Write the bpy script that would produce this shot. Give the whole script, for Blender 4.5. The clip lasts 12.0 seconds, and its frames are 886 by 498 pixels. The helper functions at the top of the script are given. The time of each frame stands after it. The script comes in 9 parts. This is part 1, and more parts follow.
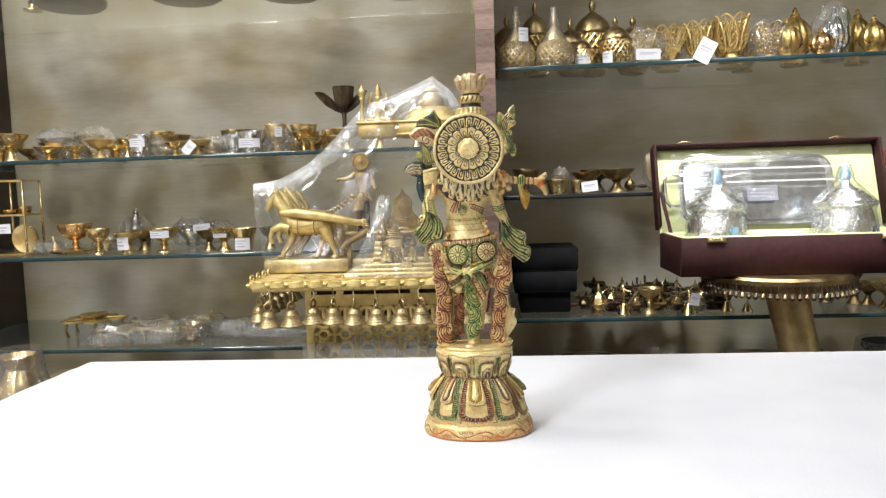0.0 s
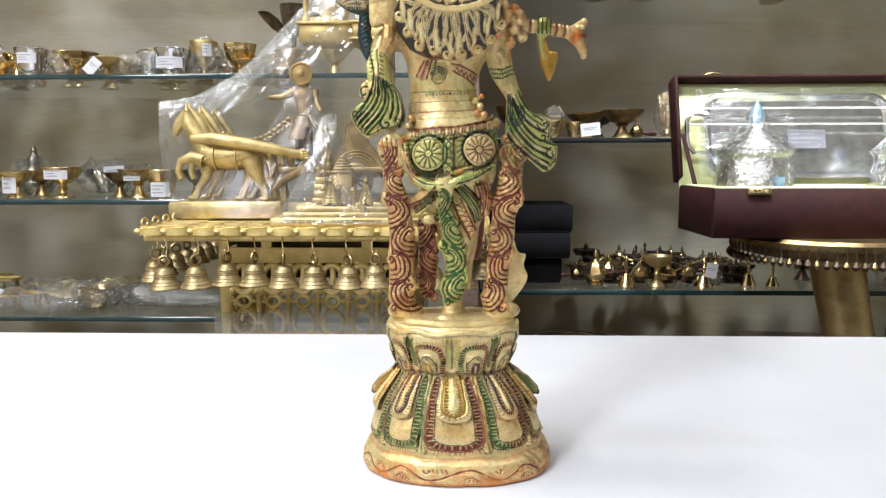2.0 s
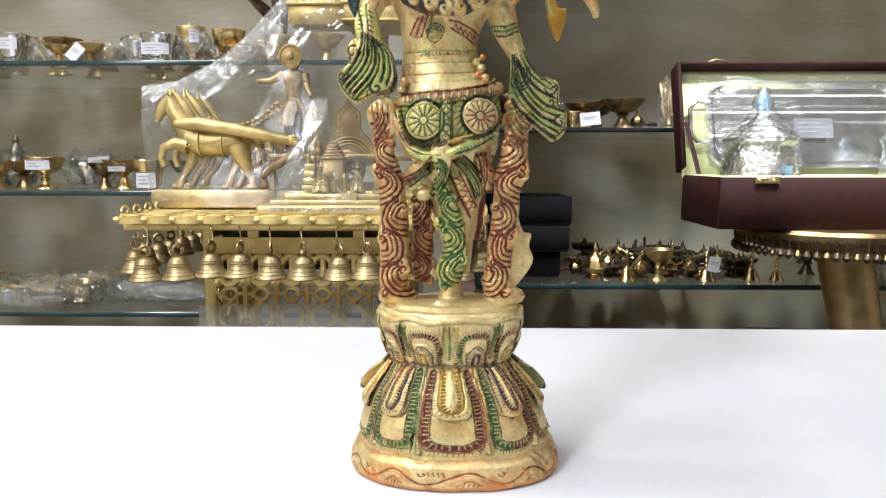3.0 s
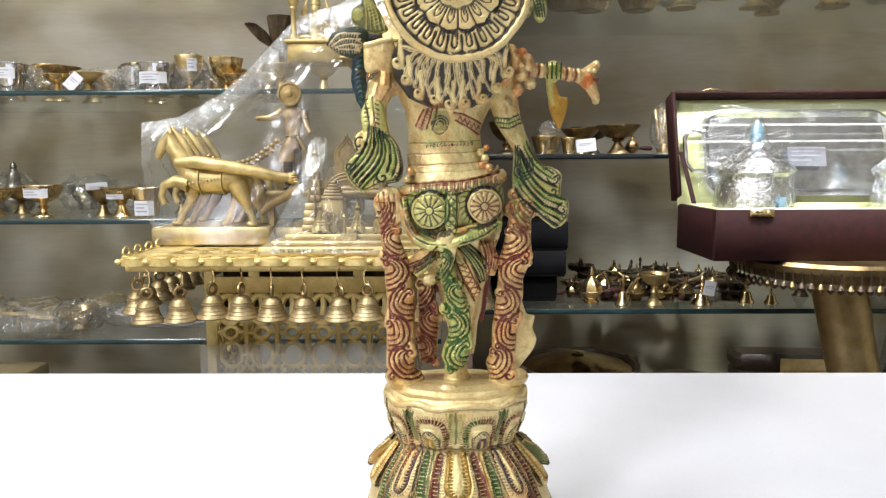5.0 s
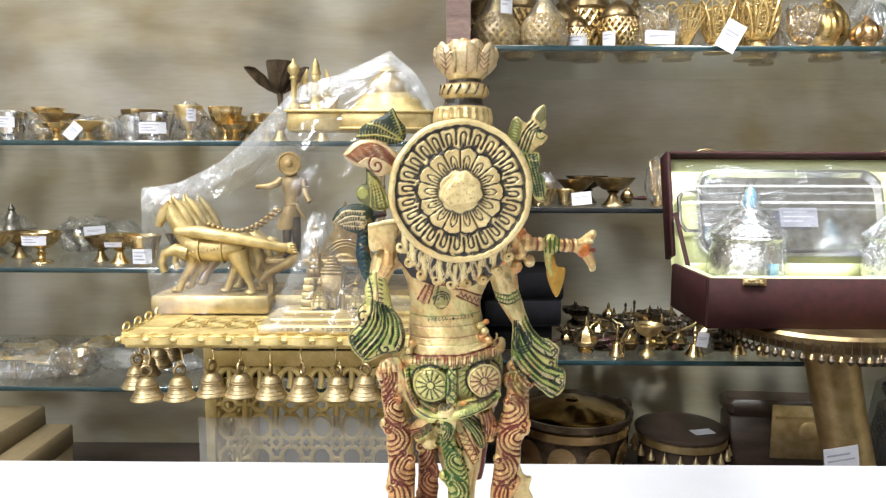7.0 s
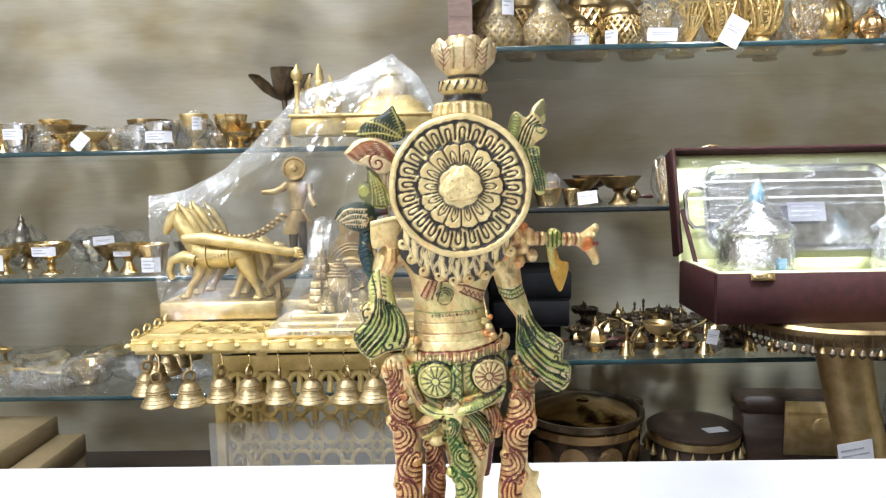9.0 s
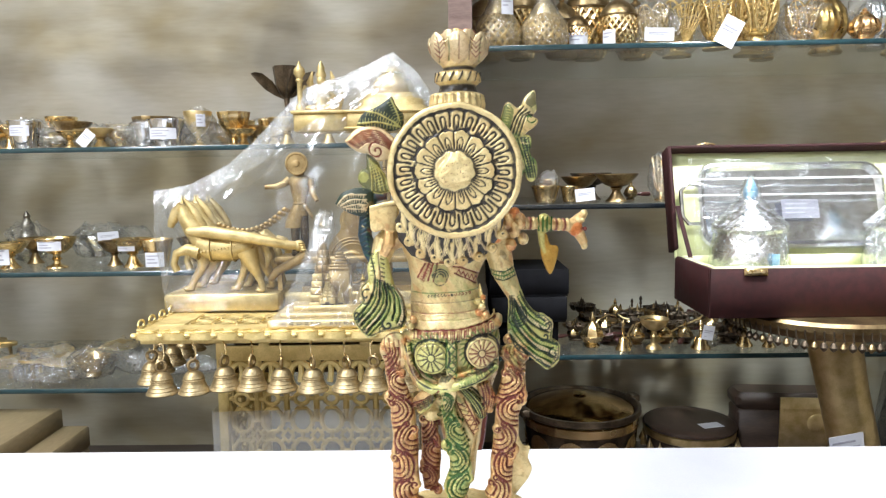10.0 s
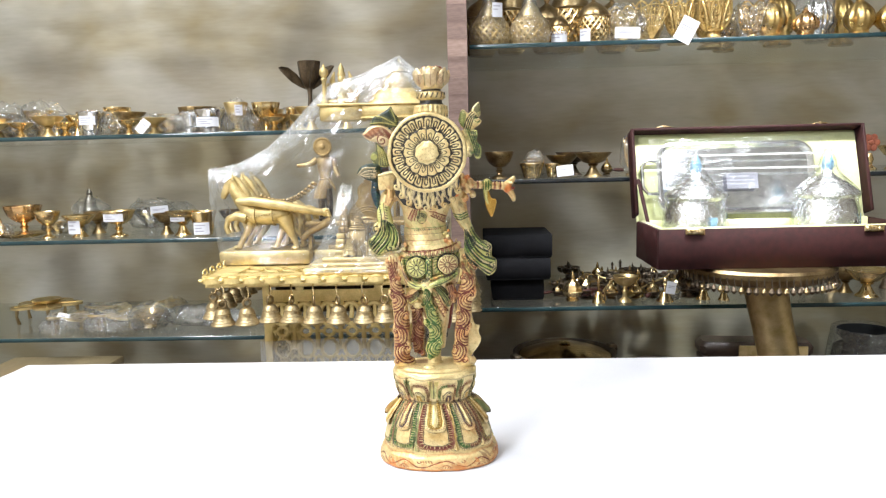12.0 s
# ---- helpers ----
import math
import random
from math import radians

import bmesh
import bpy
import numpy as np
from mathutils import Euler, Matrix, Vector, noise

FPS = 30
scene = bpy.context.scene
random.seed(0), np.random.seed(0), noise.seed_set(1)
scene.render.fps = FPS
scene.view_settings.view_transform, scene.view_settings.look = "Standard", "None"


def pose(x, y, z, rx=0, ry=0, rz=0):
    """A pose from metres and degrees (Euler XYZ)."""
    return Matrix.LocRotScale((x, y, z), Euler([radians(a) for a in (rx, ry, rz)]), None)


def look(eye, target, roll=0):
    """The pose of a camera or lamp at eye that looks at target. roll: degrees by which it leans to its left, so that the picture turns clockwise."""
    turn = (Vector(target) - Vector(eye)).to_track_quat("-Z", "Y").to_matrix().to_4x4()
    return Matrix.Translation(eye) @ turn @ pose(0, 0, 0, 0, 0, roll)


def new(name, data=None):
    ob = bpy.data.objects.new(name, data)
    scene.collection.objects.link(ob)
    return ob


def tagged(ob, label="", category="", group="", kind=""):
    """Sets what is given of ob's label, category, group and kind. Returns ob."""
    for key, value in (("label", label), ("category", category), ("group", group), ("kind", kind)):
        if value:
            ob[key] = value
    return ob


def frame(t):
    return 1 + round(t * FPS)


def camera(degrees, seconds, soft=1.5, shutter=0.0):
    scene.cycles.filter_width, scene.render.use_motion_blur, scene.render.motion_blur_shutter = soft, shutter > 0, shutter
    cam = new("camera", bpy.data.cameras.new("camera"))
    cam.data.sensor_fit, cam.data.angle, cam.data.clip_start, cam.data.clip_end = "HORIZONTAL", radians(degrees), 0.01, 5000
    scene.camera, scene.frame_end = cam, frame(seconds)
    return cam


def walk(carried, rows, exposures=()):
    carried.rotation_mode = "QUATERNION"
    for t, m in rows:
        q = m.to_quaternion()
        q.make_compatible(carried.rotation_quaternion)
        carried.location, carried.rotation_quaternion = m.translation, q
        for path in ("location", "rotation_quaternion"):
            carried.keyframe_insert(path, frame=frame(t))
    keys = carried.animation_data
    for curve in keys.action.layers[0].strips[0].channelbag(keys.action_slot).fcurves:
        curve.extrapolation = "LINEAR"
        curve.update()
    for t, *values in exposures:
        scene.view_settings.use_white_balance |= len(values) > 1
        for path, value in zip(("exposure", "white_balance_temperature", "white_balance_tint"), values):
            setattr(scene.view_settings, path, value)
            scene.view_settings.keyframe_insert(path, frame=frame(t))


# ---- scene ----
cam = camera(63.8, 12.0, soft=1.25)
PATH = [
    (0, (0.02, 0.008, 0.987), (-0.126, 1.995, 0.811), -1.8),
    (0.5, (0.017, 0.062, 0.973), (-0.135, 2.046, 0.777), -1.7),
    (1, (0.009, 0.149, 0.951), (-0.122, 2.132, 0.726), -1.3),
    (1.5, (0.003, 0.229, 0.93), (-0.089, 2.213, 0.693), -1.0),
    (2, (0.004, 0.288, 0.92), (-0.054, 2.273, 0.678), -0.1),
    (2.5, (0.0, 0.318, 0.909), (-0.054, 2.302, 0.666), -0.1),
    (3, (0.002, 0.324, 0.906), (-0.041, 2.308, 0.66), -0.0),
    (3.2, (0.005, 0.324, 0.905), (-0.04, 2.308, 0.66), -0.1),
    (4.8, (-0.003, 0.323, 0.939), (-0.027, 2.309, 0.702), -0.4),
    (5, (-0.003, 0.321, 0.946), (-0.031, 2.306, 0.709), -0.3),
    (5.5, (-0.006, 0.318, 0.965), (-0.029, 2.305, 0.734), 0.5),
    (6, (-0.008, 0.318, 0.989), (-0.028, 2.305, 0.762), 0.1),
    (6.5, (-0.008, 0.32, 1.007), (-0.022, 2.307, 0.781), 0.5),
    (7, (-0.006, 0.32, 1.028), (-0.019, 2.307, 0.802), 0.2),
    (9, (-0.003, 0.319, 1.024), (-0.04, 2.308, 0.811), -1.1),
    (9.5, (-0.001, 0.315, 1.021), (-0.041, 2.304, 0.811), -1.0),
    (10, (0.0, 0.3, 1.017), (-0.04, 2.289, 0.807), -0.9),
    (10.5, (0.005, 0.278, 1.018), (-0.033, 2.264, 0.787), -0.9),
    (11, (0.012, 0.23, 1.016), (-0.029, 2.215, 0.775), -0.9),
    (11.5, (0.025, 0.151, 1.018), (-0.033, 2.133, 0.761), -1.0),
    (12, (0.033, 0.073, 1.017), (-0.051, 2.054, 0.752), -1.4),
]
walk(cam, [(t, look(eye, target, roll)) for t, eye, target, roll in PATH],
     [(0, -0.07, 6350, 10), (2.5, -0.09, 6150, 10), (5, -0.03, 6250, 10), (6.5, 0.24, 6200, 10), (9, 0.33, 5900, 10), (10.5, 0.33, 5900, 10), (12, 0.38, 6050, 10)])

# ---- world and lights ----
world = bpy.data.worlds.new("shop_ambient")
scene.world = world
world.use_nodes = True
world.node_tree.nodes["Background"].inputs[0].default_value = (0.9, 0.95, 1.0, 1)
world.node_tree.nodes["Background"].inputs[1].default_value = 0.05


def lamp(name, x, y, z, size, watts, colour, target=None, size_y=None, spread=180):
    data = bpy.data.lights.new(name, "AREA")
    data.energy, data.color, data.size = watts, colour, size
    if size_y:
        data.shape, data.size_y = "RECTANGLE", size_y
    else:
        data.shape = "DISK"
    data.spread = radians(spread)
    ob = new(name, data)
    ob.matrix_world = look((x, y, z), target or (x, y + 0.001, z - 1))
    return ob


WARM, COOL = (1.0, 0.95, 0.87), (1.0, 1.0, 1.0)
# flat ceiling panels over the table and behind the camera
lamp("panel_lamp", -0.9, 0.35, 2.66, 0.58, 19, COOL)
lamp("panel_lamp", 0.9, 0.35, 2.66, 0.58, 3.5, COOL)
lamp("panel_lamp", -1.5, -1.1, 2.66, 0.58, 84, COOL)
lamp("panel_lamp", 0.9, -1.1, 2.66, 0.58, 5, COOL)
# small downlights in front of the display
for x, w in ((-1.1, 10), (-0.65, 12), (-0.25, 4)):
    lamp("downlight_lamp", x, 0.85, 2.67, 0.22, w, WARM, (x, 1.75, 0.6))
# a narrow downlight on the gift box
lamp("downlight_lamp", 0.62, 0.62, 2.67, 0.18, 4.0, (1.0, 0.97, 0.92), (0.56, 1.37, 0.93), None, 30)

# ---- mesh tools ----
class Shape:
    """Gathers vertices, faces and material slots of one mesh."""

    def __init__(self):
        self.v, self.f, self.m = [], [], []

    def add(self, verts, faces, mat=0):
        n = len(self.v)
        self.v += [tuple(p) for p in verts]
        self.f += [tuple(i + n for i in face) for face in faces]
        self.m += [mat] * len(faces)
        return self

    def rings(self, rings, mat=0, caps=True, closed=False):
        n = len(rings[0])
        verts = [p for ring in rings for p in ring]
        faces = []
        last = len(rings) if closed else len(rings) - 1
        for i in range(last):
            a, b = i * n, ((i + 1) % len(rings)) * n
            faces += [(a + j, a + (j + 1) % n, b + (j + 1) % n, b + j) for j in range(n)]
        if caps and not closed:
            faces += [tuple(range(n))[::-1], tuple(range((len(rings) - 1) * n, len(rings) * n))]
        return self.add(verts, faces, mat)

    def tube(self, pts, r, mat=0, n=6, flat=1.0):
        """A tube along points; r is one radius or one for each point; flat squashes it along the second axis."""
        pts = [Vector(p) for p in pts]
        rad = [r] * len(pts) if isinstance(r, (int, float)) else list(r)
        up, rings = None, []
        for i, p in enumerate(pts):
            d = (pts[min(i + 1, len(pts) - 1)] - pts[max(i - 1, 0)])
            d = d.normalized() if d.length > 1e-9 else Vector((0, 0, 1))
            if up is None:
                up = Vector((0, 1, 0)) if abs(d.y) < 0.8 else Vector((1, 0, 0))
            side = d.cross(up)
            side = side.normalized() if side.length > 1e-6 else Vector((1, 0, 0))
            up = side.cross(d).normalized()
            rings.append([p + rad[i] * (math.cos(a) * side + flat * math.sin(a) * up) for a in (2 * math.pi * k / n for k in range(n))])
        return self.rings(rings, mat)

    def lathe(self, profile, mat=0, n=20, at=(0, 0, 0), sx=1.0, sy=1.0, wave=0, amp=0.0, caps=True):
        """A turned body: profile of (radius, z); wave lobes of size amp round it."""
        rings = []
        for r, z in profile:
            ring = []
            for k in range(n):
                a = 2 * math.pi * k / n
                q = r * (1 + amp * math.cos(wave * a)) if wave else r
                ring.append((at[0] + q * sx * math.cos(a), at[1] + q * sy * math.sin(a), at[2] + z))
            rings.append(ring)
        return self.rings(rings, mat, caps)

    def ell(self, c, r, mat=0, n=10, turn=None):
        rings = []
        half = max(4, n // 2)
        for i in range(half + 1):
            t = math.pi * i / half
            s, z = max(math.sin(t), 0.02), -math.cos(t)
            ring = [Vector((r[0] * s * math.cos(a), r[1] * s * math.sin(a), r[2] * z)) for a in (2 * math.pi * k / n for k in range(n))]
            rings.append([Vector(c) + (turn @ p if turn else p) for p in ring])
        return self.rings(rings, mat)

    def box(self, lo, hi, mat=0, bevel=0.0):
        (x0, y0, z0), (x1, y1, z1) = lo, hi
        b = min(bevel, 0.49 * min(x1 - x0, y1 - y0, z1 - z0))
        if b <= 0:
            return self.add([(x, y, z) for z in (z0, z1) for y in (y0, y1) for x in (x0, x1)],
                            [(0, 2, 3, 1), (4, 5, 7, 6), (0, 1, 5, 4), (2, 6, 7, 3), (0, 4, 6, 2), (1, 3, 7, 5)], mat)

        def ring(i, z):
            xa, xb, ya, yb = x0 + i, x1 - i, y0 + i, y1 - i
            return [(xa + b, ya, z), (xb - b, ya, z), (xb, ya + b, z), (xb, yb - b, z), (xb - b, yb, z), (xa + b, yb, z), (xa, yb - b, z), (xa, ya + b, z)]

        return self.rings([ring(b * 0.7, z0), ring(0, z0 + b), ring(0, z1 - b), ring(b * 0.7, z1)], mat)

    def loft(self, rows, mat=0, n=20, power=1.0):
        """Upright body from rows of (z, cx, cy, rx, ry); a power below 1 squares the section."""
        rings = []
        for z, cx, cy, rx, ry in rows:
            ring = []
            for k in range(n):
                a = 2 * math.pi * k / n
                c, s = math.cos(a), math.sin(a)
                ring.append((cx + rx * math.copysign(abs(c) ** power, c), cy + ry * math.copysign(abs(s) ** power, s), z))
            rings.append(ring)
        return self.rings(rings, mat)

    def grid(self, fn, nu, nv, mat=0):
        """An open sheet from fn(u, v) with u and v from 0 to 1."""
        verts = [fn(i / nu, j / nv) for j in range(nv + 1) for i in range(nu + 1)]
        w = nu + 1
        return self.add(verts, [(j * w + i, j * w + i + 1, (j + 1) * w + i + 1, (j + 1) * w + i) for j in range(nv) for i in range(nu)], mat)

    def moved(self, m):
        self.v = [tuple(m @ Vector(p)) for p in self.v]
        return self

    def mesh(self, name, materials, angle=38, recalc=True):
        me = bpy.data.meshes.new(name)
        me.from_pydata(self.v, [], self.f)
        for m in materials:
            me.materials.append(m)
        me.polygons.foreach_set("material_index", self.m)
        if recalc:
            bm = bmesh.new()
            bm.from_mesh(me)
            bmesh.ops.recalc_face_normals(bm, faces=bm.faces)
            bm.to_mesh(me)
            bm.free()
        me.polygons.foreach_set("use_smooth", [True] * len(me.polygons))
        me.set_sharp_from_angle(angle=radians(angle))
        me.update()
        return me


def part(name, shape, materials, parent=None, label="", at=None, angle=38, recalc=True):
    """One mesh object, under a thing or a part."""
    ob = new(name, shape.mesh(name, materials if isinstance(materials, (list, tuple)) else [materials], angle, recalc))
    if parent:
        ob.parent = parent
    if at is not None:
        ob.matrix_basis = at
    if label:
        ob["label"] = label
    return ob


def thing(name, label, category, at=None, group="", kind=""):
    ob = new(name)
    ob.empty_display_size = 0.02
    if at is not None:
        ob.matrix_basis = at
    return tagged(ob, label, category, group, kind)


def solid(name, shape, materials, label, category, at=None, group="", kind="", angle=38, recalc=True):
    """A thing that is one mesh."""
    return tagged(part(name, shape, materials, None, "", at, angle, recalc), label, category, group, kind)


# ---- materials ----
def material(name, c1, c2, rough=0.4, metal=0.0, scale=30.0, fine=300.0, bump=0.1, depth=0.0006, stretch=(1, 1, 1), spread=0.12, alpha=0.0, coat=0.0, sheen=0.0, gloss=0.5):
    """Two colours mixed by coarse and fine noise, with uneven roughness and fine relief."""
    m = bpy.data.materials.new(name)
    m.use_nodes = True
    nt = m.node_tree
    b = nt.nodes["Principled BSDF"]
    tc = nt.nodes.new("ShaderNodeTexCoord")
    mp = nt.nodes.new("ShaderNodeMapping")
    mp.inputs["Scale"].default_value = stretch
    nt.links.new(tc.outputs["Object"], mp.inputs["Vector"])
    n1, n2 = nt.nodes.new("ShaderNodeTexNoise"), nt.nodes.new("ShaderNodeTexNoise")
    for n, s, d in ((n1, scale, 4.0), (n2, fine, 3.0)):
        n.inputs["Scale"].default_value, n.inputs["Detail"].default_value = s, d
        nt.links.new(mp.outputs["Vector"], n.inputs["Vector"])
    add = nt.nodes.new("ShaderNodeMath")
    add.operation = "MULTIPLY_ADD"
    add.inputs[1].default_value, add.inputs[2].default_value = 0.35, -0.17
    nt.links.new(n2.outputs["Fac"], add.inputs[0])
    tot = nt.nodes.new("ShaderNodeMath")
    nt.links.new(n1.outputs["Fac"], tot.inputs[0])
    nt.links.new(add.outputs[0], tot.inputs[1])
    ramp = nt.nodes.new("ShaderNodeValToRGB")
    ramp.color_ramp.elements[0].position, ramp.color_ramp.elements[1].position = 0.34, 0.66
    ramp.color_ramp.elements[0].color, ramp.color_ramp.elements[1].color = (*c1, 1), (*c2, 1)
    nt.links.new(tot.outputs[0], ramp.inputs["Fac"])
    nt.links.new(ramp.outputs["Color"], b.inputs["Base Color"])
    rr = nt.nodes.new("ShaderNodeMapRange")
    rr.inputs["To Min"].default_value, rr.inputs["To Max"].default_value = max(0.02, rough - spread), min(1.0, rough + spread)
    nt.links.new(n1.outputs["Fac"], rr.inputs["Value"])
    nt.links.new(rr.outputs["Result"], b.inputs["Roughness"])
    b.inputs["Metallic"].default_value = metal
    b.inputs["Coat Weight"].default_value = coat
    b.inputs["Specular IOR Level"].default_value = gloss
    b.inputs["Coat Roughness"].default_value = 0.15
    b.inputs["Sheen Weight"].default_value = sheen
    if bump:
        bp = nt.nodes.new("ShaderNodeBump")
        bp.inputs["Strength"].default_value, bp.inputs["Distance"].default_value = bump, depth
        nt.links.new(tot.outputs[0], bp.inputs["Height"])
        nt.links.new(bp.outputs["Normal"], b.inputs["Normal"])
    return m


def clear(name, tint, gloss, rough=0.03, milk=0.0, bump=0.0, scale=60.0, edge=0.25, stretch=(1, 1, 1), lean=0, rim=0.6):
    """Thin clear sheet: see-through, with a mirror gloss that grows at the rim, and a little milkiness."""
    m = bpy.data.materials.new(name)
    m.use_nodes = True
    nt = m.node_tree
    nt.nodes.remove(nt.nodes["Principled BSDF"])
    out = nt.nodes["Material Output"]
    tr, gl, df = nt.nodes.new("ShaderNodeBsdfTransparent"), nt.nodes.new("ShaderNodeBsdfGlossy"), nt.nodes.new("ShaderNodeBsdfDiffuse")
    tr.inputs["Color"].default_value = (*tint, 1)
    gl.inputs["Roughness"].default_value = rough
    df.inputs["Color"].default_value = (0.8, 0.82, 0.82, 1)
    lw = nt.nodes.new("ShaderNodeLayerWeight")
    lw.inputs["Blend"].default_value = edge
    mr = nt.nodes.new("ShaderNodeMapRange")
    mr.inputs["To Min"].default_value, mr.inputs["To Max"].default_value = gloss, min(1.0, gloss + rim)
    nt.links.new(lw.outputs["Facing"], mr.inputs["Value"])
    m1, m2 = nt.nodes.new("ShaderNodeMixShader"), nt.nodes.new("ShaderNodeMixShader")
    m1.inputs[0].default_value = milk
    nt.links.new(tr.outputs[0], m1.inputs[1])
    nt.links.new(df.outputs[0], m1.inputs[2])
    nt.links.new(mr.outputs["Result"], m2.inputs[0])
    nt.links.new(m1.outputs[0], m2.inputs[1])
    nt.links.new(gl.outputs[0], m2.inputs[2])
    if bump:
        tc, ns, bp = nt.nodes.new("ShaderNodeTexCoord"), nt.nodes.new("ShaderNodeTexNoise"), nt.nodes.new("ShaderNodeBump")
        ns.inputs["Scale"].default_value, ns.inputs["Detail"].default_value = scale, 3
        ns.inputs["Distortion"].default_value = 1.5
        bp.inputs["Strength"].default_value, bp.inputs["Distance"].default_value = bump, 0.01
        mp = nt.nodes.new("ShaderNodeMapping")
        mp.vector_type = "TEXTURE"
        mp.inputs["Scale"].default_value, mp.inputs["Rotation"].default_value = stretch, (0, radians(lean), 0)
        nt.links.new(tc.outputs["Object"], mp.inputs["Vector"])
        nt.links.new(mp.outputs["Vector"], ns.inputs["Vector"])
        nt.links.new(ns.outputs["Fac"], bp.inputs["Height"])
        nt.links.new(bp.outputs["Normal"], gl.inputs["Normal"])
        nt.links.new(bp.outputs["Normal"], lw.inputs["Normal"])
    nt.links.new(m2.outputs[0], out.inputs["Surface"])
    return m


def glowing(name, colour, strength):
    m = bpy.data.materials.new(name)
    m.use_nodes = True
    b = m.node_tree.nodes["Principled BSDF"]
    b.inputs["Emission Color"].default_value, b.inputs["Emission Strength"].default_value = (*colour, 1), strength
    return m


BRASS = material("polished_brass", (0.72, 0.53, 0.25), (0.86, 0.70, 0.40), 0.24, 1.0, 40, 500, 0.1, 0.0003)
BRASS_SATIN = material("satin_brass", (0.58, 0.45, 0.21), (0.78, 0.64, 0.36), 0.42, 1.0, 55, 600, 0.2, 0.0004)
BRASS_AGED = material("aged_brass", (0.20, 0.135, 0.065), (0.46, 0.35, 0.18), 0.36, 1.0, 30, 300, 0.2, 0.0005)
BRASS_DARK = material("dark_bronze", (0.055, 0.042, 0.03), (0.16, 0.12, 0.08), 0.42, 0.8, 35, 300, 0.2, 0.0005)
CHARIOT_BRASS = material("gilded_cast_brass", (0.42, 0.32, 0.13), (0.64, 0.51, 0.245), 0.48, 0.62, 60, 600, 0.25, 0.0004)
CHARIOT_BROWN = material("browned_cast_brass", (0.22, 0.145, 0.06), (0.42, 0.31, 0.14), 0.45, 0.62, 45, 500, 0.25, 0.0004)
TABLE_BRASS = material("lacquered_sheet_brass", (0.60, 0.465, 0.18), (0.84, 0.68, 0.32), 0.52, 0.65, 50, 600, 0.2, 0.0004)
BELL_BRASS = material("bell_bronze", (0.32, 0.245, 0.125), (0.54, 0.43, 0.245), 0.48, 0.85, 60, 500, 0.15, 0.0003)
COPPER = material("coppery_brass", (0.60, 0.36, 0.17), (0.80, 0.56, 0.28), 0.26, 1.0, 40, 400, 0.1, 0.0003)
PEWTER = material("tarnished_silver", (0.16, 0.15, 0.13), (0.42, 0.40, 0.36), 0.35, 1.0, 60, 400, 0.4, 0.0008)
POT_COPPER = material("dark_polished_copper", (0.34, 0.20, 0.07), (0.56, 0.38, 0.15), 0.13, 1.0, 30, 300, 0.3, 0.0006)
GILT = material("warm_gilt_brass", (0.46, 0.31, 0.10), (0.72, 0.53, 0.22), 0.30, 1.0, 50, 400, 0.15, 0.0004)
HAMMERED = material("hammered_silver", (0.72, 0.72, 0.74), (0.93, 0.93, 0.95), 0.24, 1.0, 130, 300, 0.9, 0.003)
PALE_LABEL = material("lilac_label_paper", (0.15, 0.15, 0.19), (0.20, 0.20, 0.24), 0.6, 0.0, 30, 400, 0.05, 0.0002)
FILIGREE = material("gilded_filigree", (0.52, 0.37, 0.13), (0.74, 0.57, 0.27), 0.36, 0.7, 160, 500, 0.6, 0.0012)
SILVER = material("polished_silver", (0.62, 0.63, 0.66), (0.88, 0.89, 0.92), 0.13, 1.0, 60, 400, 0.25, 0.0006)
CLOTH = material("white_cotton_cloth", (0.60, 0.615, 0.67), (0.68, 0.69, 0.735), 0.9, 0.0, 6, 900, 0.25, 0.0008, sheen=0.2)


def laminate():
    """Grey-beige wood print: long horizontal grain under large cloudy patches."""
    m = material("grey_wood_laminate", (0.415, 0.388, 0.316), (0.51, 0.484, 0.408), 0.36, 0.0, 5, 60, 0.03, 0.0004, (0.4, 1, 2.4))
    nt = m.node_tree
    b = nt.nodes["Principled BSDF"]
    src = b.inputs["Base Color"].links[0].from_socket
    tc, ns, rp, mx = nt.nodes.new("ShaderNodeTexCoord"), nt.nodes.new("ShaderNodeTexNoise"), nt.nodes.new("ShaderNodeValToRGB"), nt.nodes.new("ShaderNodeMix")
    mp = nt.nodes.new("ShaderNodeMapping")
    mp.inputs["Scale"].default_value = (1.0, 1.0, 1.5)
    ns.inputs["Scale"].default_value, ns.inputs["Detail"].default_value, ns.inputs["Distortion"].default_value = 4.2, 2.5, 0.4
    rp.color_ramp.elements[0].position, rp.color_ramp.elements[1].position = 0.34, 0.68
    rp.color_ramp.elements[0].color, rp.color_ramp.elements[1].color = (0.74, 0.655, 0.50, 1), (1.0, 1.0, 1.05, 1)
    mx.data_type, mx.blend_type = "RGBA", "MULTIPLY"
    mx.inputs[0].default_value = 1.0
    nt.links.new(tc.outputs["Object"], mp.inputs["Vector"])
    nt.links.new(mp.outputs["Vector"], ns.inputs["Vector"])
    nt.links.new(ns.outputs["Fac"], rp.inputs["Fac"])
    nt.links.new(src, mx.inputs[6])
    nt.links.new(rp.outputs["Color"], mx.inputs[7])
    nt.links.new(mx.outputs[2], b.inputs["Base Color"])
    return m


LAMINATE = laminate()
PILLAR = material("striped_walnut_laminate", (0.15, 0.10, 0.085), (0.36, 0.27, 0.235), 0.45, 0.0, 7, 90, 0.05, 0.0004, (0.5, 0.5, 3.5))


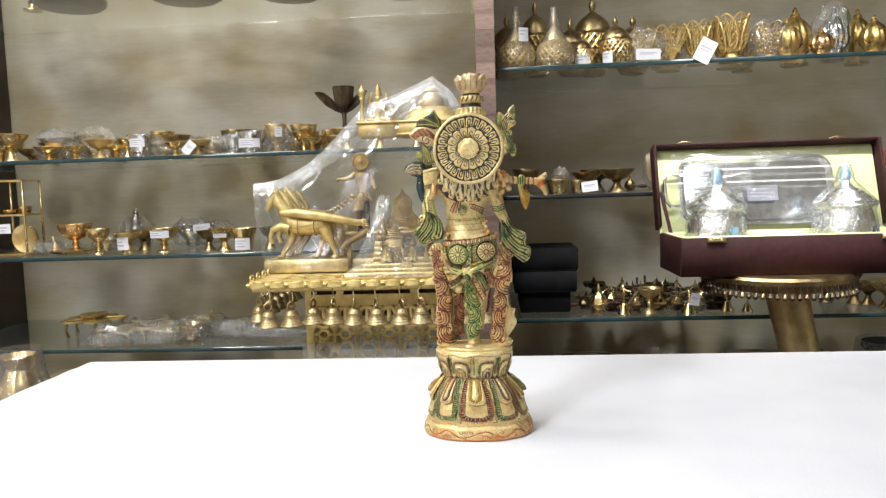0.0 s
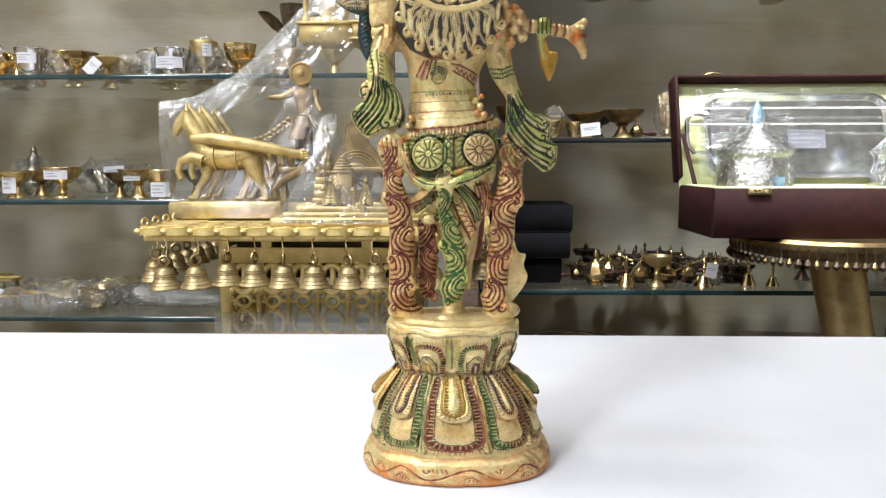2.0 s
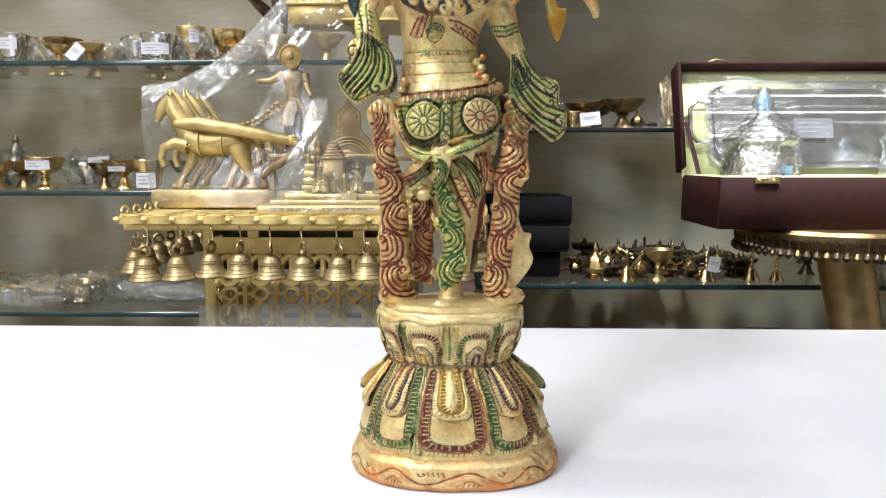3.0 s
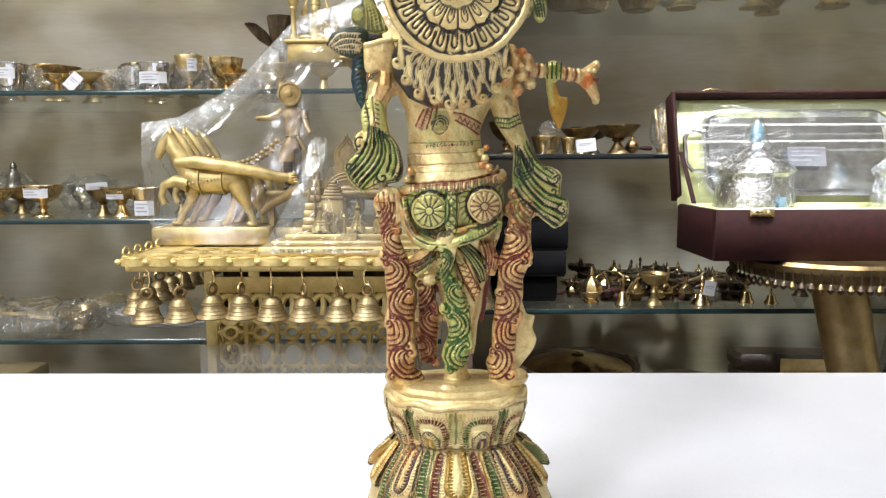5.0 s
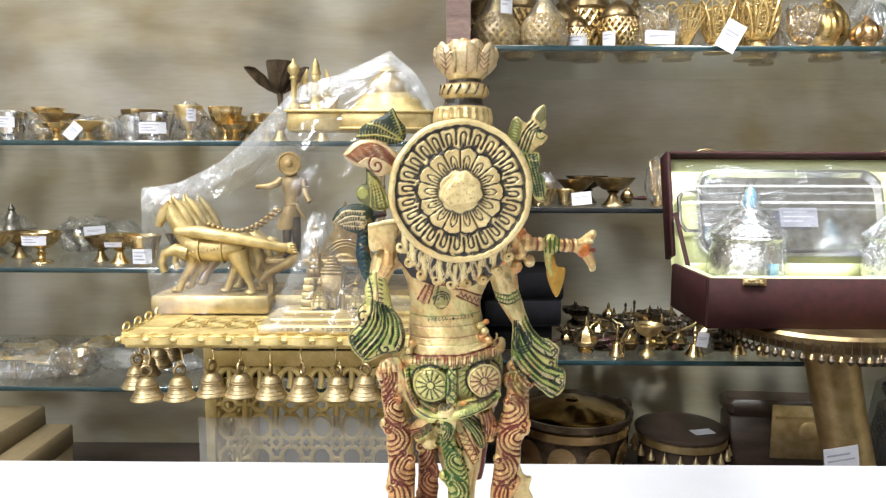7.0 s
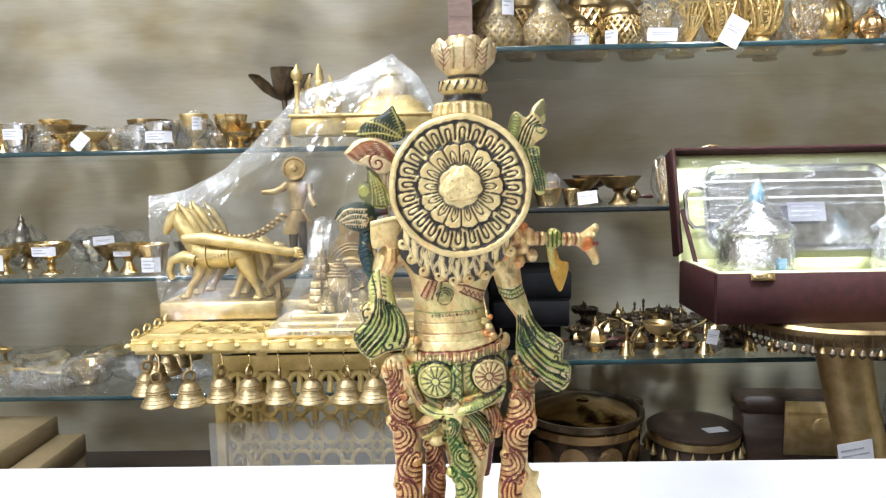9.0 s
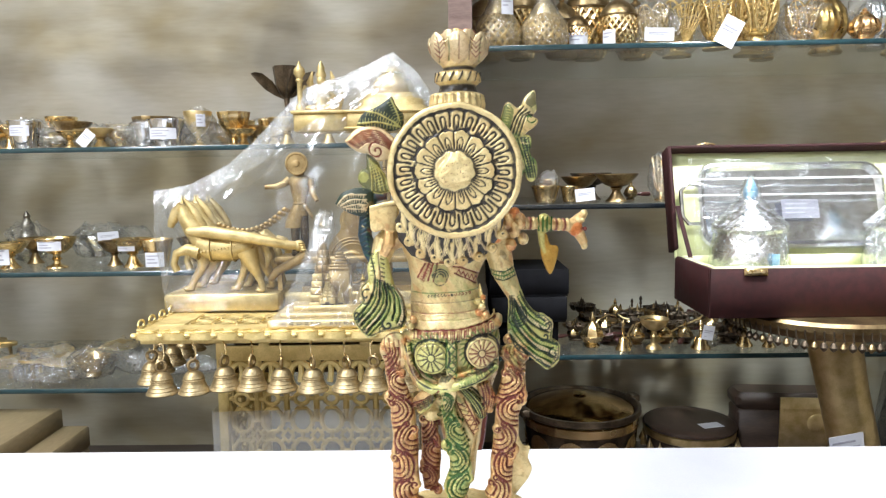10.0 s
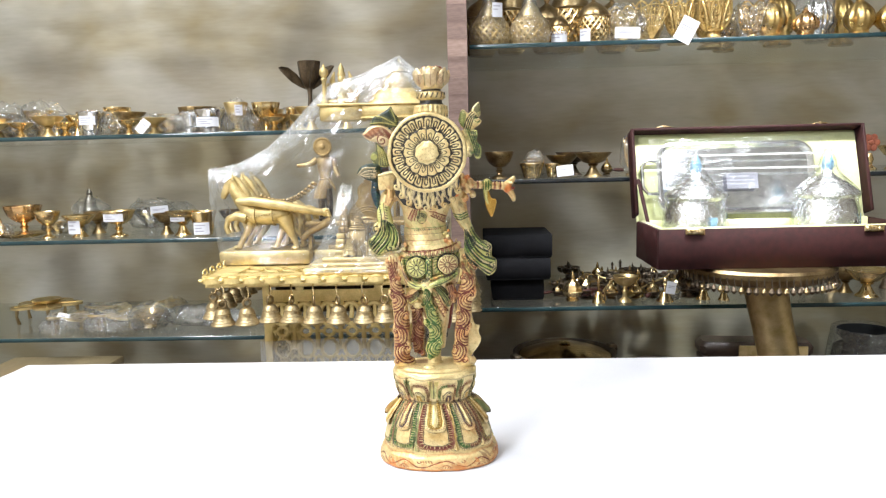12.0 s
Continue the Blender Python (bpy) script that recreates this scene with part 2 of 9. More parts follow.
def veneer():
    """Walnut veneer whose tone changes from block to block."""
    m = material("walnut_veneer", (0.17, 0.115, 0.10), (0.34, 0.25, 0.225), 0.45, 0.0, 14, 120, 0.05, 0.0004, (0.5, 0.5, 3.0))
    nt = m.node_tree
    b = nt.nodes["Principled BSDF"]
    src = b.inputs["Base Color"].links[0].from_socket
    info, rp, mx = nt.nodes.new("ShaderNodeObjectInfo"), nt.nodes.new("ShaderNodeValToRGB"), nt.nodes.new("ShaderNodeMix")
    rp.color_ramp.elements[0].color, rp.color_ramp.elements[1].color = (0.72, 0.68, 0.66, 1), (1.35, 1.32, 1.26, 1)
    mx.data_type, mx.blend_type = "RGBA", "MULTIPLY"
    mx.inputs[0].default_value = 1.0
    nt.links.new(info.outputs["Random"], rp.inputs["Fac"])
    nt.links.new(src, mx.inputs[6])
    nt.links.new(rp.outputs["Color"], mx.inputs[7])
    nt.links.new(mx.outputs[2], b.inputs["Base Color"])
    return m


VENEER = veneer()
DARKWOOD = material("dark_brown_wood", (0.022, 0.014, 0.010), (0.065, 0.04, 0.028), 0.45, 0.0, 8, 90, 0.1, 0.0005, (1, 0.4, 4))
DECKWOOD = material("brown_deck_laminate", (0.05, 0.035, 0.028), (0.11, 0.08, 0.065), 0.4, 0.0, 8, 90, 0.1, 0.0005, (0.4, 3, 1))
PAINT = material("white_wall_paint", (0.72, 0.72, 0.70), (0.78, 0.78, 0.76), 0.8, 0.0, 3, 200, 0.05, 0.0006)
FLOORTILE = material("beige_floor_tile", (0.46, 0.42, 0.36), (0.56, 0.52, 0.46), 0.25, 0.0, 4, 80, 0.03, 0.0004)
VELVET = material("maroon_leatherette", (0.020, 0.0058, 0.0056), (0.032, 0.0088, 0.0086), 0.7, 0.0, 90, 900, 0.3, 0.0004, gloss=0.2)
SATIN = material("cream_green_satin", (0.46, 0.485, 0.23), (0.58, 0.605, 0.33), 0.42, 0.0, 14, 200, 0.2, 0.001, sheen=0.3)
CARD = material("black_cardboard", (0.004, 0.004, 0.005), (0.009, 0.009, 0.011), 0.8, 0.0, 30, 400, 0.1, 0.0004, gloss=0.15)
PAPER = material("white_label_paper", (0.60, 0.61, 0.67), (0.70, 0.71, 0.76), 0.7, 0.0, 30, 400, 0.05, 0.0002)
INK = material("grey_print", (0.30, 0.30, 0.36), (0.42, 0.42, 0.48), 0.7, 0.0, 60, 400, 0.0)
MAROON = material("maroon_wood", (0.030, 0.009, 0.008), (0.07, 0.022, 0.018), 0.35, 0.0, 40, 300, 0.1, 0.0004)
BLUEBOX = material("blue_film", (0.10, 0.26, 0.42), (0.30, 0.48, 0.60), 0.3, 0.2, 60, 300, 0.1, 0.0004)
REDWARE = material("red_enamel_ware", (0.14, 0.035, 0.022), (0.26, 0.085, 0.045), 0.4, 0.1, 40, 300, 0.1, 0.0004)
GLASS_FACE = clear("shelf_glass_face", (0.962, 0.98, 0.972), 0.03, 0.02, 0.015, rim=0.45)
GLASS_EDGE = material("shelf_glass_edge", (0.012, 0.032, 0.038), (0.022, 0.052, 0.060), 0.12, 0.0, 20, 200, 0.0)
FILM = clear("cellophane_film", (0.975, 0.985, 0.99), 0.085, 0.05, 0.045, 1.0, 28, 0.20, (9.0, 1.0, 1.0), -50, 0.25)
FILM_TAUT = clear("taut_cellophane", (0.975, 0.985, 0.99), 0.006, 0.06, 0.034, 0.26, 26, 0.20, (6.0, 1.0, 1.0), -50, 0.05)
THIN_BAG = clear("thin_clear_bag", (0.97, 0.98, 0.985), 0.022, 0.05, 0.07, 0.5, 34, 0.25, (3, 1.0, 1.0), -62, 0.38)
FILM_EDGE = clear("creased_cellophane", (0.96, 0.97, 0.98), 0.075, 0.08, 0.12, 0.8, 60, 0.25, (4.0, 1.0, 1.0), -50, 0.36)
BAG = clear("crumpled_plastic_bag", (0.96, 0.97, 0.97), 0.10, 0.12, 0.05, 0.8, 70, 0.35)
TRAY_FILM = clear("smooth_clear_film", (0.96, 0.97, 0.97), 0.06, 0.10, 0.03, 0.35, 26, 0.3, (2.0, 1, 0.7))
# darker copy of the edge glass, with shade put into its colour
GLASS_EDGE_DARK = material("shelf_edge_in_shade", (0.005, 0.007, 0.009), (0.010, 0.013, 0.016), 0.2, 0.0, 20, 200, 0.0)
FROST = clear("frosted_plastic_sleeve", (0.98, 0.98, 0.98), 0.04, 0.25, 0.26, 0.5, 40, 0.3, rim=0.35)

BOXWOOD = material("brown_gold_card", (0.20, 0.15, 0.08), (0.30, 0.235, 0.13), 0.40, 0.1, 12, 200, 0.15, 0.0005, (1, 0.3, 1))

# ---- the shop: floor, walls, ceiling ----
X0, X1, Y0, YB, TOP = -2.3, 2.3, -2.2, 1.92, 2.7
DECK = 0.39
structure = dict(kind="structure")
solid("floor", Shape().box((X0 - 0.1, Y0 - 0.1, -0.08), (X1 + 0.1, YB + 0.12, 0)), FLOORTILE, "pale beige polished floor tiles", "floor", **structure)
solid("ceiling", Shape().box((X0 - 0.1, Y0 - 0.1, TOP), (X1 + 0.1, YB + 0.12, TOP + 0.08)), PAINT, "plain white painted ceiling", "ceiling", **structure)
solid("wall_north", Shape().box((X0, YB, 0), (X1, YB + 0.1, TOP)), LAMINATE, "grey-beige wood-grain laminate back panel", "wall", **structure)
solid("wall_south", Shape().box((X0, Y0 - 0.1, 0), (X1, Y0, TOP)), LAMINATE, "grey-beige wood-grain laminate wall", "wall", **structure)
solid("wall_west", Shape().box((X0 - 0.1, Y0 - 0.1, 0), (X0, YB + 0.1, TOP)), LAMINATE, "grey-beige wood-grain laminate wall", "wall", **structure)
solid("wall_east", Shape().box((X1, Y0 - 0.1, 0), (X1 + 0.1, YB + 0.1, TOP)), LAMINATE, "grey-beige wood-grain laminate wall", "wall", **structure)

# base cabinet under the shelves, with its deck
solid("base_cabinet", Shape().box((X0 + 0.004, 1.0, 0.004), (X1 - 0.004, YB - 0.004, DECK), 0, 0.004), DECKWOOD, "low brown laminate base cabinet with a deep deck", "cabinet", **structure)
centre = solid("partition_centre", Shape().box((-0.0095, 1.502, DECK), (0.0295, YB - 0.003, TOP - 0.004), 0, 0.001), PILLAR, "walnut upright faced with blocks of veneer between shelf bays", "partition", **structure)
solid("partition_west", Shape().box((-1.36, 1.50, DECK), (-1.31, YB - 0.003, TOP - 0.004), 0, 0.001), DARKWOOD, "dark brown wooden end panel of the shelving", "partition", **structure)
solid("partition_east", Shape().box((1.36, 1.50, DECK), (1.41, YB - 0.003, TOP - 0.004), 0, 0.001), DARKWOOD, "dark brown wooden end panel of the shelving", "partition", **structure)

# blocks of veneer on the front of the upright, each of its own tone
block_mesh, zz, k = {}, DECK + 0.002, 0
while zz < TOP - 0.06:
    tall = (0.036, 0.030, 0.042, 0.033)[k % 4]
    if tall not in block_mesh:
        block_mesh[tall] = Shape().box((-0.0192, -0.0008, 0.0001), (0.0192, 0.0012, tall - 0.0001)).mesh("veneer_block", [VENEER])
    ob = new("veneer_block", block_mesh[tall])
    ob.parent = centre
    ob.matrix_basis = pose(0.010, 1.5005, zz)
    zz += tall
    k += 1

# glass shelves
SHELF = {"L0": 1.445, "L1": 1.073, "L2": 0.856, "L3": 0.645, "R1": 1.231, "R2": 0.962, "R3": 0.697, "R0": 1.53}
for key, z in SHELF.items():
    xa, xb = (-1.306, -0.024) if key[0] == "L" else (0.034, 1.356)
    s = Shape().box((xa, 1.53, z - 0.010), (xb, YB - 0.006, z), 0, 0.0008)
    s.m = [1 if abs(sum(s.v[i][2] for i in f) / len(f) - (z - 0.005)) < 0.0044 and sum(s.v[i][1] for i in f) / len(f) < YB - 0.03 else 0 for f in s.f]
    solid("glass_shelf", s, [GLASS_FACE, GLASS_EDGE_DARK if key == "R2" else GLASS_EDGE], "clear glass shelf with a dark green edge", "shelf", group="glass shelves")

# ceiling lights over the shop
for x, y in ((-0.9, 0.35), (0.9, 0.35), (-1.5, -1.1), (0.9, -1.1)):
    t = thing("ceiling_light", "square flat white ceiling light panel", "ceiling light", pose(x, y, 2.7), "ceiling panels")
    part("frame", Shape().box((-0.31, -0.31, -0.02), (0.31, 0.31, -0.004), 0, 0.003), PAINT, t)
    part("diffuser", Shape().box((-0.29, -0.29, -0.026), (0.29, 0.29, -0.021)), glowing("light_diffuser", (0.9, 0.95, 1.0), 3.0), t)

# the table with its white cloth
TABLE = 0.757
t = thing("table", "display table under a white cloth", "table", pose(0, 0, 0))
part("tabletop", Shape().box((-0.545, -0.55, TABLE - 0.034), (0.87, 0.945, TABLE - 0.004), 0, 0.004), DARKWOOD, t)
for x in (-0.48, 0.80):
    for y in (-0.48, 0.88):
        part("leg", Shape().box((x - 0.03, y - 0.03, 0), (x + 0.03, y + 0.03, TABLE - 0.036), 0, 0.004), DARKWOOD, t)


def table_cloth():
    """A thin cloth lying on the table and hanging over its edges."""
    xa, xb, ya, yb, drop = -0.549, 0.875, -0.555, 0.950, 0.26
    ax = [xa - 0.004] * 6 + [xa + (xb - xa) * i / 90 for i in range(91)] + [xb + 0.004] * 6
    az = [-drop * (6 - i) / 6 for i in range(6)] + [0] * 91 + [-drop * (i + 1) / 6 for i in range(6)]
    ay = [ya - 0.004] * 6 + [ya + (yb - ya) * i / 96 for i in range(97)] + [yb + 0.004] * 6
    bz = [-drop * (6 - i) / 6 for i in range(6)] + [0] * 97 + [-drop * (i + 1) / 6 for i in range(6)]
    verts, n = [], len(ax)
    for j, y in enumerate(ay):
        for i, x in enumerate(ax):
            z = min(az[i], bz[j])
            lift = 0.0
            if z == 0:
                p = Vector((x * 5, y * 5, 0))
                lift = max(0, noise.noise(p * 1.1 + Vector((3, 1, 0)))) * 0.0022 + max(0, 0.35 - abs(noise.noise(Vector((x * 3 + y * 5, y * 2 - x, 4.0)))) * 3) * 0.0050 + max(0, 0.2 - abs(noise.noise(Vector((x * 9 - y * 4, y * 7 + x * 3, 8.0)))) * 2) * 0.0030
                lift *= min(1, max(0, (abs(x) + abs(y - 0.66) - 0.07) * 8))
                lift *= min(1, (yb - y) * 14) 
            wob = 0.008 * math.sin((x + y) * 24) * (-z / drop)
            verts.append((x + (wob - 0.01 if az[i] < 0 and i < 6 else -wob if az[i] < 0 else 0), y + (wob if bz[j] < 0 else 0), TABLE - 0.001 + z + lift))
    faces = [(j * n + i, j * n + i + 1, (j + 1) * n + i + 1, (j + 1) * n + i) for j in range(len(ay) - 1) for i in range(n - 1)]
    s = Shape()
    s.v, s.f, s.m = verts, faces, [0] * len(faces)
    return s


cloth = solid("table_cloth", table_cloth(), CLOTH, "plain white cotton cloth with faint creases draped over the table", "tablecloth", angle=70)
m = cloth.modifiers.new("thick", "SOLIDIFY")
m.thickness, m.offset = 0.0012, 1.0


# ---- the painted brass statue on the table (built in millimetres) ----
BR, GR, RD, DK, TL, OR, PU, DG, CREAM, GOLD, LIME, RUST, OLIVE = range(13)
# enamel colours, each with its share of metal
ENAMEL = [((0.73, 0.60, 0.31), 0.55), ((0.046, 0.140, 0.020), 0.12), ((0.165, 0.024, 0.012), 0.12), ((0.020, 0.015, 0.010), 0.1), ((0.005, 0.030, 0.050), 0.05),
          ((0.62, 0.22, 0.06), 0.4), ((0.070, 0.035, 0.060), 0.2), ((0.009, 0.022, 0.010), 0.05), ((0.64, 0.52, 0.32), 0.5), ((0.55, 0.34, 0.07), 0.7), ((0.44, 0.46, 0.15), 0.45),
          ((0.70, 0.49, 0.23), 0.6), ((0.56, 0.55, 0.21), 0.6)]
PETALS, UPPER, SCALE = 10, 10, 36.0
HALO = (-1.2, -46.0, 259.8)
# folds of the cloth fans: side, first and last line, number of folds, width of the cuts
FOLDS = ((-1, [(-43, 206), (-43.5, 199), (-48, 191), (-54, 184.6)], [(-36.5, 203), (-35, 193), (-39, 184), (-46.6, 175.6)], 5, 0.66),
         (-1, [(-36.4, 203), (-33.4, 197), (-33, 190), (-35, 184)], [(-33.4, 202), (-28.6, 195), (-27.2, 187), (-30, 180)], 2, 0.60),
         (1, [(28.4, 194), (32, 184), (40, 175), (51, 170)], [(26, 176), (30.6, 170), (38.6, 163), (47, 157.4)], 4, 0.64),
         (1, [(31.6, 198), (35.4, 190.6), (40.4, 186), (44, 183)], [(29, 193), (33.6, 184.6), (40.4, 179), (46, 176.6)], 2, 0.60))
BASE_ROWS = [(-0.6, 50.8, 38.9), (1.2, 51.6, 39.5), (5.3, 51.2, 39.3), (9.5, 49.4, 37.8), (11.6, 46.6, 35.4), (13.8, 45.6, 34.6), (24.6, 43.8, 33.7),
             (34.0, 41.0, 31.5), (40.1, 37.4, 28.9), (46.3, 32.9, 25.7), (50.4, 30.1, 23.3), (54.4, 29.6, 23.1), (59.4, 30.4, 24.2), (67.4, 33.0, 26.6), (73.4, 34.2, 27.6), (76.4, 33.8, 27.2), (77.9, 32.3, 25.9)]
BASE_SHIFT = ((-3, 0.0), (12, -0.3), (37, -1.2), (55, -2.4), (80, -2.4))


def base_half(z):
    zs = [r[0] for r in BASE_ROWS]
    return np.interp(z, zs, [r[1] for r in BASE_ROWS]), np.interp(z, zs, [r[2] for r in BASE_ROWS])


def base_shift(z):
    return np.interp(z, [q[0] for q in BASE_SHIFT], [q[1] for q in BASE_SHIFT])


def base_point(phi, z, out=0.0):
    """A point of the lotus base at the angle phi from its back, out beyond its skin."""
    a, b = base_half(z)
    c, q = math.cos(phi), math.sin(phi)
    return ((a + out) * math.copysign(abs(q) ** 0.86, q) + base_shift(z), -(b + out) * math.copysign(abs(c) ** 0.86, c), z)


def smooth_line(pts, n=6):
    """A curve through points of the plane."""
    p = [Vector((a[0], a[1], 0)) for a in pts]
    p = [2 * p[0] - p[1]] + p + [2 * p[-1] - p[-2]]
    out = []
    for i in range(1, len(p) - 2):
        for k in range(n):
            t = k / n
            q = 0.5 * (2 * p[i] + (p[i + 1] - p[i - 1]) * t + (2 * p[i - 1] - 5 * p[i] + 4 * p[i + 1] - p[i + 2]) * t * t + (3 * p[i] - p[i - 1] - 3 * p[i + 1] + p[i + 2]) * t ** 3)
            out.append((q.x, q.y))
    return out + [(p[-2].x, p[-2].y)]


def spiral(c, r0, r1, a0, turn, n=14):
    return [(c[0] + (r0 + (r1 - r0) * k / n) * math.cos(a0 + turn * k / n), c[1] + (r0 + (r1 - r0) * k / n) * math.sin(a0 + turn * k / n)) for k in range(n + 1)]


LEFT_SCARF = [(-36, 172, 4.0), (-34.5, 158, 4.6), (-33.4, 150, 5.0), (-31, 142, 5.6), (-30, 131, 6.7), (-29, 121, 6.8), (-29.4, 108, 7.1), (-29.2, 97, 7.1), (-29.6, 89, 7.0), (-29, 83, 5.0)]
RIGHT_SCARF = [(29, 172, 4.4), (28.6, 158, 5.8), (27, 143, 7.6), (24.4, 133, 6.4), (24, 123, 6.4), (21.6, 109, 6.1), (21.4, 97, 6.0), (19.4, 90, 7.2), (20, 83, 5.4)]
MIDDLE_SCARF = [(-6.5, 146, 3.0), (-6.6, 140, 3.4), (-4.4, 128, 4.6), (-0.8, 117, 5.4), (0.0, 105, 6.2), (-2.8, 94, 6.8), (-2.8, 88, 4.0)]
INNER_SCARF = [(-16, 130, 4.4), (-16.5, 121, 4.8), (-16, 106, 5.4), (-16.4, 95, 5.0), (-17.6, 88, 2.6)]
LEFT_FAN = [(-43, 220), (-47, 212), (-46.6, 205), (-50.6, 201), (-50, 194), (-55, 188), (-54.5, 183), (-52.4, 179), (-50, 176.4), (-46.4, 174), (-39, 177.2), (-33.4, 178.6), (-29, 180), (-27, 187), (-29, 195), (-33, 201), (-34.6, 207), (-36.4, 217), (-39, 221.5)]
RIGHT_FAN = [(25.6, 204), (29.4, 204.5), (33.2, 196.5), (36, 191), (40, 186.8), (44, 186), (48, 181), (48, 172.4), (51, 171), (52.2, 167.6), (51.4, 160.6), (46, 156.6), (41.8, 159), (34.8, 164.4), (29, 167.4), (26, 173), (25.2, 181.4), (25.4, 192)]
LEAF_SPRAY = [(-51, 284), (-47.7, 290), (-40, 293.4), (-35.4, 296.4), (-33, 298.4), (-31, 294.6), (-29, 291.6), (-27, 289), (-27.4, 284), (-30.8, 281.4), (-36.3, 281), (-44.6, 283)]
SHELL = [(-57, 276), (-51.2, 282), (-41.6, 282.6), (-33.4, 279), (-30, 274), (-34, 267.6), (-40.6, 265.4), (-45.3, 269), (-50.2, 270.4), (-55, 273.6)]
BIRD = [(-46.4, 270), (-41.7, 267), (-36.4, 256), (-33.8, 250.6), (-39.9, 249), (-45.5, 250.6), (-50.6, 254.6), (-51, 259), (-48.5, 262), (-46.3, 262.6)]
PLUME = [(-63.4, 244), (-59.5, 249.4), (-51, 252.4), (-44, 250.6), (-43.4, 243), (-47, 237.4), (-54.3, 238.4), (-59, 240.6)]
RIGHT_SPRAY = [(22.4, 286), (24, 292.4), (26.6, 294.6), (29.9, 291.6), (33, 292.6), (35, 296.6), (39.6, 300), (40.6, 294), (41, 290), (39, 287), (41.6, 285), (39.6, 281.6), (35.5, 278.6), (32.5, 274), (25.4, 280)]
RIGHT_FROND = [(30.6, 277.6), (37.8, 276.8), (37.8, 268), (40.6, 264), (40.6, 256), (38, 253.6), (35.4, 256), (33.4, 264), (30.6, 272)]
CAST_LEAF = [(22, 84), (27, 84), (32.6, 90), (36.2, 94.6), (38, 100.4), (36, 106), (37.2, 112), (33.4, 113.4), (31, 119), (28, 127), (22, 122)]


def build_statue():
    pi = math.pi
    s = Shape()

    # lotus base with raised petals and tongues
    s.rings([[base_point(2 * pi * k / 72, z) for k in range(72)] for z, _, _ in BASE_ROWS], BR)
    s.loft([(77.6, -2.4, 0, 30, 23), (79.6, -2, 1, 28.6, 20.5), (80.8, -1, 1, 21, 14)], BR, 32)
    w = pi / PETALS
    for k in range(PETALS):
        phi = 2 * pi * k / PETALS
        s.rings([[base_point(phi + w * 0.93 * x * f, z, o * (1 - 0.25 * x * x)) for x in (-1, -0.6, -0.2, 0.2, 0.6, 1)] for z, f, o in ((13.6, 0.55, 0.0), (14.8, 0.80, 1.1), (18, 0.96, 1.7), (26, 1.0, 1.8), (40, 1.0, 1.5), (50, 0.96, 0.4))], BR)
        s.rings([[base_point(phi + w * 0.56 * x * f, z, o * (1 - 0.25 * x * x)) for x in (-1, -0.6, -0.2, 0.2, 0.6, 1)] for z, f, o in ((30.6, 0.5, 1.4), (31.6, 0.80, 3.6), (34.4, 0.97, 4.8), (38, 1.0, 5.0), (44, 0.98, 4.4), (49, 0.95, 2.8), (52, 0.9, 0.6))], BR)
        # pointed leaf tip between two petals
        q = phi + w
        s.tube([base_point(q, 48, 0.4), base_point(q, 34, 0.4), base_point(q, 20, 0.8), base_point(q, 15.4, 0.6)], [0.8, 0.9, 1.6, 2.6], BR, 6)
        # upper petal
        u = 2 * pi * (k + 0.5) / UPPER
        s.rings([[base_point(u + w * 0.93 * x * f, z, o * (1 - 0.35 * x * x)) for x in (-1, -0.6, -0.2, 0.2, 0.6, 1)] for z, f, o in ((75.4, 0.95, 0.3), (74, 1.0, 1.9), (69.6, 0.98, 2.5), (63.4, 0.9, 2.1), (57.4, 0.8, 1.2), (52.6, 0.6, 0.3))], BR)
        s.rings([[base_point(u + w * 0.46 * x * f, z, o * (1 - 0.35 * x * x)) for x in (-1, -0.5, 0, 0.5, 1)] for z, f, o in ((65, 0.5, 1.6), (63.6, 0.9, 3.4), (60, 1.0, 3.8), (55, 0.95, 2.6), (52.4, 0.7, 0.6))], BR)
    s.tube([base_point(2 * pi * k / 90, 75.0 + 0.9 * math.sin(9 * 2 * pi * k / 90), 0.5) for k in range(91)], 1.7, BR, 6)
    for phi in (-1.62, 1.62, -2.1, 2.1):
        s.tube([base_point(phi, 47, 0), base_point(phi, 42, 2.6), base_point(phi, 37, 4.6), base_point(phi, 34.5, 5.8)], [3, 4.0, 3.2, 1.2], BR, 8, 0.6)

    def scarf(path, y, mat, cells, flip, flat=0.8, lean=0.0):
        s.tube([(x, y + lean * i, z) for i, (x, z, _) in enumerate(path)], [r for _, _, r in path], mat, 14, flat)
        # scroll heads that stand out at the sides
        zs, xs, rs = [p[1] for p in path][::-1], [p[0] for p in path][::-1], [p[2] for p in path][::-1]
        for i in range(cells):
            side = flip if i % 2 else -flip
            tall = (path[0][1] - path[-1][1]) / cells
            zc = path[0][1] - tall * i - 0.12 * tall
            c, r = float(np.interp(zc, zs, xs)), float(np.interp(zc, zs, rs))
            s.ell((c + side * r * 0.74, y - r * 0.30, zc), (2.9, 2.6, 2.9), mat, 12)
            s.ell((c - side * r * 0.66, y - r * 0.34, zc - 0.78 * tall), (2.7, 2.5, 3.2), mat, 12)
            s.ell((c - side * r * 0.1, y - r * 0.42, zc - 0.34 * tall), (r * 0.62, r * 0.5, tall * 0.30), mat, 12)

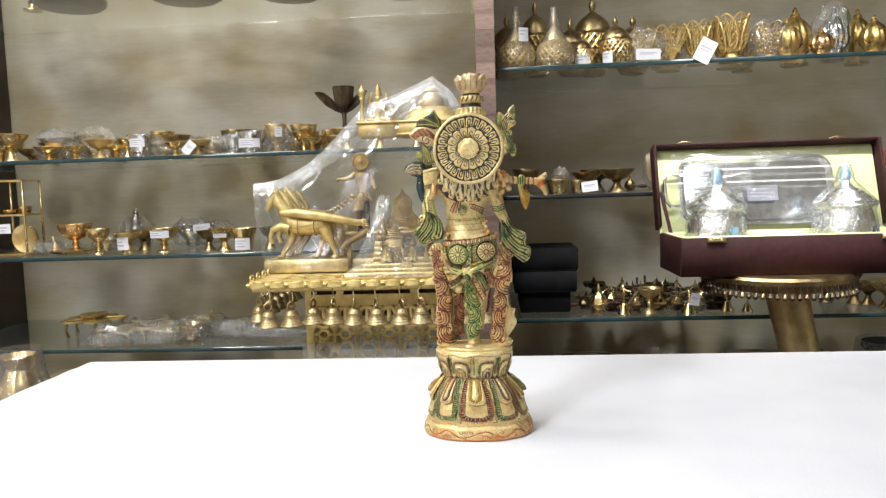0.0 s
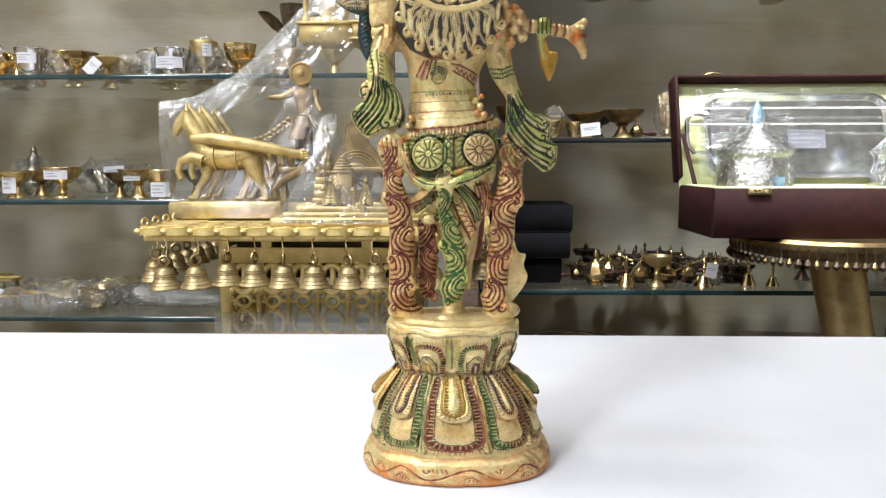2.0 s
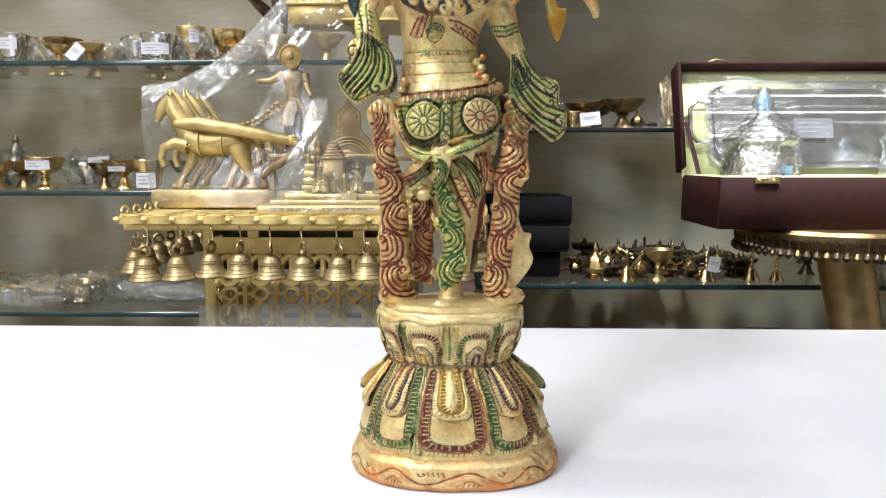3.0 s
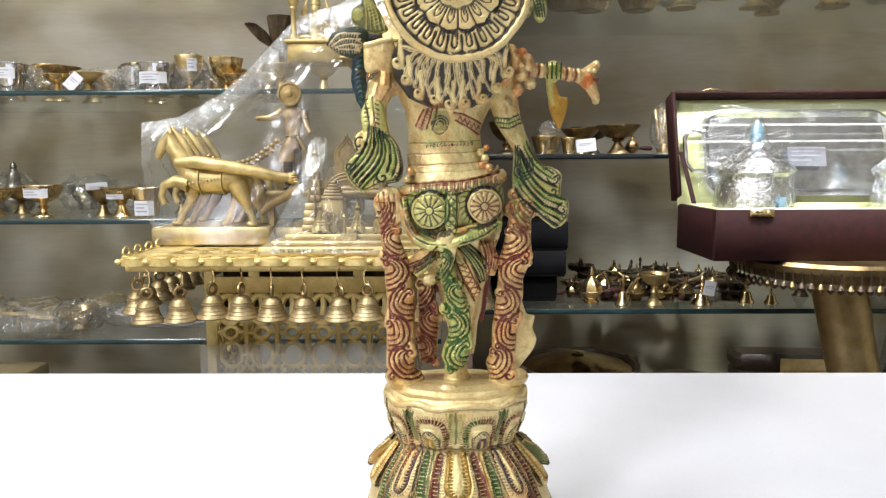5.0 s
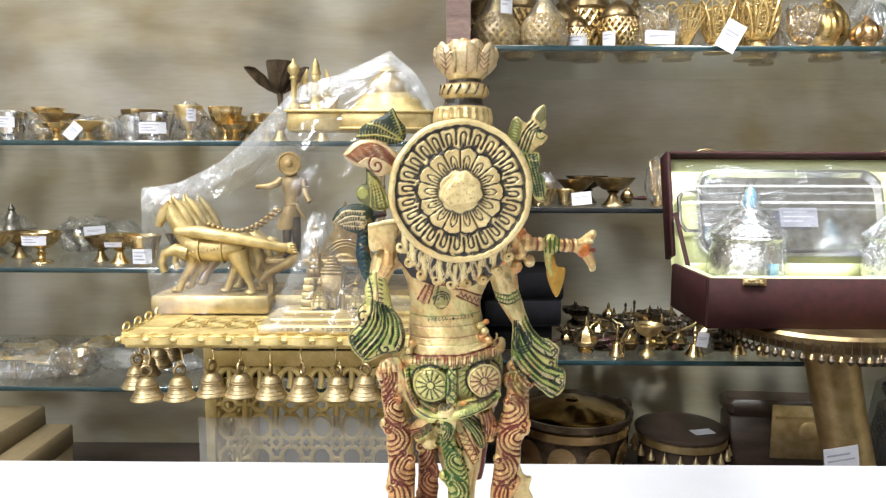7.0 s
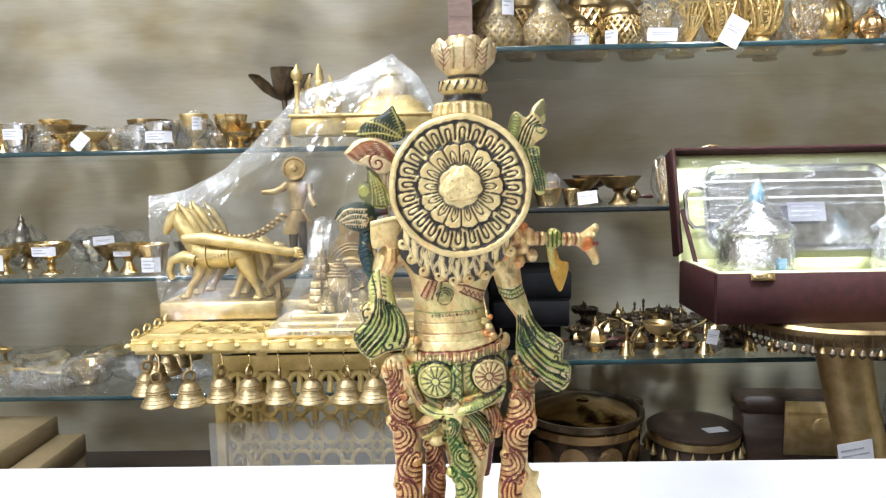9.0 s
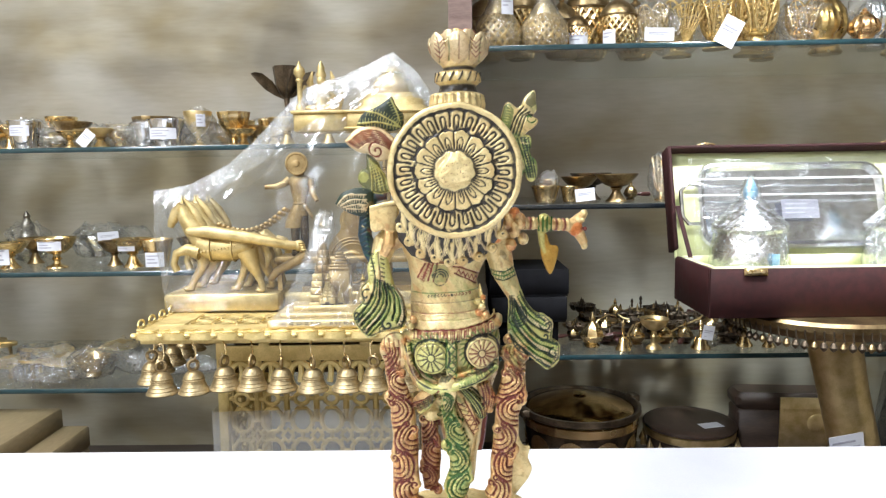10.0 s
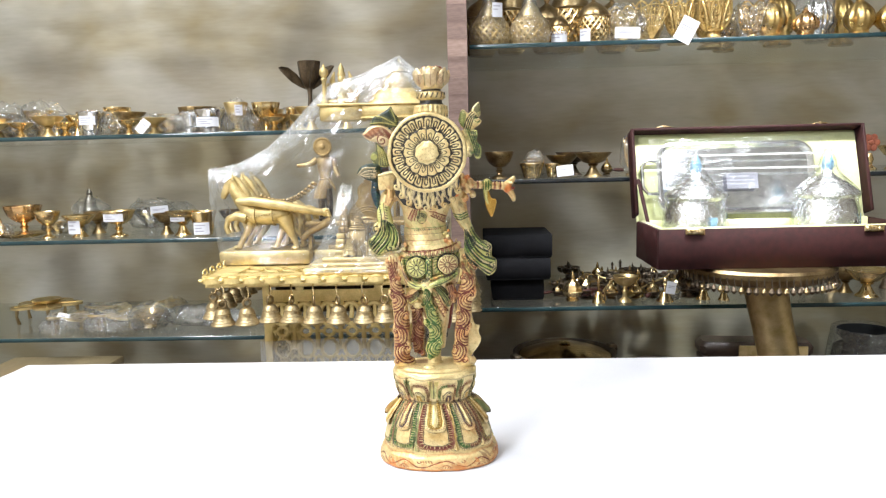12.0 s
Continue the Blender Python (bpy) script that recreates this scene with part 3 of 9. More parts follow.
    def slab(outline, y, thick, mat, bulge=1.0):
        """A flat cast ornament with a rounded rim."""
        cx, cz = sum(p[0] for p in outline) / len(outline), sum(p[1] for p in outline) / len(outline)
        ring = smooth_line(list(outline) + [outline[0]], 4)[:-1]
        s.rings([[(cx + (x - cx) * f, yy, cz + (z - cz) * f) for x, z in ring] for f, yy in ((0.90, y + thick), (1.0, y + thick * 0.6), (1.0, y + 0.4), (0.94, y - 0.6 * bulge), (0.70, y - 1.3 * bulge), (0.3, y - 1.7 * bulge))], mat, True)

    # feet on the plinth
    s.loft([(78, -2, 2, 9, 7), (81.4, -2, 2, 6.5, 5.5), (85, -2, 2, 5.2, 5), (90, -2, 3, 5.5, 5)], BR, 16)
    for x in (-31, 21):
        s.ell((x + 3, -2, 82.3), (10, 7, 5.5), BR, 12)
        s.ell((x + 1, -2, 87), (6.5, 5.5, 5), BR, 12)
    s.ell((-6, -13, 79.4), (5, 3.5, 3), BR, 10)

    # legs, hips and back
    s.loft([(93, 2, 4, 5, 5), (109, 1, 4, 8, 7), (127, 0, 5, 12, 9), (143, -1, 5, 17.6, 12), (155, -2, 4, 22.5, 15), (165, -3, 3, 24.6, 17), (174, -3, 3, 24.4, 16.5),
            (180, -3.5, 3, 23, 15), (186, -5, 3, 20.4, 13), (194, -7.4, 3.5, 18.2, 11), (203, -7.8, 4, 17.4, 11.5), (213, -6.4, 4, 20, 12.5), (223, -5, 4, 26, 13), (231, -4, 4, 30, 12), (237, -4, 4, 24, 10), (242, -3, 3, 12, 8)], BR, 36)
    # belt, seat panels and the strap between them
    def around(z, ang, a, b, cx=-3.6, cy=3):
        return (cx + a * math.sin(ang), cy - b * math.cos(ang), z)
    sweep = [-1.7 + 3.4 * i / 28 for i in range(29)]
    for z, a, b, r in ((178.4, 24.0, 16.2, 2.8), (182.6, 22.2, 14.2, 0.6)):
        s.tube([around(z + 2.2 * t - 2.4 * math.cos(t), t, a, b) for t in sweep], r, BR, 8)
    for cx, cz, r in ((-14.4, 165.8, 8.8), (11.6, 168, 8.4)):
        s.rings([[(cx + q * math.cos(a), -15.4 - h + 0.012 * (cx + q * math.cos(a) + 3) ** 2, cz + q * math.sin(a)) for a in (2 * pi * k / 28 for k in range(28))] for q, h in ((r, -2), (r * 0.98, 1.2), (r * 0.75, 2.4), (r * 0.35, 2.9), (0.3, 3.0))], BR)
    s.tube([(-3.9, -12.5, 177), (-3.9, -15.4, 170), (-4.2, -15.6, 161), (-4.4, -14, 154)], [2.6, 3.0, 2.8, 2.4], BR, 8, 0.6)
    # cloth rolls under the seat, knot and hanging ends
    s.tube([(-27.4, -4, 171), (-25.6, -8, 160), (-21, -12, 152.6), (-14, -15, 149.4), (-6, -16, 149.6)], [2.4, 2.9, 3.0, 2.8, 2.4], OLIVE, 9)
    s.tube([(-6, -16, 150), (3, -16, 152.6), (12, -14, 156), (19, -8, 160)], [2.2, 2.6, 2.6, 2.0], OLIVE, 9)
    s.tube([(-4, -14.6, 156), (6, -15, 158), (15, -12, 161)], [1.4, 1.6, 1.2], OR, 8)
    s.loft([(137, -6.2, -13.4, 1.6, 1.4), (141, -6, -14, 2.8, 2.0), (146, -6, -14.6, 4.0, 2.6), (151, -6.2, -15.2, 5.0, 3.2), (154, -6.6, -15, 4.6, 3.0), (156, -7, -14, 2.5, 1.6)], BR, 14)
    scarf(MIDDLE_SCARF, -9.5, OLIVE, 4, 1, 0.75)
    s.tube([(-3, -8, 147), (3, -8, 137), (8, -7, 124)], [2.4, 3.6, 2.2], RUST, 10, 0.6)
    s.tube([(1, -9, 149), (7, -8, 141), (12, -6, 131)], [2.2, 3.0, 2.0], OLIVE, 10, 0.7)
    s.tube([(12, -7, 150), (15, -6, 142), (14, -4, 134)], [3.4, 4.4, 3.0], RUST, 10, 0.7)
    s.tube([(-11, -9, 150), (-18, -7, 144), (-24, -4, 138)], [2.4, 3.4, 3.0], RUST, 10, 0.7)
    s.tube([(-13, -8, 144), (-18, -6, 138), (-22, -4, 134)], [1.6, 2.4, 2.0], OLIVE, 10, 0.7)
    s.ell((-15, 0, 132), (6, 5, 4.5), BR, 12)

    # long scarf ends, and the bare cast leaf beside one
    scarf(LEFT_SCARF, -5.5, RUST, 6, 1)
    scarf(RIGHT_SCARF, -5.0, RUST, 6, -1)
    scarf(INNER_SCARF, 3.0, RUST, 3, 1)
    s.tube([(9, 8, 143), (10, 8, 127), (9, 8, 109)], [5.5, 5, 3], RD, 10)
    slab(CAST_LEAF, 1.0, 3.4, BR, 0.5)
    slab([(-39.6, 174), (-41.8, 168), (-38, 160), (-33, 157), (-28.6, 160), (-27.4, 170), (-30, 176.4), (-35, 177)], -6.4, 5.0, BR)
    for i, (x, z, r) in enumerate(((31.6, 164.4, 4.6), (25, 166, 4.6), (30, 157, 4.0), (26, 173, 3.6), (33.6, 170, 3.0))):
        s.ell((x, -6, z), (r, r * 0.8, r * 0.92), RUST if i else BR, 12)
        s.ell((x + 0.2 * r, -6 - r * 0.66, z - 0.1 * r), (r * 0.4, r * 0.3, r * 0.4), OR if i else BR, 8)

    # arms and the fans of cloth over them
    s.tube([(-30, 2, 229), (-38, 0, 223), (-41, -3, 212), (-41, -5, 202), (-44, -6, 197)], [8, 6.4, 4.6, 4.2, 4.0], BR, 14)
    s.tube([(19, 1, 231), (20.6, -1, 219), (23, -2.6, 208), (27.4, -4.6, 199), (31, -5, 191)], [8.5, 7.4, 6.0, 4.4, 3.4], BR, 14)
    slab(LEFT_FAN, -5.6, 4.6, OLIVE, 1.4)
    slab(RIGHT_FAN, -5.6, 4.6, OLIVE, 1.4)
    for _, first, last, count, _ in FOLDS:
        a, b = smooth_line(first), smooth_line(last)
        for k in range(count):
            f = (k + 0.5) / count
            gap = [math.hypot(p[0] - q[0], p[1] - q[1]) / count for p, q in zip(a, b)]
            s.tube([(p[0] * (1 - f) + q[0] * f, -7.0, p[1] * (1 - f) + q[1] * f) for p, q in zip(a, b)], [min(1.9, 0.46 * g) for g in gap], CREAM if k % 2 else LIME, 8)
    s.ell((-47.4, -6.4, 198), (3.6, 2.6, 5.2), BR, 12)
    s.ell((44.4, -6.2, 180.6), (4.2, 2.4, 4.6), BR, 12)
    s.ell((48.6, -6.2, 165.6), (3.4, 2.2, 4.4), BR, 12)
    # waist ornaments beside the belt
    for i, (x, z, r) in enumerate(((9.6, 193, 2.0), (12, 190.0, 2.2), (10.4, 187, 2.2), (14, 185.6, 2.2), (16.6, 181, 2.2), (12.4, 195, 1.6), (-23.6, 184, 2.2), (-25.4, 180, 2.2))):
        s.ell((x, -5.6 - 0.16 * i, z), (r, r * 0.9, r), (RUST, BR, OR)[i % 3], 8)

    # square shoulder ornament, plumes, shell and bird
    slab([(-44.4, 242.6), (-31, 244.6), (-31, 227), (-36, 227), (-37, 231), (-44, 230.4)], -10, 7, BR)
    s.tube([(-44, -11, 242), (-37, -11.6, 244), (-31, -11.6, 244.6)], 1.2, BR, 6)
    s.tube([(-34.4, -10, 230), (-35, -10, 224), (-38, -9, 218)], [2.8, 3.4, 2.4], RUST, 8)
    s.tube([(-37, 1, 248), (-44, 1, 247), (-48, 1, 238), (-48.4, 0, 228), (-46.4, 0, 219), (-44, 0, 212)], [2.4, 3.4, 3.4, 3.6, 3.4, 2.0], TL, 10)
    slab(LEAF_SPRAY, -1, 3.6, DG)
    slab(SHELL, -4, 5.0, CREAM, 1.8)
    slab(BIRD, -1.5, 4.0, OLIVE, 1.2)
    slab(PLUME, -2, 4.0, DG, 1.2)
    slab(RIGHT_SPRAY, -1, 3.6, BR)
    slab(RIGHT_FROND, -1, 3.6, OLIVE, 1.0)
    s.ell((31, -2, 260), (3.4, 3, 5), BR, 10)
    s.tube([(27, 0, 278), (30, -1, 266), (31, -2, 256)], 2.4, BR, 8)

    # head and hair under the halo disc
    s.ell((-2, -8, 261), (19, 20, 24), BR, 20)
    s.loft([(213.5, -4, -10.4, 10, 3.4), (218, -5, -11.5, 19, 6), (226, -5, -13, 25, 7.5), (236, -4, -17, 27, 9), (247, -3, -24, 22, 12)], DK, 32)
    for x, z in HAIR_TIPS:
        s.ell((x, -15.4 - 0.25 * (z - 214), z), (2.0, 1.4, 2.0), BR, 12)
    s.rings([[(HALO[0] + r * math.sin(a), HALO[1] - h, HALO[2] + r * math.cos(a)) for a in (2 * pi * k / 72 for k in range(72))]
             for r, h in ((4, -16), (14, -6), (28.8, -3.4), (30.4, -2.4), (30.7, -0.6), (30.1, 0.9), (28.8, 1.3), (27.6, 0.9), (27.0, 0.2), (18.6, 0.4), (18, 1.3), (9.6, 1.7), (0.3, 1.8))], BR)
    rnd = random.Random(12)
    lobes = (9.0, 8.6, 9.2, 9.6, 8.2, 6.6, 7.2, 8.8, 9.2, 7.4, 6.6, 8.4)
    s.rings([[(HALO[0] + 0.8 + q * f * math.sin(2 * pi * k / 12 + 0.2), HALO[1] - h - (rnd.random() - 0.5) * 0.5, HALO[2] + 0.4 + q * f * math.cos(2 * pi * k / 12 + 0.2)) for k, q in enumerate(lobes)] for f, h in ((1.0, 1.0), (1.0, 3.2), (0.84, 4.2), (0.4, 4.8), (0.05, 4.6))], BR, True)

    # crown above the disc
    s.lathe([(11.6, 286), (13.4, 288.3), (13.8, 292.3), (13.0, 296.8), (11.0, 297.8)], BR, 44, (0.3, -10, 0), 1, 1, 22, 0.035)
    for k in range(22):
        a = 2 * pi * k / 22
        s.tube([(0.3 + 13.9 * math.cos(a), -10 + 13.9 * math.sin(a), 288.3), (0.3 + 13.2 * math.cos(a), -10 + 13.2 * math.sin(a), 296.9)], 0.45, DK, 4)
    s.lathe([(10.5, 297.3), (9.0, 299.3), (8.6, 301.8), (9.4, 302.8)], DK, 24, (0.8, -10, 0))
    s.lathe([(9.2, 301.8), (10.8, 303.3), (11.2, 305.3), (10.4, 307.5), (8.8, 308.3)], BR, 32, (1.0, -10, 0), 1, 1, 16, 0.03)
    for k in range(16):
        a = 2 * pi * k / 16
        s.tube([(1 + 11.3 * math.cos(a), -10 + 11.3 * math.sin(a), 302.9), (1 + 11.3 * math.cos(a + 0.22), -10 + 11.3 * math.sin(a + 0.22), 307.7)], 0.45, DK, 4)
    s.lathe([(8.6, 307.8), (7.6, 309.3), (7.8, 310.8)], DK, 24, (1.3, -10, 0))
    s.lathe([(8.4, 310.3), (8.8, 311.3), (10.4, 314.3), (12.6, 318.3), (13.2, 321.3), (11.5, 322.3)], BR, 28, (1.6, -10, 0))
    for row, (cnt, r0, r1, z0, z1) in enumerate(((7, 8.6, 16.6, 310.8, 325.4), (7, 8.4, 13.4, 313.3, 327))):
        for k in range(cnt):
            a = 2 * pi * (k + 0.5 * row + 0.24) / cnt
            ring = []
            for f, q in ((0, 0.55), (0.2, 0.9), (0.45, 1.02), (0.7, 1.0), (0.9, 0.74), (1.0, 0.40)):
                r = r0 + (r1 - r0) * math.sin(min(1.0, f * 1.35) * pi / 2) * (1 - 0.20 * f * f)
                ring.append([(1.6 + (r - 1.3 * x * x) * math.cos(a + x * q * pi / cnt), -10 + (r - 1.3 * x * x) * math.sin(a + x * q * pi / cnt), z0 + (z1 - z0) * f) for x in (-1, -0.5, 0, 0.5, 1)])
            s.rings(ring, CREAM)
    s.lathe([(10.5, 322), (9.5, 325.4), (6, 327.6), (0.5, 328.6)], RUST, 16, (1.6, -10, 0), 1, 1, 8, 0.12)
    for k in range(7):
        a = 2 * pi * k / 7
        s.ell((1.6 + 6.5 * math.cos(a), -10 + 6.5 * math.sin(a), 326.8), (2.2, 2.2, 1.6), RUST if k % 2 else RD, 8)

    # flute with a hanging leaf, and the hand that holds it
    s.tube([(20, -4, 233.3), (32, 2, 232.3), (44, 7, 231.7), (56, 12, 230.7), (60, 14, 230.3)], [3.2, 3.2, 3.0, 2.9, 3.0], RUST, 12)
    for k in range(13):
        f = k / 12
        if not 0.4 < f < 0.68:
            s.tube([(29.8 + 28 * f, 1 + 12 * f, 232.6 - 1.8 * f), (30.8 + 28 * f, 1.2 + 12 * f, 232.6 - 1.8 * f)], 3.6, RD if k % 2 else BR, 12)
    s.ell((45.3, 7.5, 231.8), (4.2, 4.4, 5.4), OLIVE, 12)
    for j in range(4):
        s.tube([(42 + j * 2.2, 2.9 + abs(j - 1.5) * 0.4, 236), (42.4 + j * 2.1, 2.6 + abs(j - 1.5) * 0.4, 227.8)], 0.5, GR, 6)
    s.tube([(58, 13, 230.3), (63, 15, 231), (67.8, 17, 235.6)], [2.8, 3.8, 2.4], RUST, 10)
    s.tube([(60, 14, 229.3), (65, 15, 226), (68, 16, 220)], [2.8, 3.2, 2.2], RUST, 10)
    s.ell((63, 14, 228.6), (4, 4, 4.6), OR, 10)
    for q in range(4):
        s.ell((64.6 + q * 1.1, 12.2, 232.8 - 4.5 * (q % 2)), (1.3, 1.2, 1.3), RD if q % 2 else BR, 6)
    s.ell((68, 16.6, 236), (2.3, 2.2, 2.4), BR, 8)
    s.ell((68.2, 16.6, 219), (2.1, 2, 2.6), BR, 8)
    s.tube([(44, 8, 228), (44.4, 9, 221), (46, 9, 216)], [2.0, 1.8, 1.6], OLIVE, 8)
    slab([(45, 226), (43.4, 218), (45, 211.4), (49, 204.4), (52, 211.8), (53.2, 219.4), (49, 220.6), (47.2, 226)], 8.4, 2.0, GOLD, 0.5)
    for j in range(4):
        s.ell((22 + j * 3.2, -7, 230 + (j % 2) * 4), (3.4, 4.4, 4.6), RUST if j % 2 else BR, 10)
    for j, (x, z) in enumerate(((24, 240), (29, 238), (33, 225), (27, 222), (20, 226), (22, 217))):
        s.ell((x, -6, z), (3.0, 3.2, 3.4), (RUST, OR, BR)[j % 3], 8)
    return s.moved(Matrix.Scale(0.001, 4))


HAIR_TIPS = [(-28, 233), (-24.4, 226), (-19, 219.6), (-11.6, 217), (-4.6, 215), (2.4, 215.4), (10, 217.4), (17, 222), (21.6, 228.6)]


class Engraver:
    """Cuts lines into a dense skin and fills them with enamel; works in millimetres."""

    def __init__(self, co, normal, paint):
        self.co, self.normal, self.paint = co, normal, paint
        self.lift = np.zeros(len(co))
        self.rnd = random.Random(31)

    def region(self, mask, u, v):
        """Where the next lines go: some of the vertices, with their two coordinates."""
        ids = np.nonzero(mask)[0]
        order = np.argsort(v[ids])
        self.ids = ids[order]
        self.u, self.v = u[self.ids], v[self.ids]

    def near(self, pts, w):
        p = np.array(pts, dtype=float)
        i0, i1 = np.searchsorted(self.v, (p[:, 1].min() - w, p[:, 1].max() + w))
        u, v = self.u[i0:i1], self.v[i0:i1]
        keep = (u > p[:, 0].min() - w) & (u < p[:, 0].max() + w)
        return p, self.ids[i0:i1][keep], u[keep], v[keep]

    def tint(self, ids, share, colour):
        c = np.array((*ENAMEL[colour][0], ENAMEL[colour][1]))
        self.paint[ids] += share[:, None] * (c - self.paint[ids])

    def line(self, pts, w=0.6, depth=0.5, colour=DK, share=1.0, uneven=0.25):
        p, ids, u, v = self.near(pts, w * 1.4)
        if len(ids) == 0:
            return
        d = np.full(len(ids), 99.0)
        for a, b in zip(p[:-1], p[1:]):
            e = b - a
            k = np.clip(((u - a[0]) * e[0] + (v - a[1]) * e[1]) / max(e @ e, 1e-9), 0, 1)
            d = np.minimum(d, np.hypot(u - a[0] - k * e[0], v - a[1] - k * e[1]))
        width = w * (1 + uneven * np.sin(u * 1.3 + v * 0.9 + w * 40))
        f = np.clip(1.25 - d / width, 0, 1)
        f = f * f * (3 - 2 * f)
        if depth:
            self.lift[ids] = np.where(f > 0, np.minimum(self.lift[ids], 0) * (1 - f) + np.maximum(self.lift[ids], 0) * (1 - f) - depth * f, self.lift[ids])
        self.tint(ids, share * np.clip(f * 1.6, 0, 1), colour)

    def area(self, pts, colour, share=1.0, depth=0.0):
        p, ids, u, v = self.near(pts, 0.1)
        inside = np.zeros(len(ids), dtype=bool)
        for a, b in zip(p, np.roll(p, -1, 0)):
            inside ^= ((a[1] > v) != (b[1] > v)) & (u < (b[0] - a[0]) * (v - a[1]) / (b[1] - a[1] + 1e-12) + a[0])
        self.tint(ids[inside], np.full(inside.sum(), share), colour)
        self.lift[ids[inside]] -= depth

    def ticks(self, pts, side, length, gap, w=0.3, depth=0.25, colour=DK, share=0.8):
        """Short cuts across, along one side of a line."""
        run = 0.0
        for a, b in zip(pts[:-1], pts[1:]):
            ex, ez = b[0] - a[0], b[1] - a[1]
            ln = math.hypot(ex, ez)
            while run < ln:
                k = run / ln
                x, z = a[0] + ex * k, a[1] + ez * k
                nx, nz = -ez / ln * side, ex / ln * side
                q = length * (0.8 + 0.4 * self.rnd.random())
                self.line([(x, z), (x + nx * q, z + nz * q)], w, depth, colour, share, 0.1)
                run += gap * (0.85 + 0.3 * self.rnd.random())
            run -= ln

    def blots(self, x0, x1, z0, z1, colours, count, size=2.6, share=0.4):
        """Soft stains of rubbed paint."""
        for _ in range(count):
            p = (x0 + (x1 - x0) * self.rnd.random(), z0 + (z1 - z0) * self.rnd.random())
            q = (p[0] + (self.rnd.random() - 0.5) * size * 2, p[1] + (self.rnd.random() - 0.5) * size * 2)
            self.line([p, q], size * (0.5 + self.rnd.random()), 0.0, self.rnd.choice(colours), share * self.rnd.random(), 0.6)

    def family(self, first, last, count, w, colour, tick=DG, depth=1.0):
        """Flowing folds between two guiding lines, with cuts across every band."""
        a, b = smooth_line(first), smooth_line(last)
        n = min(len(a), len(b))
        for i in range(count + 1):
            k = i / count
            pts = [(a[j][0] * (1 - k) + b[j][0] * k, a[j][1] * (1 - k) + b[j][1] * k) for j in range(n)]
            self.line(pts, w * (1.0 if i % 2 == 0 else 0.62), depth, colour if i % 2 == 0 else tick)
            if i < count:
                gap = math.hypot(a[n // 2][0] - b[n // 2][0], a[n // 2][1] - b[n // 2][1]) / count
                self.ticks(pts[1:], 1 if (b[n // 2][0] - a[n // 2][0]) * (pts[-1][1] - pts[0][1]) < 0 else -1, gap * 0.8, 1.25, 0.26, 0.22, tick, 0.6)

    def scrolls(self, path, cells, colour, tick, flip=1):
        """Nested sweeping scrolls that change sides down a scarf."""
        zs, xs, rs = [p[1] for p in path][::-1], [p[0] for p in path][::-1], [p[2] for p in path][::-1]
        top, low = path[0][1], path[-1][1]
        for i in range(cells):
            z1 = top + (low - top) * i / cells
            tall = (top - low) / cells
            side = flip if i % 2 else -flip
            zc = z1 - 0.35 * tall
            c, r = float(np.interp(zc, zs, xs)), float(np.interp(zc, zs, rs))
            fx, fz = c + side * r * 0.86, z1 + 0.02 * tall
            for j in range(4):
                rr = 0.34 + 0.215 * j
                arc = []
                for q in range(19):
                    a = -0.5 + 3.0 * q / 18
                    hook = rr * (1 - 0.42 * max(0.0, (a - 1.1) / 1.4) ** 1.5)
                    arc.append((fx - side * 1.85 * r * hook * math.sin(a) + 0.9 * side * math.sin(2.6 * a + i), fz - 0.26 * tall - 0.80 * tall * hook * math.cos(a)))
                self.line(arc, (0.60, 0.38, 0.58, 0.72)[j], 1.2, colour)
                if j < 3:
                    self.ticks(arc[1:], 1 if side > 0 else -1, 1.0, 1.35, 0.28, 0.25, tick, 0.6)
            self.line(spiral((c - side * r * 0.52, z1 - 0.90 * tall), 0.4, 2.3, 2 + i, -5.6 * side), 0.55, 0.9, colour)
            self.line(spiral((fx - side * 0.8, fz - 0.12 * tall), 0.4, 2.2, i, 5.5 * side), 0.55, 0.9, colour)


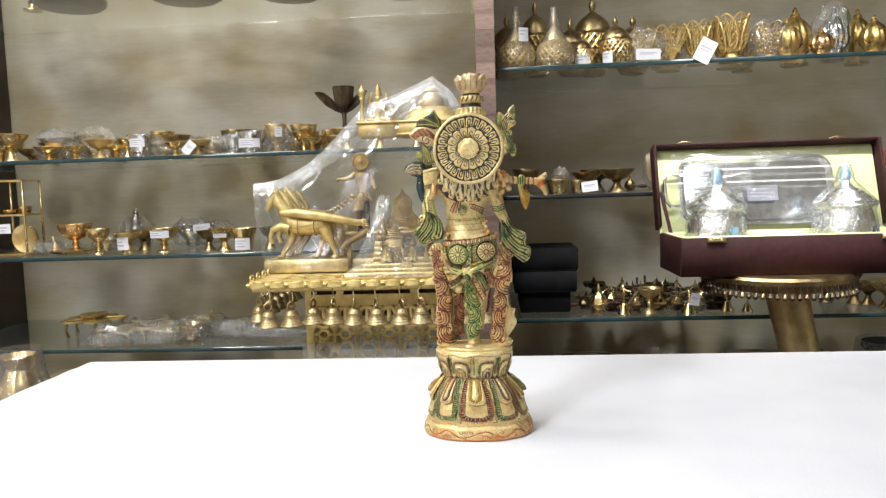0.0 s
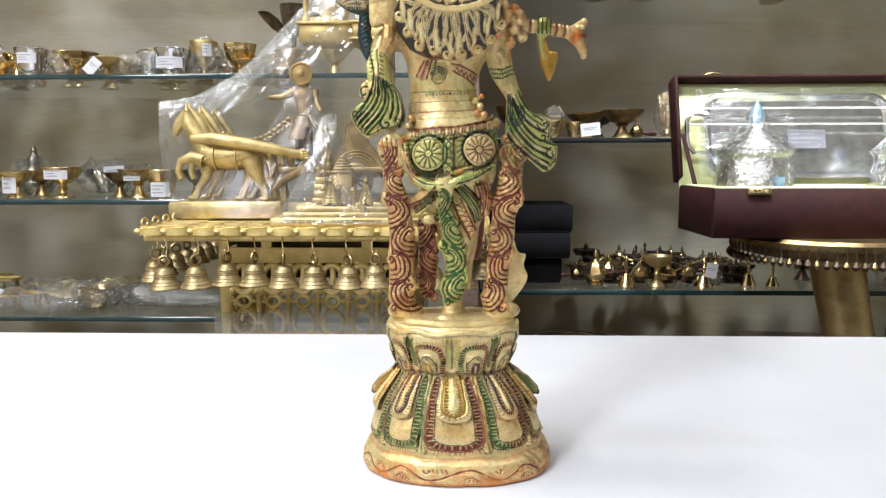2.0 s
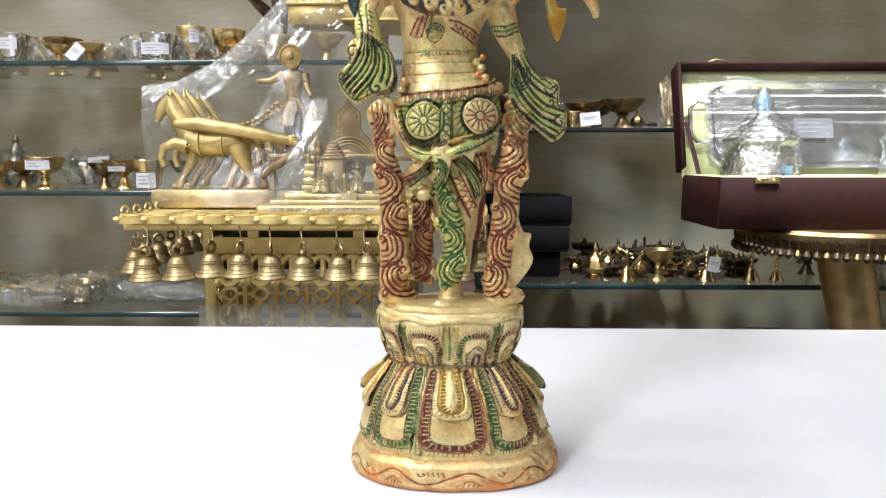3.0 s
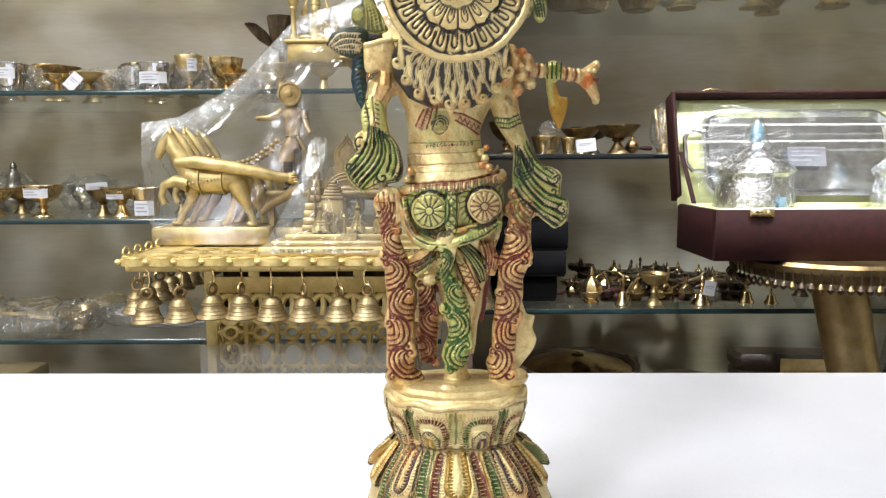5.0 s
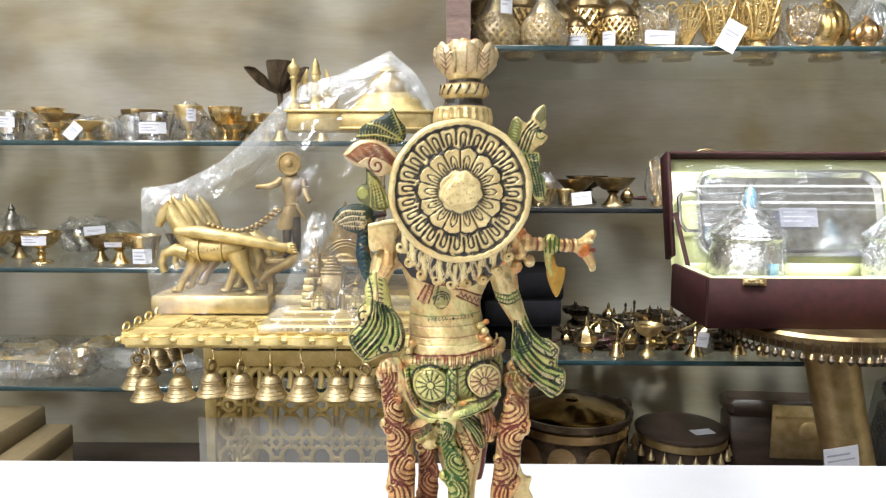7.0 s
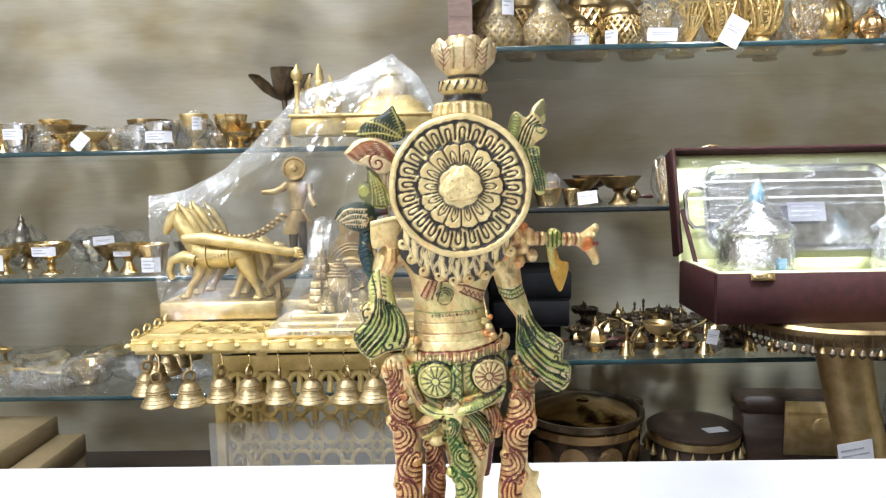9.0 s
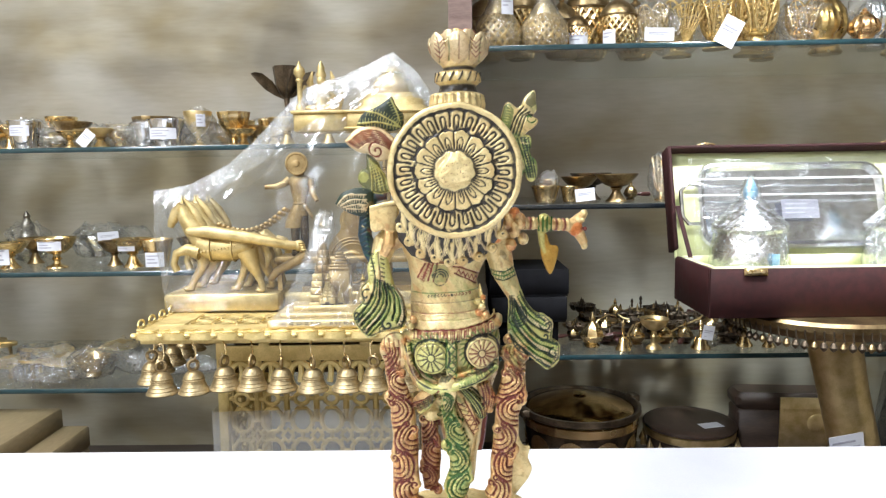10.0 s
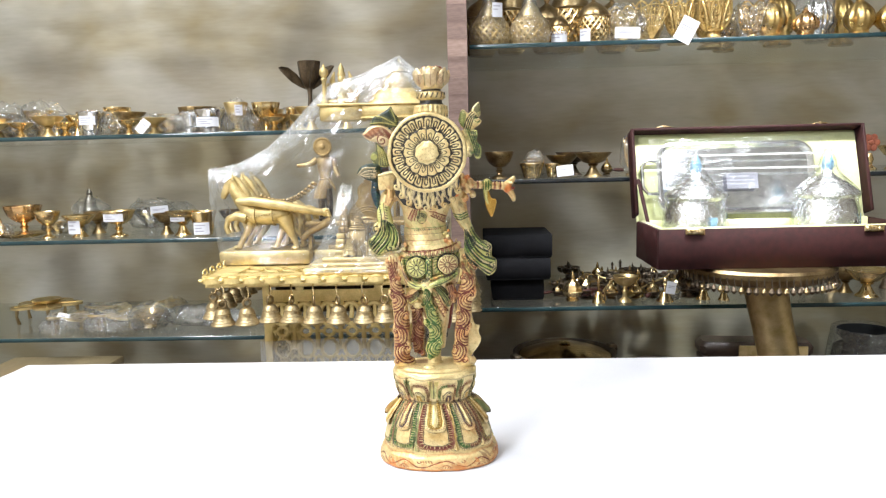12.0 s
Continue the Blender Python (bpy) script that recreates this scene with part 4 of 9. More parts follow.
def engrave(co, normal, paint):
    """All the drawing on the statue."""
    pi = math.pi
    e = Engraver(co, normal, paint)
    x, y, z = co.T

    # lotus base, unrolled round its axis
    a, b = base_half(z)
    q, c = (np.abs(x - base_shift(z)) / a) ** (1 / 0.86), (np.abs(y) / b) ** (1 / 0.86)
    phi = np.arctan2(q * np.sign(x - base_shift(z)), c * np.sign(-y))
    low = (z < 76.6) & (normal[:, 2] < 0.93)
    for turn in (0, 1):
        # twice, so that lines run on over the seam at the far side
        s = (phi if turn == 0 else phi % (2 * pi)) * SCALE
        half = pi * SCALE / PETALS
        e.region(low & ((np.abs(phi) < 2.4) if turn == 0 else (np.abs(phi) >= 2.4)), s, z)
        ks = range(-4, 5) if turn == 0 else range(3, 8)
        for k in ks:
            c = 2 * half * k
            left, right = ((RD, RD), (GR, RD), (RD, GR), (GR, GR))[k % 4] if k else (RD, RD)
            if k == -1:
                left = right = GR
            u = [(c - 7.6, 50), (c - 8.2, 40), (c - 8.5, 26), (c - 8.0, 21), (c - 6.0, 18.6), (c, 18.0), (c + 6.0, 18.6), (c + 8.0, 21), (c + 8.5, 26), (c + 8.2, 40), (c + 7.6, 50)]
            line = smooth_line(u, 4)
            mid = len(line) // 2
            e.line(line[:mid + 1], 1.75, 0.95, left, 1.0, 0.1)
            e.line(line[mid:], 1.75, 0.95, right, 1.0, 0.1)
            for dd, col in ((1.95, RD if left == RD else DG), (-1.95, DK)):
                e.line([(c + (p[0] - c) * (1 + dd / 9), p[1] - dd * (0.9 if abs(p[0] - c) < 7.5 else 0.1)) for p in line], 0.36, 0.35, col, 0.9)
            inner = [(c + (p[0] - c) * 0.84, p[1] + (1.4 if p[1] < 22 else 0)) for p in line]
            e.ticks(inner, -1, 2.0, 1.7, 0.26, -0.25, BR, 0.75)
            e.ticks([(c + (p[0] - c) * 1.12, p[1] - (1.9 if p[1] < 22 else 0)) for p in line], -1, 1.3, 1.2, 0.28, 0.25, DK if k % 2 else RD, 0.7)
            # tongue: two filled channels with cuts, a bright rib between
            col = GOLD if k % 2 == 0 else PU
            chan = smooth_line([(c - 2.6, 53), (c - 2.7, 44), (c - 2.3, 37.4), (c, 35.2), (c + 2.3, 37.4), (c + 2.7, 44), (c + 2.6, 53)], 4)
            e.line(chan, 1.35, 1.1, col, 1.0, 0.1)
            e.ticks(chan, 1, 1.6, 1.3, 0.3, -0.3, BR, 0.8)
            e.line([(c, 52), (c, 38)], 0.9, -0.6, BR)
            e.ticks([(c + (p[0] - c) * 1.75, p[1] - (1.2 if p[1] < 38 else 0)) for p in chan], -1, 1.0, 1.2, 0.28, 0.25, PU if k % 2 else RD, 0.7)
            e.line([(c - 6.4, 50), (c - 6.3, 38), (c - 5.4, 32.4), (c, 30.2), (c + 5.4, 32.4), (c + 6.3, 38), (c + 6.4, 50)], 0.5, 0.4, DK, 0.45)
            # stained seam between two petals
            g = c + half
            e.line([(g, 52), (g, 15)], 0.8, 0.7, (GOLD, RD, GR)[k % 3], 0.75)
            e.line([(g - 1.6, 15.6), (g - 0.8, 14.4), (g, 15.6), (g + 0.8, 14.4), (g + 1.6, 15.6)], 0.35, 0.3, DK, 0.8)
            # upper petal
            c = 2 * half * (k + 0.5)
            left, right = ((GR, RD) if k % 2 == 0 else (RD, RD))
            arch = smooth_line([(c - 7.0, 54.4), (c - 7.4, 61), (c - 6.0, 66.6), (c - 2.4, 68.2), (c + 2.4, 68.2), (c + 6.0, 66.6), (c + 7.4, 61), (c + 7.0, 54.4)], 4)
            mid = len(arch) // 2
            e.line(arch[:mid + 1], 1.45, 0.9, left, 1.0, 0.1)
            e.line(arch[mid:], 1.45, 0.9, right, 1.0, 0.1)
            e.ticks([(c + (p[0] - c) * 0.86, p[1] - 0.6) for p in arch], 1, 1.8, 1.3, 0.3, -0.25, BR, 0.7)
            e.ticks([(c + (p[0] - c) * 1.22, p[1] + (1.6 if p[1] > 65 else 0)) for p in arch], 1, 1.1, 1.2, 0.28, 0.25, RD, 0.6)
            small = smooth_line([(c - 4.4, 54.6), (c - 4.2, 60), (c, 63.6), (c + 4.2, 60), (c + 4.4, 54.6)], 4)
            e.line(small, 0.36, 0.35, DK, 0.8)
            e.ticks(small, -1, 1.7, 1.2, 0.3, 0.25, DK, 0.8)
            e.line([(c - 1.5, 54), (c - 1.4, 59), (c + 1.4, 59), (c + 1.5, 54)], 1.0, 0.5, GOLD if k % 2 else PU, 0.95)
            g = c + half
            e.area([(g - 1.6, 56), (g + 1.6, 56), (g + 2.6, 66), (g + 3.6, 73), (g, 71), (g - 3.6, 73), (g - 2.6, 66)], (GR, GR, OLIVE)[k % 3], 0.75, 0.4)
            e.line([(g, 56), (g, 72)], 0.4, 0.4, DG, 0.8)
        # the foot: winding red line with hooks and small cuts, and stains
        span = np.arange(-pi, 3 * pi, 0.05)
        e.line([(SCALE * t, 4.9 + 2.7 * math.sin(10 * t + 0.5)) for t in span], 0.48, 0.6, RD)
        e.line([(SCALE * t, 3.9 + 2.5 * math.sin(10 * t + 0.62)) for t in span], 0.30, 0.3, RUST, 0.7)
        for k in range(-6, 17):
            c = SCALE * (2 * pi * k / 10 + 0.107)
            e.line(spiral((c + 10.4, 6.9), 0.3, 1.5, 1.2, -4.4), 0.34, 0.45, RD)
            e.line(smooth_line([(c - 3.4, 2.0), (c, 4.2), (c + 3.4, 2.0)]), 0.30, 0.4, RD)
            for j in range(4):
                e.line([(c - 2 + 1.3 * j, 1.6), (c - 1.6 + 1.3 * j, 2.9)], 0.26, 0.3, RD, 0.9)
                if k % 2:
                    e.line([(c + 12 + 1.4 * j, 7.8), (c + 12.5 + 1.4 * j, 6.2)], 0.26, 0.3, RD, 0.9)
        e.blots(-120, 240, -1, 9, (OR, RD, GOLD), 130, 2.6, 0.55)
        e.blots(-120, 240, -1, 5, (OR, OR, RUST), 110, 2.6, 0.75)
        e.blots(-120, 240, 12, 76, (GOLD, OR, LIME), 160, 3.0, 0.32)
        e.area([(-9e2, -2), (9e2, -2), (9e2, 1.3), (-9e2, 1.3)], OR, 0.75)
        e.line([(SCALE * t, 11.9 + 0.5 * math.sin(9 * t)) for t in span], 0.9, 0.2, OR, 0.4)
        e.line([(SCALE * t, 52.6) for t in span], 1.1, 0.6, DK, 0.55)
        e.line([(SCALE * t, 74.0 + 0.7 * math.sin(9 * t)) for t in span], 0.5, 0.3, DK, 0.4)

    back = normal[:, 1] < 0.15
    # halo disc
    hx, hz = x - HALO[0], z - HALO[2]
    e.region(back & (y < -42) & (np.hypot(hx, hz) < 31), hx, hz)

    def ring(r, w, colour, share=1.0, depth=0.5, lobes=0, amp=0.0):
        e.line([((r + amp * abs(math.sin(lobes * t / 2))) * math.sin(t), (r + amp * abs(math.sin(lobes * t / 2))) * math.cos(t)) for t in (2 * pi * k / 140 for k in range(141))], w, depth, colour, share)

    def polar(r, t):
        return (r * math.sin(t), r * math.cos(t))
    ring(27.0, 0.75, DK, 0.95)
    outer = 24
    for k in range(outer):
        t, h = 2 * pi * k / outer + 0.05, pi / outer
        e.line([polar(26.8, t + h), polar(24.6, t + h), polar(20.0, t + h)], 0.62, 0.8, DK)
        e.line([polar(26.8, t + h * 0.78), polar(26.4, t + h), polar(26.8, t + h * 1.22)], 0.75, 0.7, DK)
        e.line(smooth_line([polar(18.4, t - h * 0.30), polar(21.5, t - h * 0.36), polar(24.0, t - h * 0.30), polar(24.8, t), polar(24.0, t + h * 0.30), polar(21.5, t + h * 0.36), polar(18.4, t + h * 0.30)], 4), 0.50, 0.7, DK)
        e.line([polar(18.0, t), polar(20.2, t)], 0.42, 0.5, DK)
    inner = 14
    ring(17.4, 0.70, DK, 1.0, 0.8, inner, 1.5)
    for k in range(inner):
        t, h = 2 * pi * k / inner, pi / inner
        e.line([polar(17.4, t), polar(15.4, t), polar(10, t)], 0.42, 0.7, DK)
        m = t + h
        e.line(smooth_line([polar(10, m - h * 0.42), polar(13.2, m - h * 0.42), polar(15.2, m), polar(13.2, m + h * 0.42), polar(10, m + h * 0.42)], 4), 0.34, 0.5, DK)
        e.line([polar(9.6, m), polar(12.0, m)], 0.36, 0.5, DK)
        e.line([polar(9.2, t + h * 0.5), polar(11, t + h * 0.5)], 0.3, 0.4, DK)
    ring(9.0, 0.65, DK, 0.85, 0.5, 9, 0.7)
    for k in range(26):
        e.line([(-6 + 13 * e.rnd.random(), -5 + 10 * e.rnd.random())] * 2, 0.28, 0.2, RD, 0.7)

    # hair: fine locks between dark cuts, ending in curls
    e.region(back & (y < -8) & (y > -42) & (z < 250) & (z > 209) & (np.abs(x + 4) < 31), x, z)
    for k in range(30):
        f = k / 29
        end = -28 + 49 * f
        low = 231 - 15.5 * math.sin(pi * f) ** 0.7 + (0, 3.2, 1.2, 4.4)[k % 4]
        start = -4 + (end + 4) * 0.50
        wave = 1.8 * math.sin(k * 1.9)
        pts = smooth_line([(start, 251), (start + (end - start) * 0.35 + wave * 0.5, 238), (start + (end - start) * 0.85 - wave, low + 8), (end + wave * 0.6, low)])
        e.line(pts, 0.62 + 0.12 * (k % 3), -0.6, BR if k % 4 else CREAM, 1.0)
        e.line(pts, 0.18, 0.0, DK, 0.8)
    for k, (hx, hz) in enumerate(HAIR_TIPS):
        turn = -1 if hx < -4 else 1
        e.line([(hx - 1.4 * turn, hz + 9), (hx - 1.8 * turn, hz + 3)] + spiral((hx, hz), 2.2, 0.9, pi / 2 + 1.7 * turn, 4.6 * turn), 1.05, -0.8, BR, 1.0)
        e.line([(hx + 0.2 * turn, hz + 0.3)] * 2, 0.7, 0.5, DK, 1.0)

    # back: straps, clasp, waist lines and marks
    e.region(back & (y > -30) & (y < 4) & (z > 150) & (z < 217), x, z)
    e.blots(-27, 18, 180, 193, (CREAM, RD, LIME, OR), 60, 2.2, 0.34)
    e.blots(-24, 12, 193, 212, (LIME, GR, LIME, OR), 50, 2.6, 0.32)
    e.blots(-28, 20, 152, 178, (GR, LIME, GR), 70, 2.4, 0.42)
    e.blots(10, 24, 176, 198, (RD, DK, OR), 30, 1.6, 0.5)
    e.area([(-21.5, 205), (-17, 213.4), (-11.6, 215), (-17.8, 203)], RD, 0.45)
    for j in range(4):
        e.line([(-21 + 2.7 * j, 205.6 - 0.6 * j), (-17.4 + 2.3 * j, 213 + 0.7 * j)], 0.5, 0.4, RD)
    e.ticks([(-19.6, 205), (-15.4, 213)], -1, 1.8, 1.5, 0.28, 0.25, RD)
    e.area([(-12.6, 212.4), (-6, 212.4), (-4.6, 208), (-6.8, 203), (-11.6, 203), (-14, 207)], GR, 0.45)
    for r in (1.6, 2.8, 4.0):
        e.line(spiral((-9.4, 206), r, r, pi, -pi), 0.34, 0.4, DG)
    e.line(spiral((-9.4, 205), 3.4, 3.4, -pi, pi), 0.34, 0.4, DK, 0.8)
    e.area([(-3, 212), (1.5, 212), (11.6, 207), (9, 202), (2, 206)], RD, 0.35)
    e.line([(-2.6, 211.6), (2, 211), (11.4, 206.6)], 0.42, 0.4, RD)
    e.line([(-2, 208), (3, 205.6), (9, 202)], 0.42, 0.4, RD)
    for j in range(5):
        e.line([(-1 + 2.2 * j, 208.2 - 1.1 * j), (0.4 + 2.2 * j, 210 - 1.0 * j), (1.2 + 2.2 * j, 207.4 - 1.1 * j)], 0.3, 0.3, RD)
    for zc, col, w, share in ((198.6, GR, 0.4, 0.7), (193.4, DK, 0.3, 0.5), (188.2, RD, 0.34, 0.6), (184.6, OLIVE, 0.30, 0.3)):
        e.line([(-26 + 2 * j, zc + 0.10 * (j - 9) + 0.006 * (j - 10) ** 2 - 0.8) for j in range(22)], w, 0.22, col, share)
    for j in range(13):
        px = -15.5 + 1.75 * j
        if j == 7:
            e.line([(px, 196.6)] * 2, 0.75, 0.4, DK)
        else:
            e.line(spiral((px, 196 + 0.12 * j), 0.6, 0.6, 0.4 * j, 4.0, 6), 0.26, 0.3, DG if j < 6 else RD, 0.9)
    # belt of key shapes
    def belt(px):
        t = math.asin(max(-0.98, min(0.98, (px + 3.6) / 24)))
        return 179 + 2.2 * t - 2.4 * math.cos(t)
    for j in range(12):
        px = -22.6 + 3.5 * j
        zb = belt(px)
        e.line([(px - 0.9, zb + 2.2), (px - 0.9, zb - 1.2), (px, zb - 2.0), (px + 0.9, zb - 1.2), (px + 0.9, zb + 2.2)], 0.36, 0.5, RD)
        e.line([(px + 1.75, zb + 2.4), (px + 1.75, zb - 2.2)], 0.30, 0.4, RD, 0.9)
    for dz, col, w in ((2.9, RD, 0.5), (-3.0, DK, 0.55)):
        e.line([(px, belt(px) + dz) for px in range(-26, 20)], w, 0.5, col)
    # seat panels with rosettes
    for cx, cz, r, n, col in ((-14.4, 165.8, 8.8, 13, DK), (11.6, 168.0, 8.4, 14, RD)):
        corner = smooth_line([(cx - 10.6, 174), (cx, 175.6), (cx + 10, 174.5), (cx + 10.4, 162), (cx + 4, 155.6), (cx - 6, 156), (cx - 10.8, 163), (cx - 10.6, 174)], 4)
        e.area(corner, LIME, 0.65)
        for j in range(26):
            t = 2 * pi * j / 26
            e.line([(cx + (r + 1.1) * math.cos(t), cz + (r + 1.1) * math.sin(t)), (cx + (r + 3.4) * math.cos(t + 0.1), cz + (r + 3.4) * math.sin(t + 0.1))], 0.5, 0.35, GR, 0.75)
        e.line(spiral((cx, cz), r + 0.5, r + 0.5, 0, 2 * pi, 36), 0.62, 0.6, DK if cx > 0 else DG)
        e.area(spiral((cx, cz), r - 0.2, r - 0.2, 0, 2 * pi, 30), OLIVE if cx < 0 else BR, 0.8)
        e.line(spiral((cx, cz), r - 1.3, r - 1.3, 0, 2 * pi, 36), 0.26, 0.3, DK, 0.7)
        for j in range(n):
            t = 2 * pi * j / n
            e.line([(cx + q * math.cos(t), cz + q * math.sin(t)) for q in (2.4, r - 1.6)], 0.36, 0.5, col, 0.95)
            e.line([(cx + q * math.cos(t + 0.1), cz + q * math.sin(t + 0.1)) for q in (4.4, r - 1.8)], 0.22, 0.3, col, 0.6)
        e.line(spiral((cx, cz), 1.9, 1.9, 0, 2 * pi, 16), 0.34, 0.4, DK)
    for dx in (-2.6, 2.6):
        e.line([(-3.9 + dx, 176), (-4.2 + dx, 166), (-4.4 + dx, 155)], 0.45, 0.5, GR)
    for j in range(5):
        zc = 174 - 4 * j
        e.line([(-5.8, zc), (-2.2, zc - 3.4)], 0.34, 0.4, DG)
        e.line([(-2.2, zc), (-5.8, zc - 3.4)], 0.34, 0.4, GR, 0.8)
    e.line(smooth_line([(-25, 160), (-20, 156), (-12, 154.5), (-5, 156)]), 1.5, 0.7, DK, 0.75)
    e.line(smooth_line([(4, 157), (12, 159), (19, 164)]), 0.9, 0.6, DG, 0.8)
    e.line(smooth_line([(-28, 171), (-26, 160), (-21, 153.4), (-14, 150), (-7, 150)]), 0.5, 0.5, DG)
    e.line(smooth_line([(-25, 171), (-23.6, 162), (-19, 155.4), (-12, 152)]), 0.4, 0.4, GR)
    e.ticks(smooth_line([(-26.8, 170), (-24.6, 159.6), (-20, 153)]), 1, 1.5, 1.6, 0.3, 0.3, DG)
    e.line(smooth_line([(0, 150.4), (8, 153), (18, 159)]), 0.5, 0.5, DG)
    e.ticks(smooth_line([(0, 151.6), (8, 154), (18, 160)]), 1, 1.4, 1.5, 0.3, 0.3, GR)

    # cloth over the thighs
    e.region(back & (y > -22) & (y < 3) & (z > 118) & (z < 158) & (x > -27) & (x < 20), x, z)
    e.area([(-4, 143), (2, 144), (10.6, 127), (7, 120), (0, 128)], RUST, 0.6)
    for p, q in (((-3, 142), (7, 121)), ((1.6, 143), (10.4, 126))):
        e.line([p, q], 0.5, 0.5, RD)
    for j in range(6):
        k = j / 6
        a, b = (-2.6 + 9 * k, 140.6 - 18.6 * k), (2.4 + 8 * k, 141 - 15 * k)
        e.line([a, (b[0] + 0.8, b[1] - 2.6)], 0.34, 0.4, RD)
        e.line([b, (a[0] + 0.9, a[1] - 2.2)], 0.34, 0.4, RD, 0.8)
    e.family([(-1, 148), (4, 142), (8, 135), (10, 130)], [(4, 150), (9, 145), (13.6, 138), (13.4, 132)], 4, 0.55, DG)
    e.family([(10, 151), (12, 145), (12, 138)], [(18, 150), (19, 144), (17, 136)], 4, 0.5, RD, RD)
    e.family([(-11, 149), (-17, 143), (-25, 139)], [(-10, 144), (-16, 139), (-22, 135)], 4, 0.5, RD, RD)
    e.area([(-12, 147), (-18, 142), (-24, 137.6), (-23, 134), (-16, 138), (-11, 143)], GR, 0.4)
    for j in range(5):
        e.line([(-12 - 2.4 * j, 146 - 1.8 * j), (-11.5 - 2.4 * j, 141 - 1.6 * j)], 0.32, 0.35, DG, 0.8)

    # scarves
    e.region(back & (y > -22) & (y < -2) & (z > 80) & (z < 170), x, z)
    e.blots(-38, -22, 82, 166, (RD, RUST, OR, RD), 110, 2.4, 0.45)
    e.blots(12, 34, 82, 170, (RD, RUST, OR, RD), 110, 2.4, 0.45)
    e.blots(-10, 6, 88, 146, (GR, LIME, GR), 50, 2.2, 0.45)
    e.scrolls(LEFT_SCARF, 6, RD, RD, 1)
    e.scrolls(RIGHT_SCARF, 6, RD, RD, -1)
    e.scrolls(MIDDLE_SCARF, 4, GR, DG, 1)
    e.region(back & (y > -3) & (y < 8) & (z > 80) & (z < 134) & (x < -8) & (x > -24), x, z)
    e.area([(-26, 80), (-6, 80), (-6, 126), (-26, 126)], RD, 0.62)
    e.scrolls(INNER_SCARF, 3, RD, RD, 1)
    e.region(back & (z > 150) & (z < 182) & (np.abs(x) > 20), x, z)
    e.blots(-43, -26, 156, 178, (RD, OR, RUST), 40, 2.0, 0.5)
    e.blots(21, 37, 154, 176, (RD, OR, RUST, RD), 50, 2.0, 0.5)
    for j in range(4):
        e.line(smooth_line([(-39 + 2.6 * j, 175 - 0.6 * j), (-38 + 2.4 * j, 168), (-36 + 1.6 * j, 160)]), 0.45, 0.5, RD, 0.7)
    for cx, cz, r in ((31.6, 164.4, 3.4), (25, 166, 3.2), (30, 157, 2.8), (26, 173, 2.4)):
        e.line(spiral((cx, cz), 0.8, r, 1, 5.6), 0.45, 0.5, RD)

    # fans of cloth at the forearms
    e.region(back & (y > -14) & (y < 3) & (z > 150) & (z < 224) & ((x < -26) | (x > 16)), x, z)
    e.blots(-56, -26, 174, 206, (GR, GR, LIME), 30)
    e.blots(24, 53, 156, 204, (GR, GR, LIME), 36)
    for side, first, last, count, w in FOLDS:
        if side < 0:
            e.family(first, last, count, w, DG, GR, 1.2)
    for fan, keep in ((LEFT_FAN, 15), (RIGHT_FAN, 16)):
        cx, cz = sum(p[0] for p in fan) / len(fan), sum(p[1] for p in fan) / len(fan)
        hem = smooth_line([(cx + (p[0] - cx) * 0.93, cz + (p[1] - cz) * 0.93) for p in fan[2:keep]], 4)
        e.line(hem, 0.36, 0.5, DG, 0.9)
        e.ticks(hem, -1, 1.3, 1.6, 0.30, 0.3, DG, 0.7)
        for p in fan[4:keep - 1:2]:
            e.line(spiral((cx + (p[0] - cx) * 0.88, cz + (p[1] - cz) * 0.88), 0.3, 1.9, p[0], 5.4), 0.40, 0.6, DG, 0.9)
    e.line(spiral((-37, 181.4), 0.5, 3.0, 2.4, -6.5), 0.55, 0.6, DG)
    e.line(spiral((-52.4, 187), 0.5, 3.0, 0.6, 6.0), 0.5, 0.6, DG)
    e.line(spiral((-47.6, 197), 0.6, 3.4, -0.6, -4.6), 0.5, 0.6, DG)
    e.line(smooth_line([(-45.6, 219), (-43.4, 210), (-42.6, 204)]), 0.45, 0.5, DG)
    e.ticks([(-45.4, 218), (-45, 207)], 1, 2.0, 2.0, 0.34, 0.3, DG)
    for j in range(6):
        e.line([(-39.6, 216 - 2.2 * j), (-38, 215.4 - 2.2 * j)], 0.4, 0.4, DK, 0.9)
    e.line(smooth_line([(-41, 219), (-40.4, 211), (-39.6, 204)]), 0.36, 0.4, DK, 0.8)
    for side, first, last, count, w in FOLDS:
        if side > 0:
            e.family(first, last, count, w, DG, GR, 1.2)
    for r in (1.8, 3.2, 4.6):
        e.line([(29.4 - r * 0.7, 196), (29.6 - r * 0.8, 187)] + spiral((30, 184.6), r, r, pi, pi, 8) + [(30 + r * 0.8, 190)], 0.48, 0.6, DG)
    e.line(spiral((44.6, 180.6), 0.6, 3.4, 2.0, -5.2), 0.5, 0.6, DG)
    e.line(spiral((48.8, 165.4), 0.5, 3.2, 1.0, -5.6), 0.5, 0.6, DG)
    e.line(spiral((44, 174.6), 0.4, 2.4, 2.8, -5.2), 0.45, 0.5, DG)
    for j in range(3):
        zc = 206.4 + 2.2 * j
        e.line([(16.4, zc - 1.6), (23, zc - 2.2), (30.4, zc + 0.8)], 0.42, 0.5, GR if j % 2 else DG)
    e.ticks([(16.6, 205), (23, 204.4), (30.4, 207.4)], 1, 4.2, 1.3, 0.3, 0.3, GR)

    # plumes, shell, bird and leaf sprays
    e.region(back & (y > -12) & (z > 210) & (np.abs(x) > 21), x, z)
    e.blots(17, 37, 212, 246, (RD, RUST, OR, DK), 70, 1.8, 0.55)
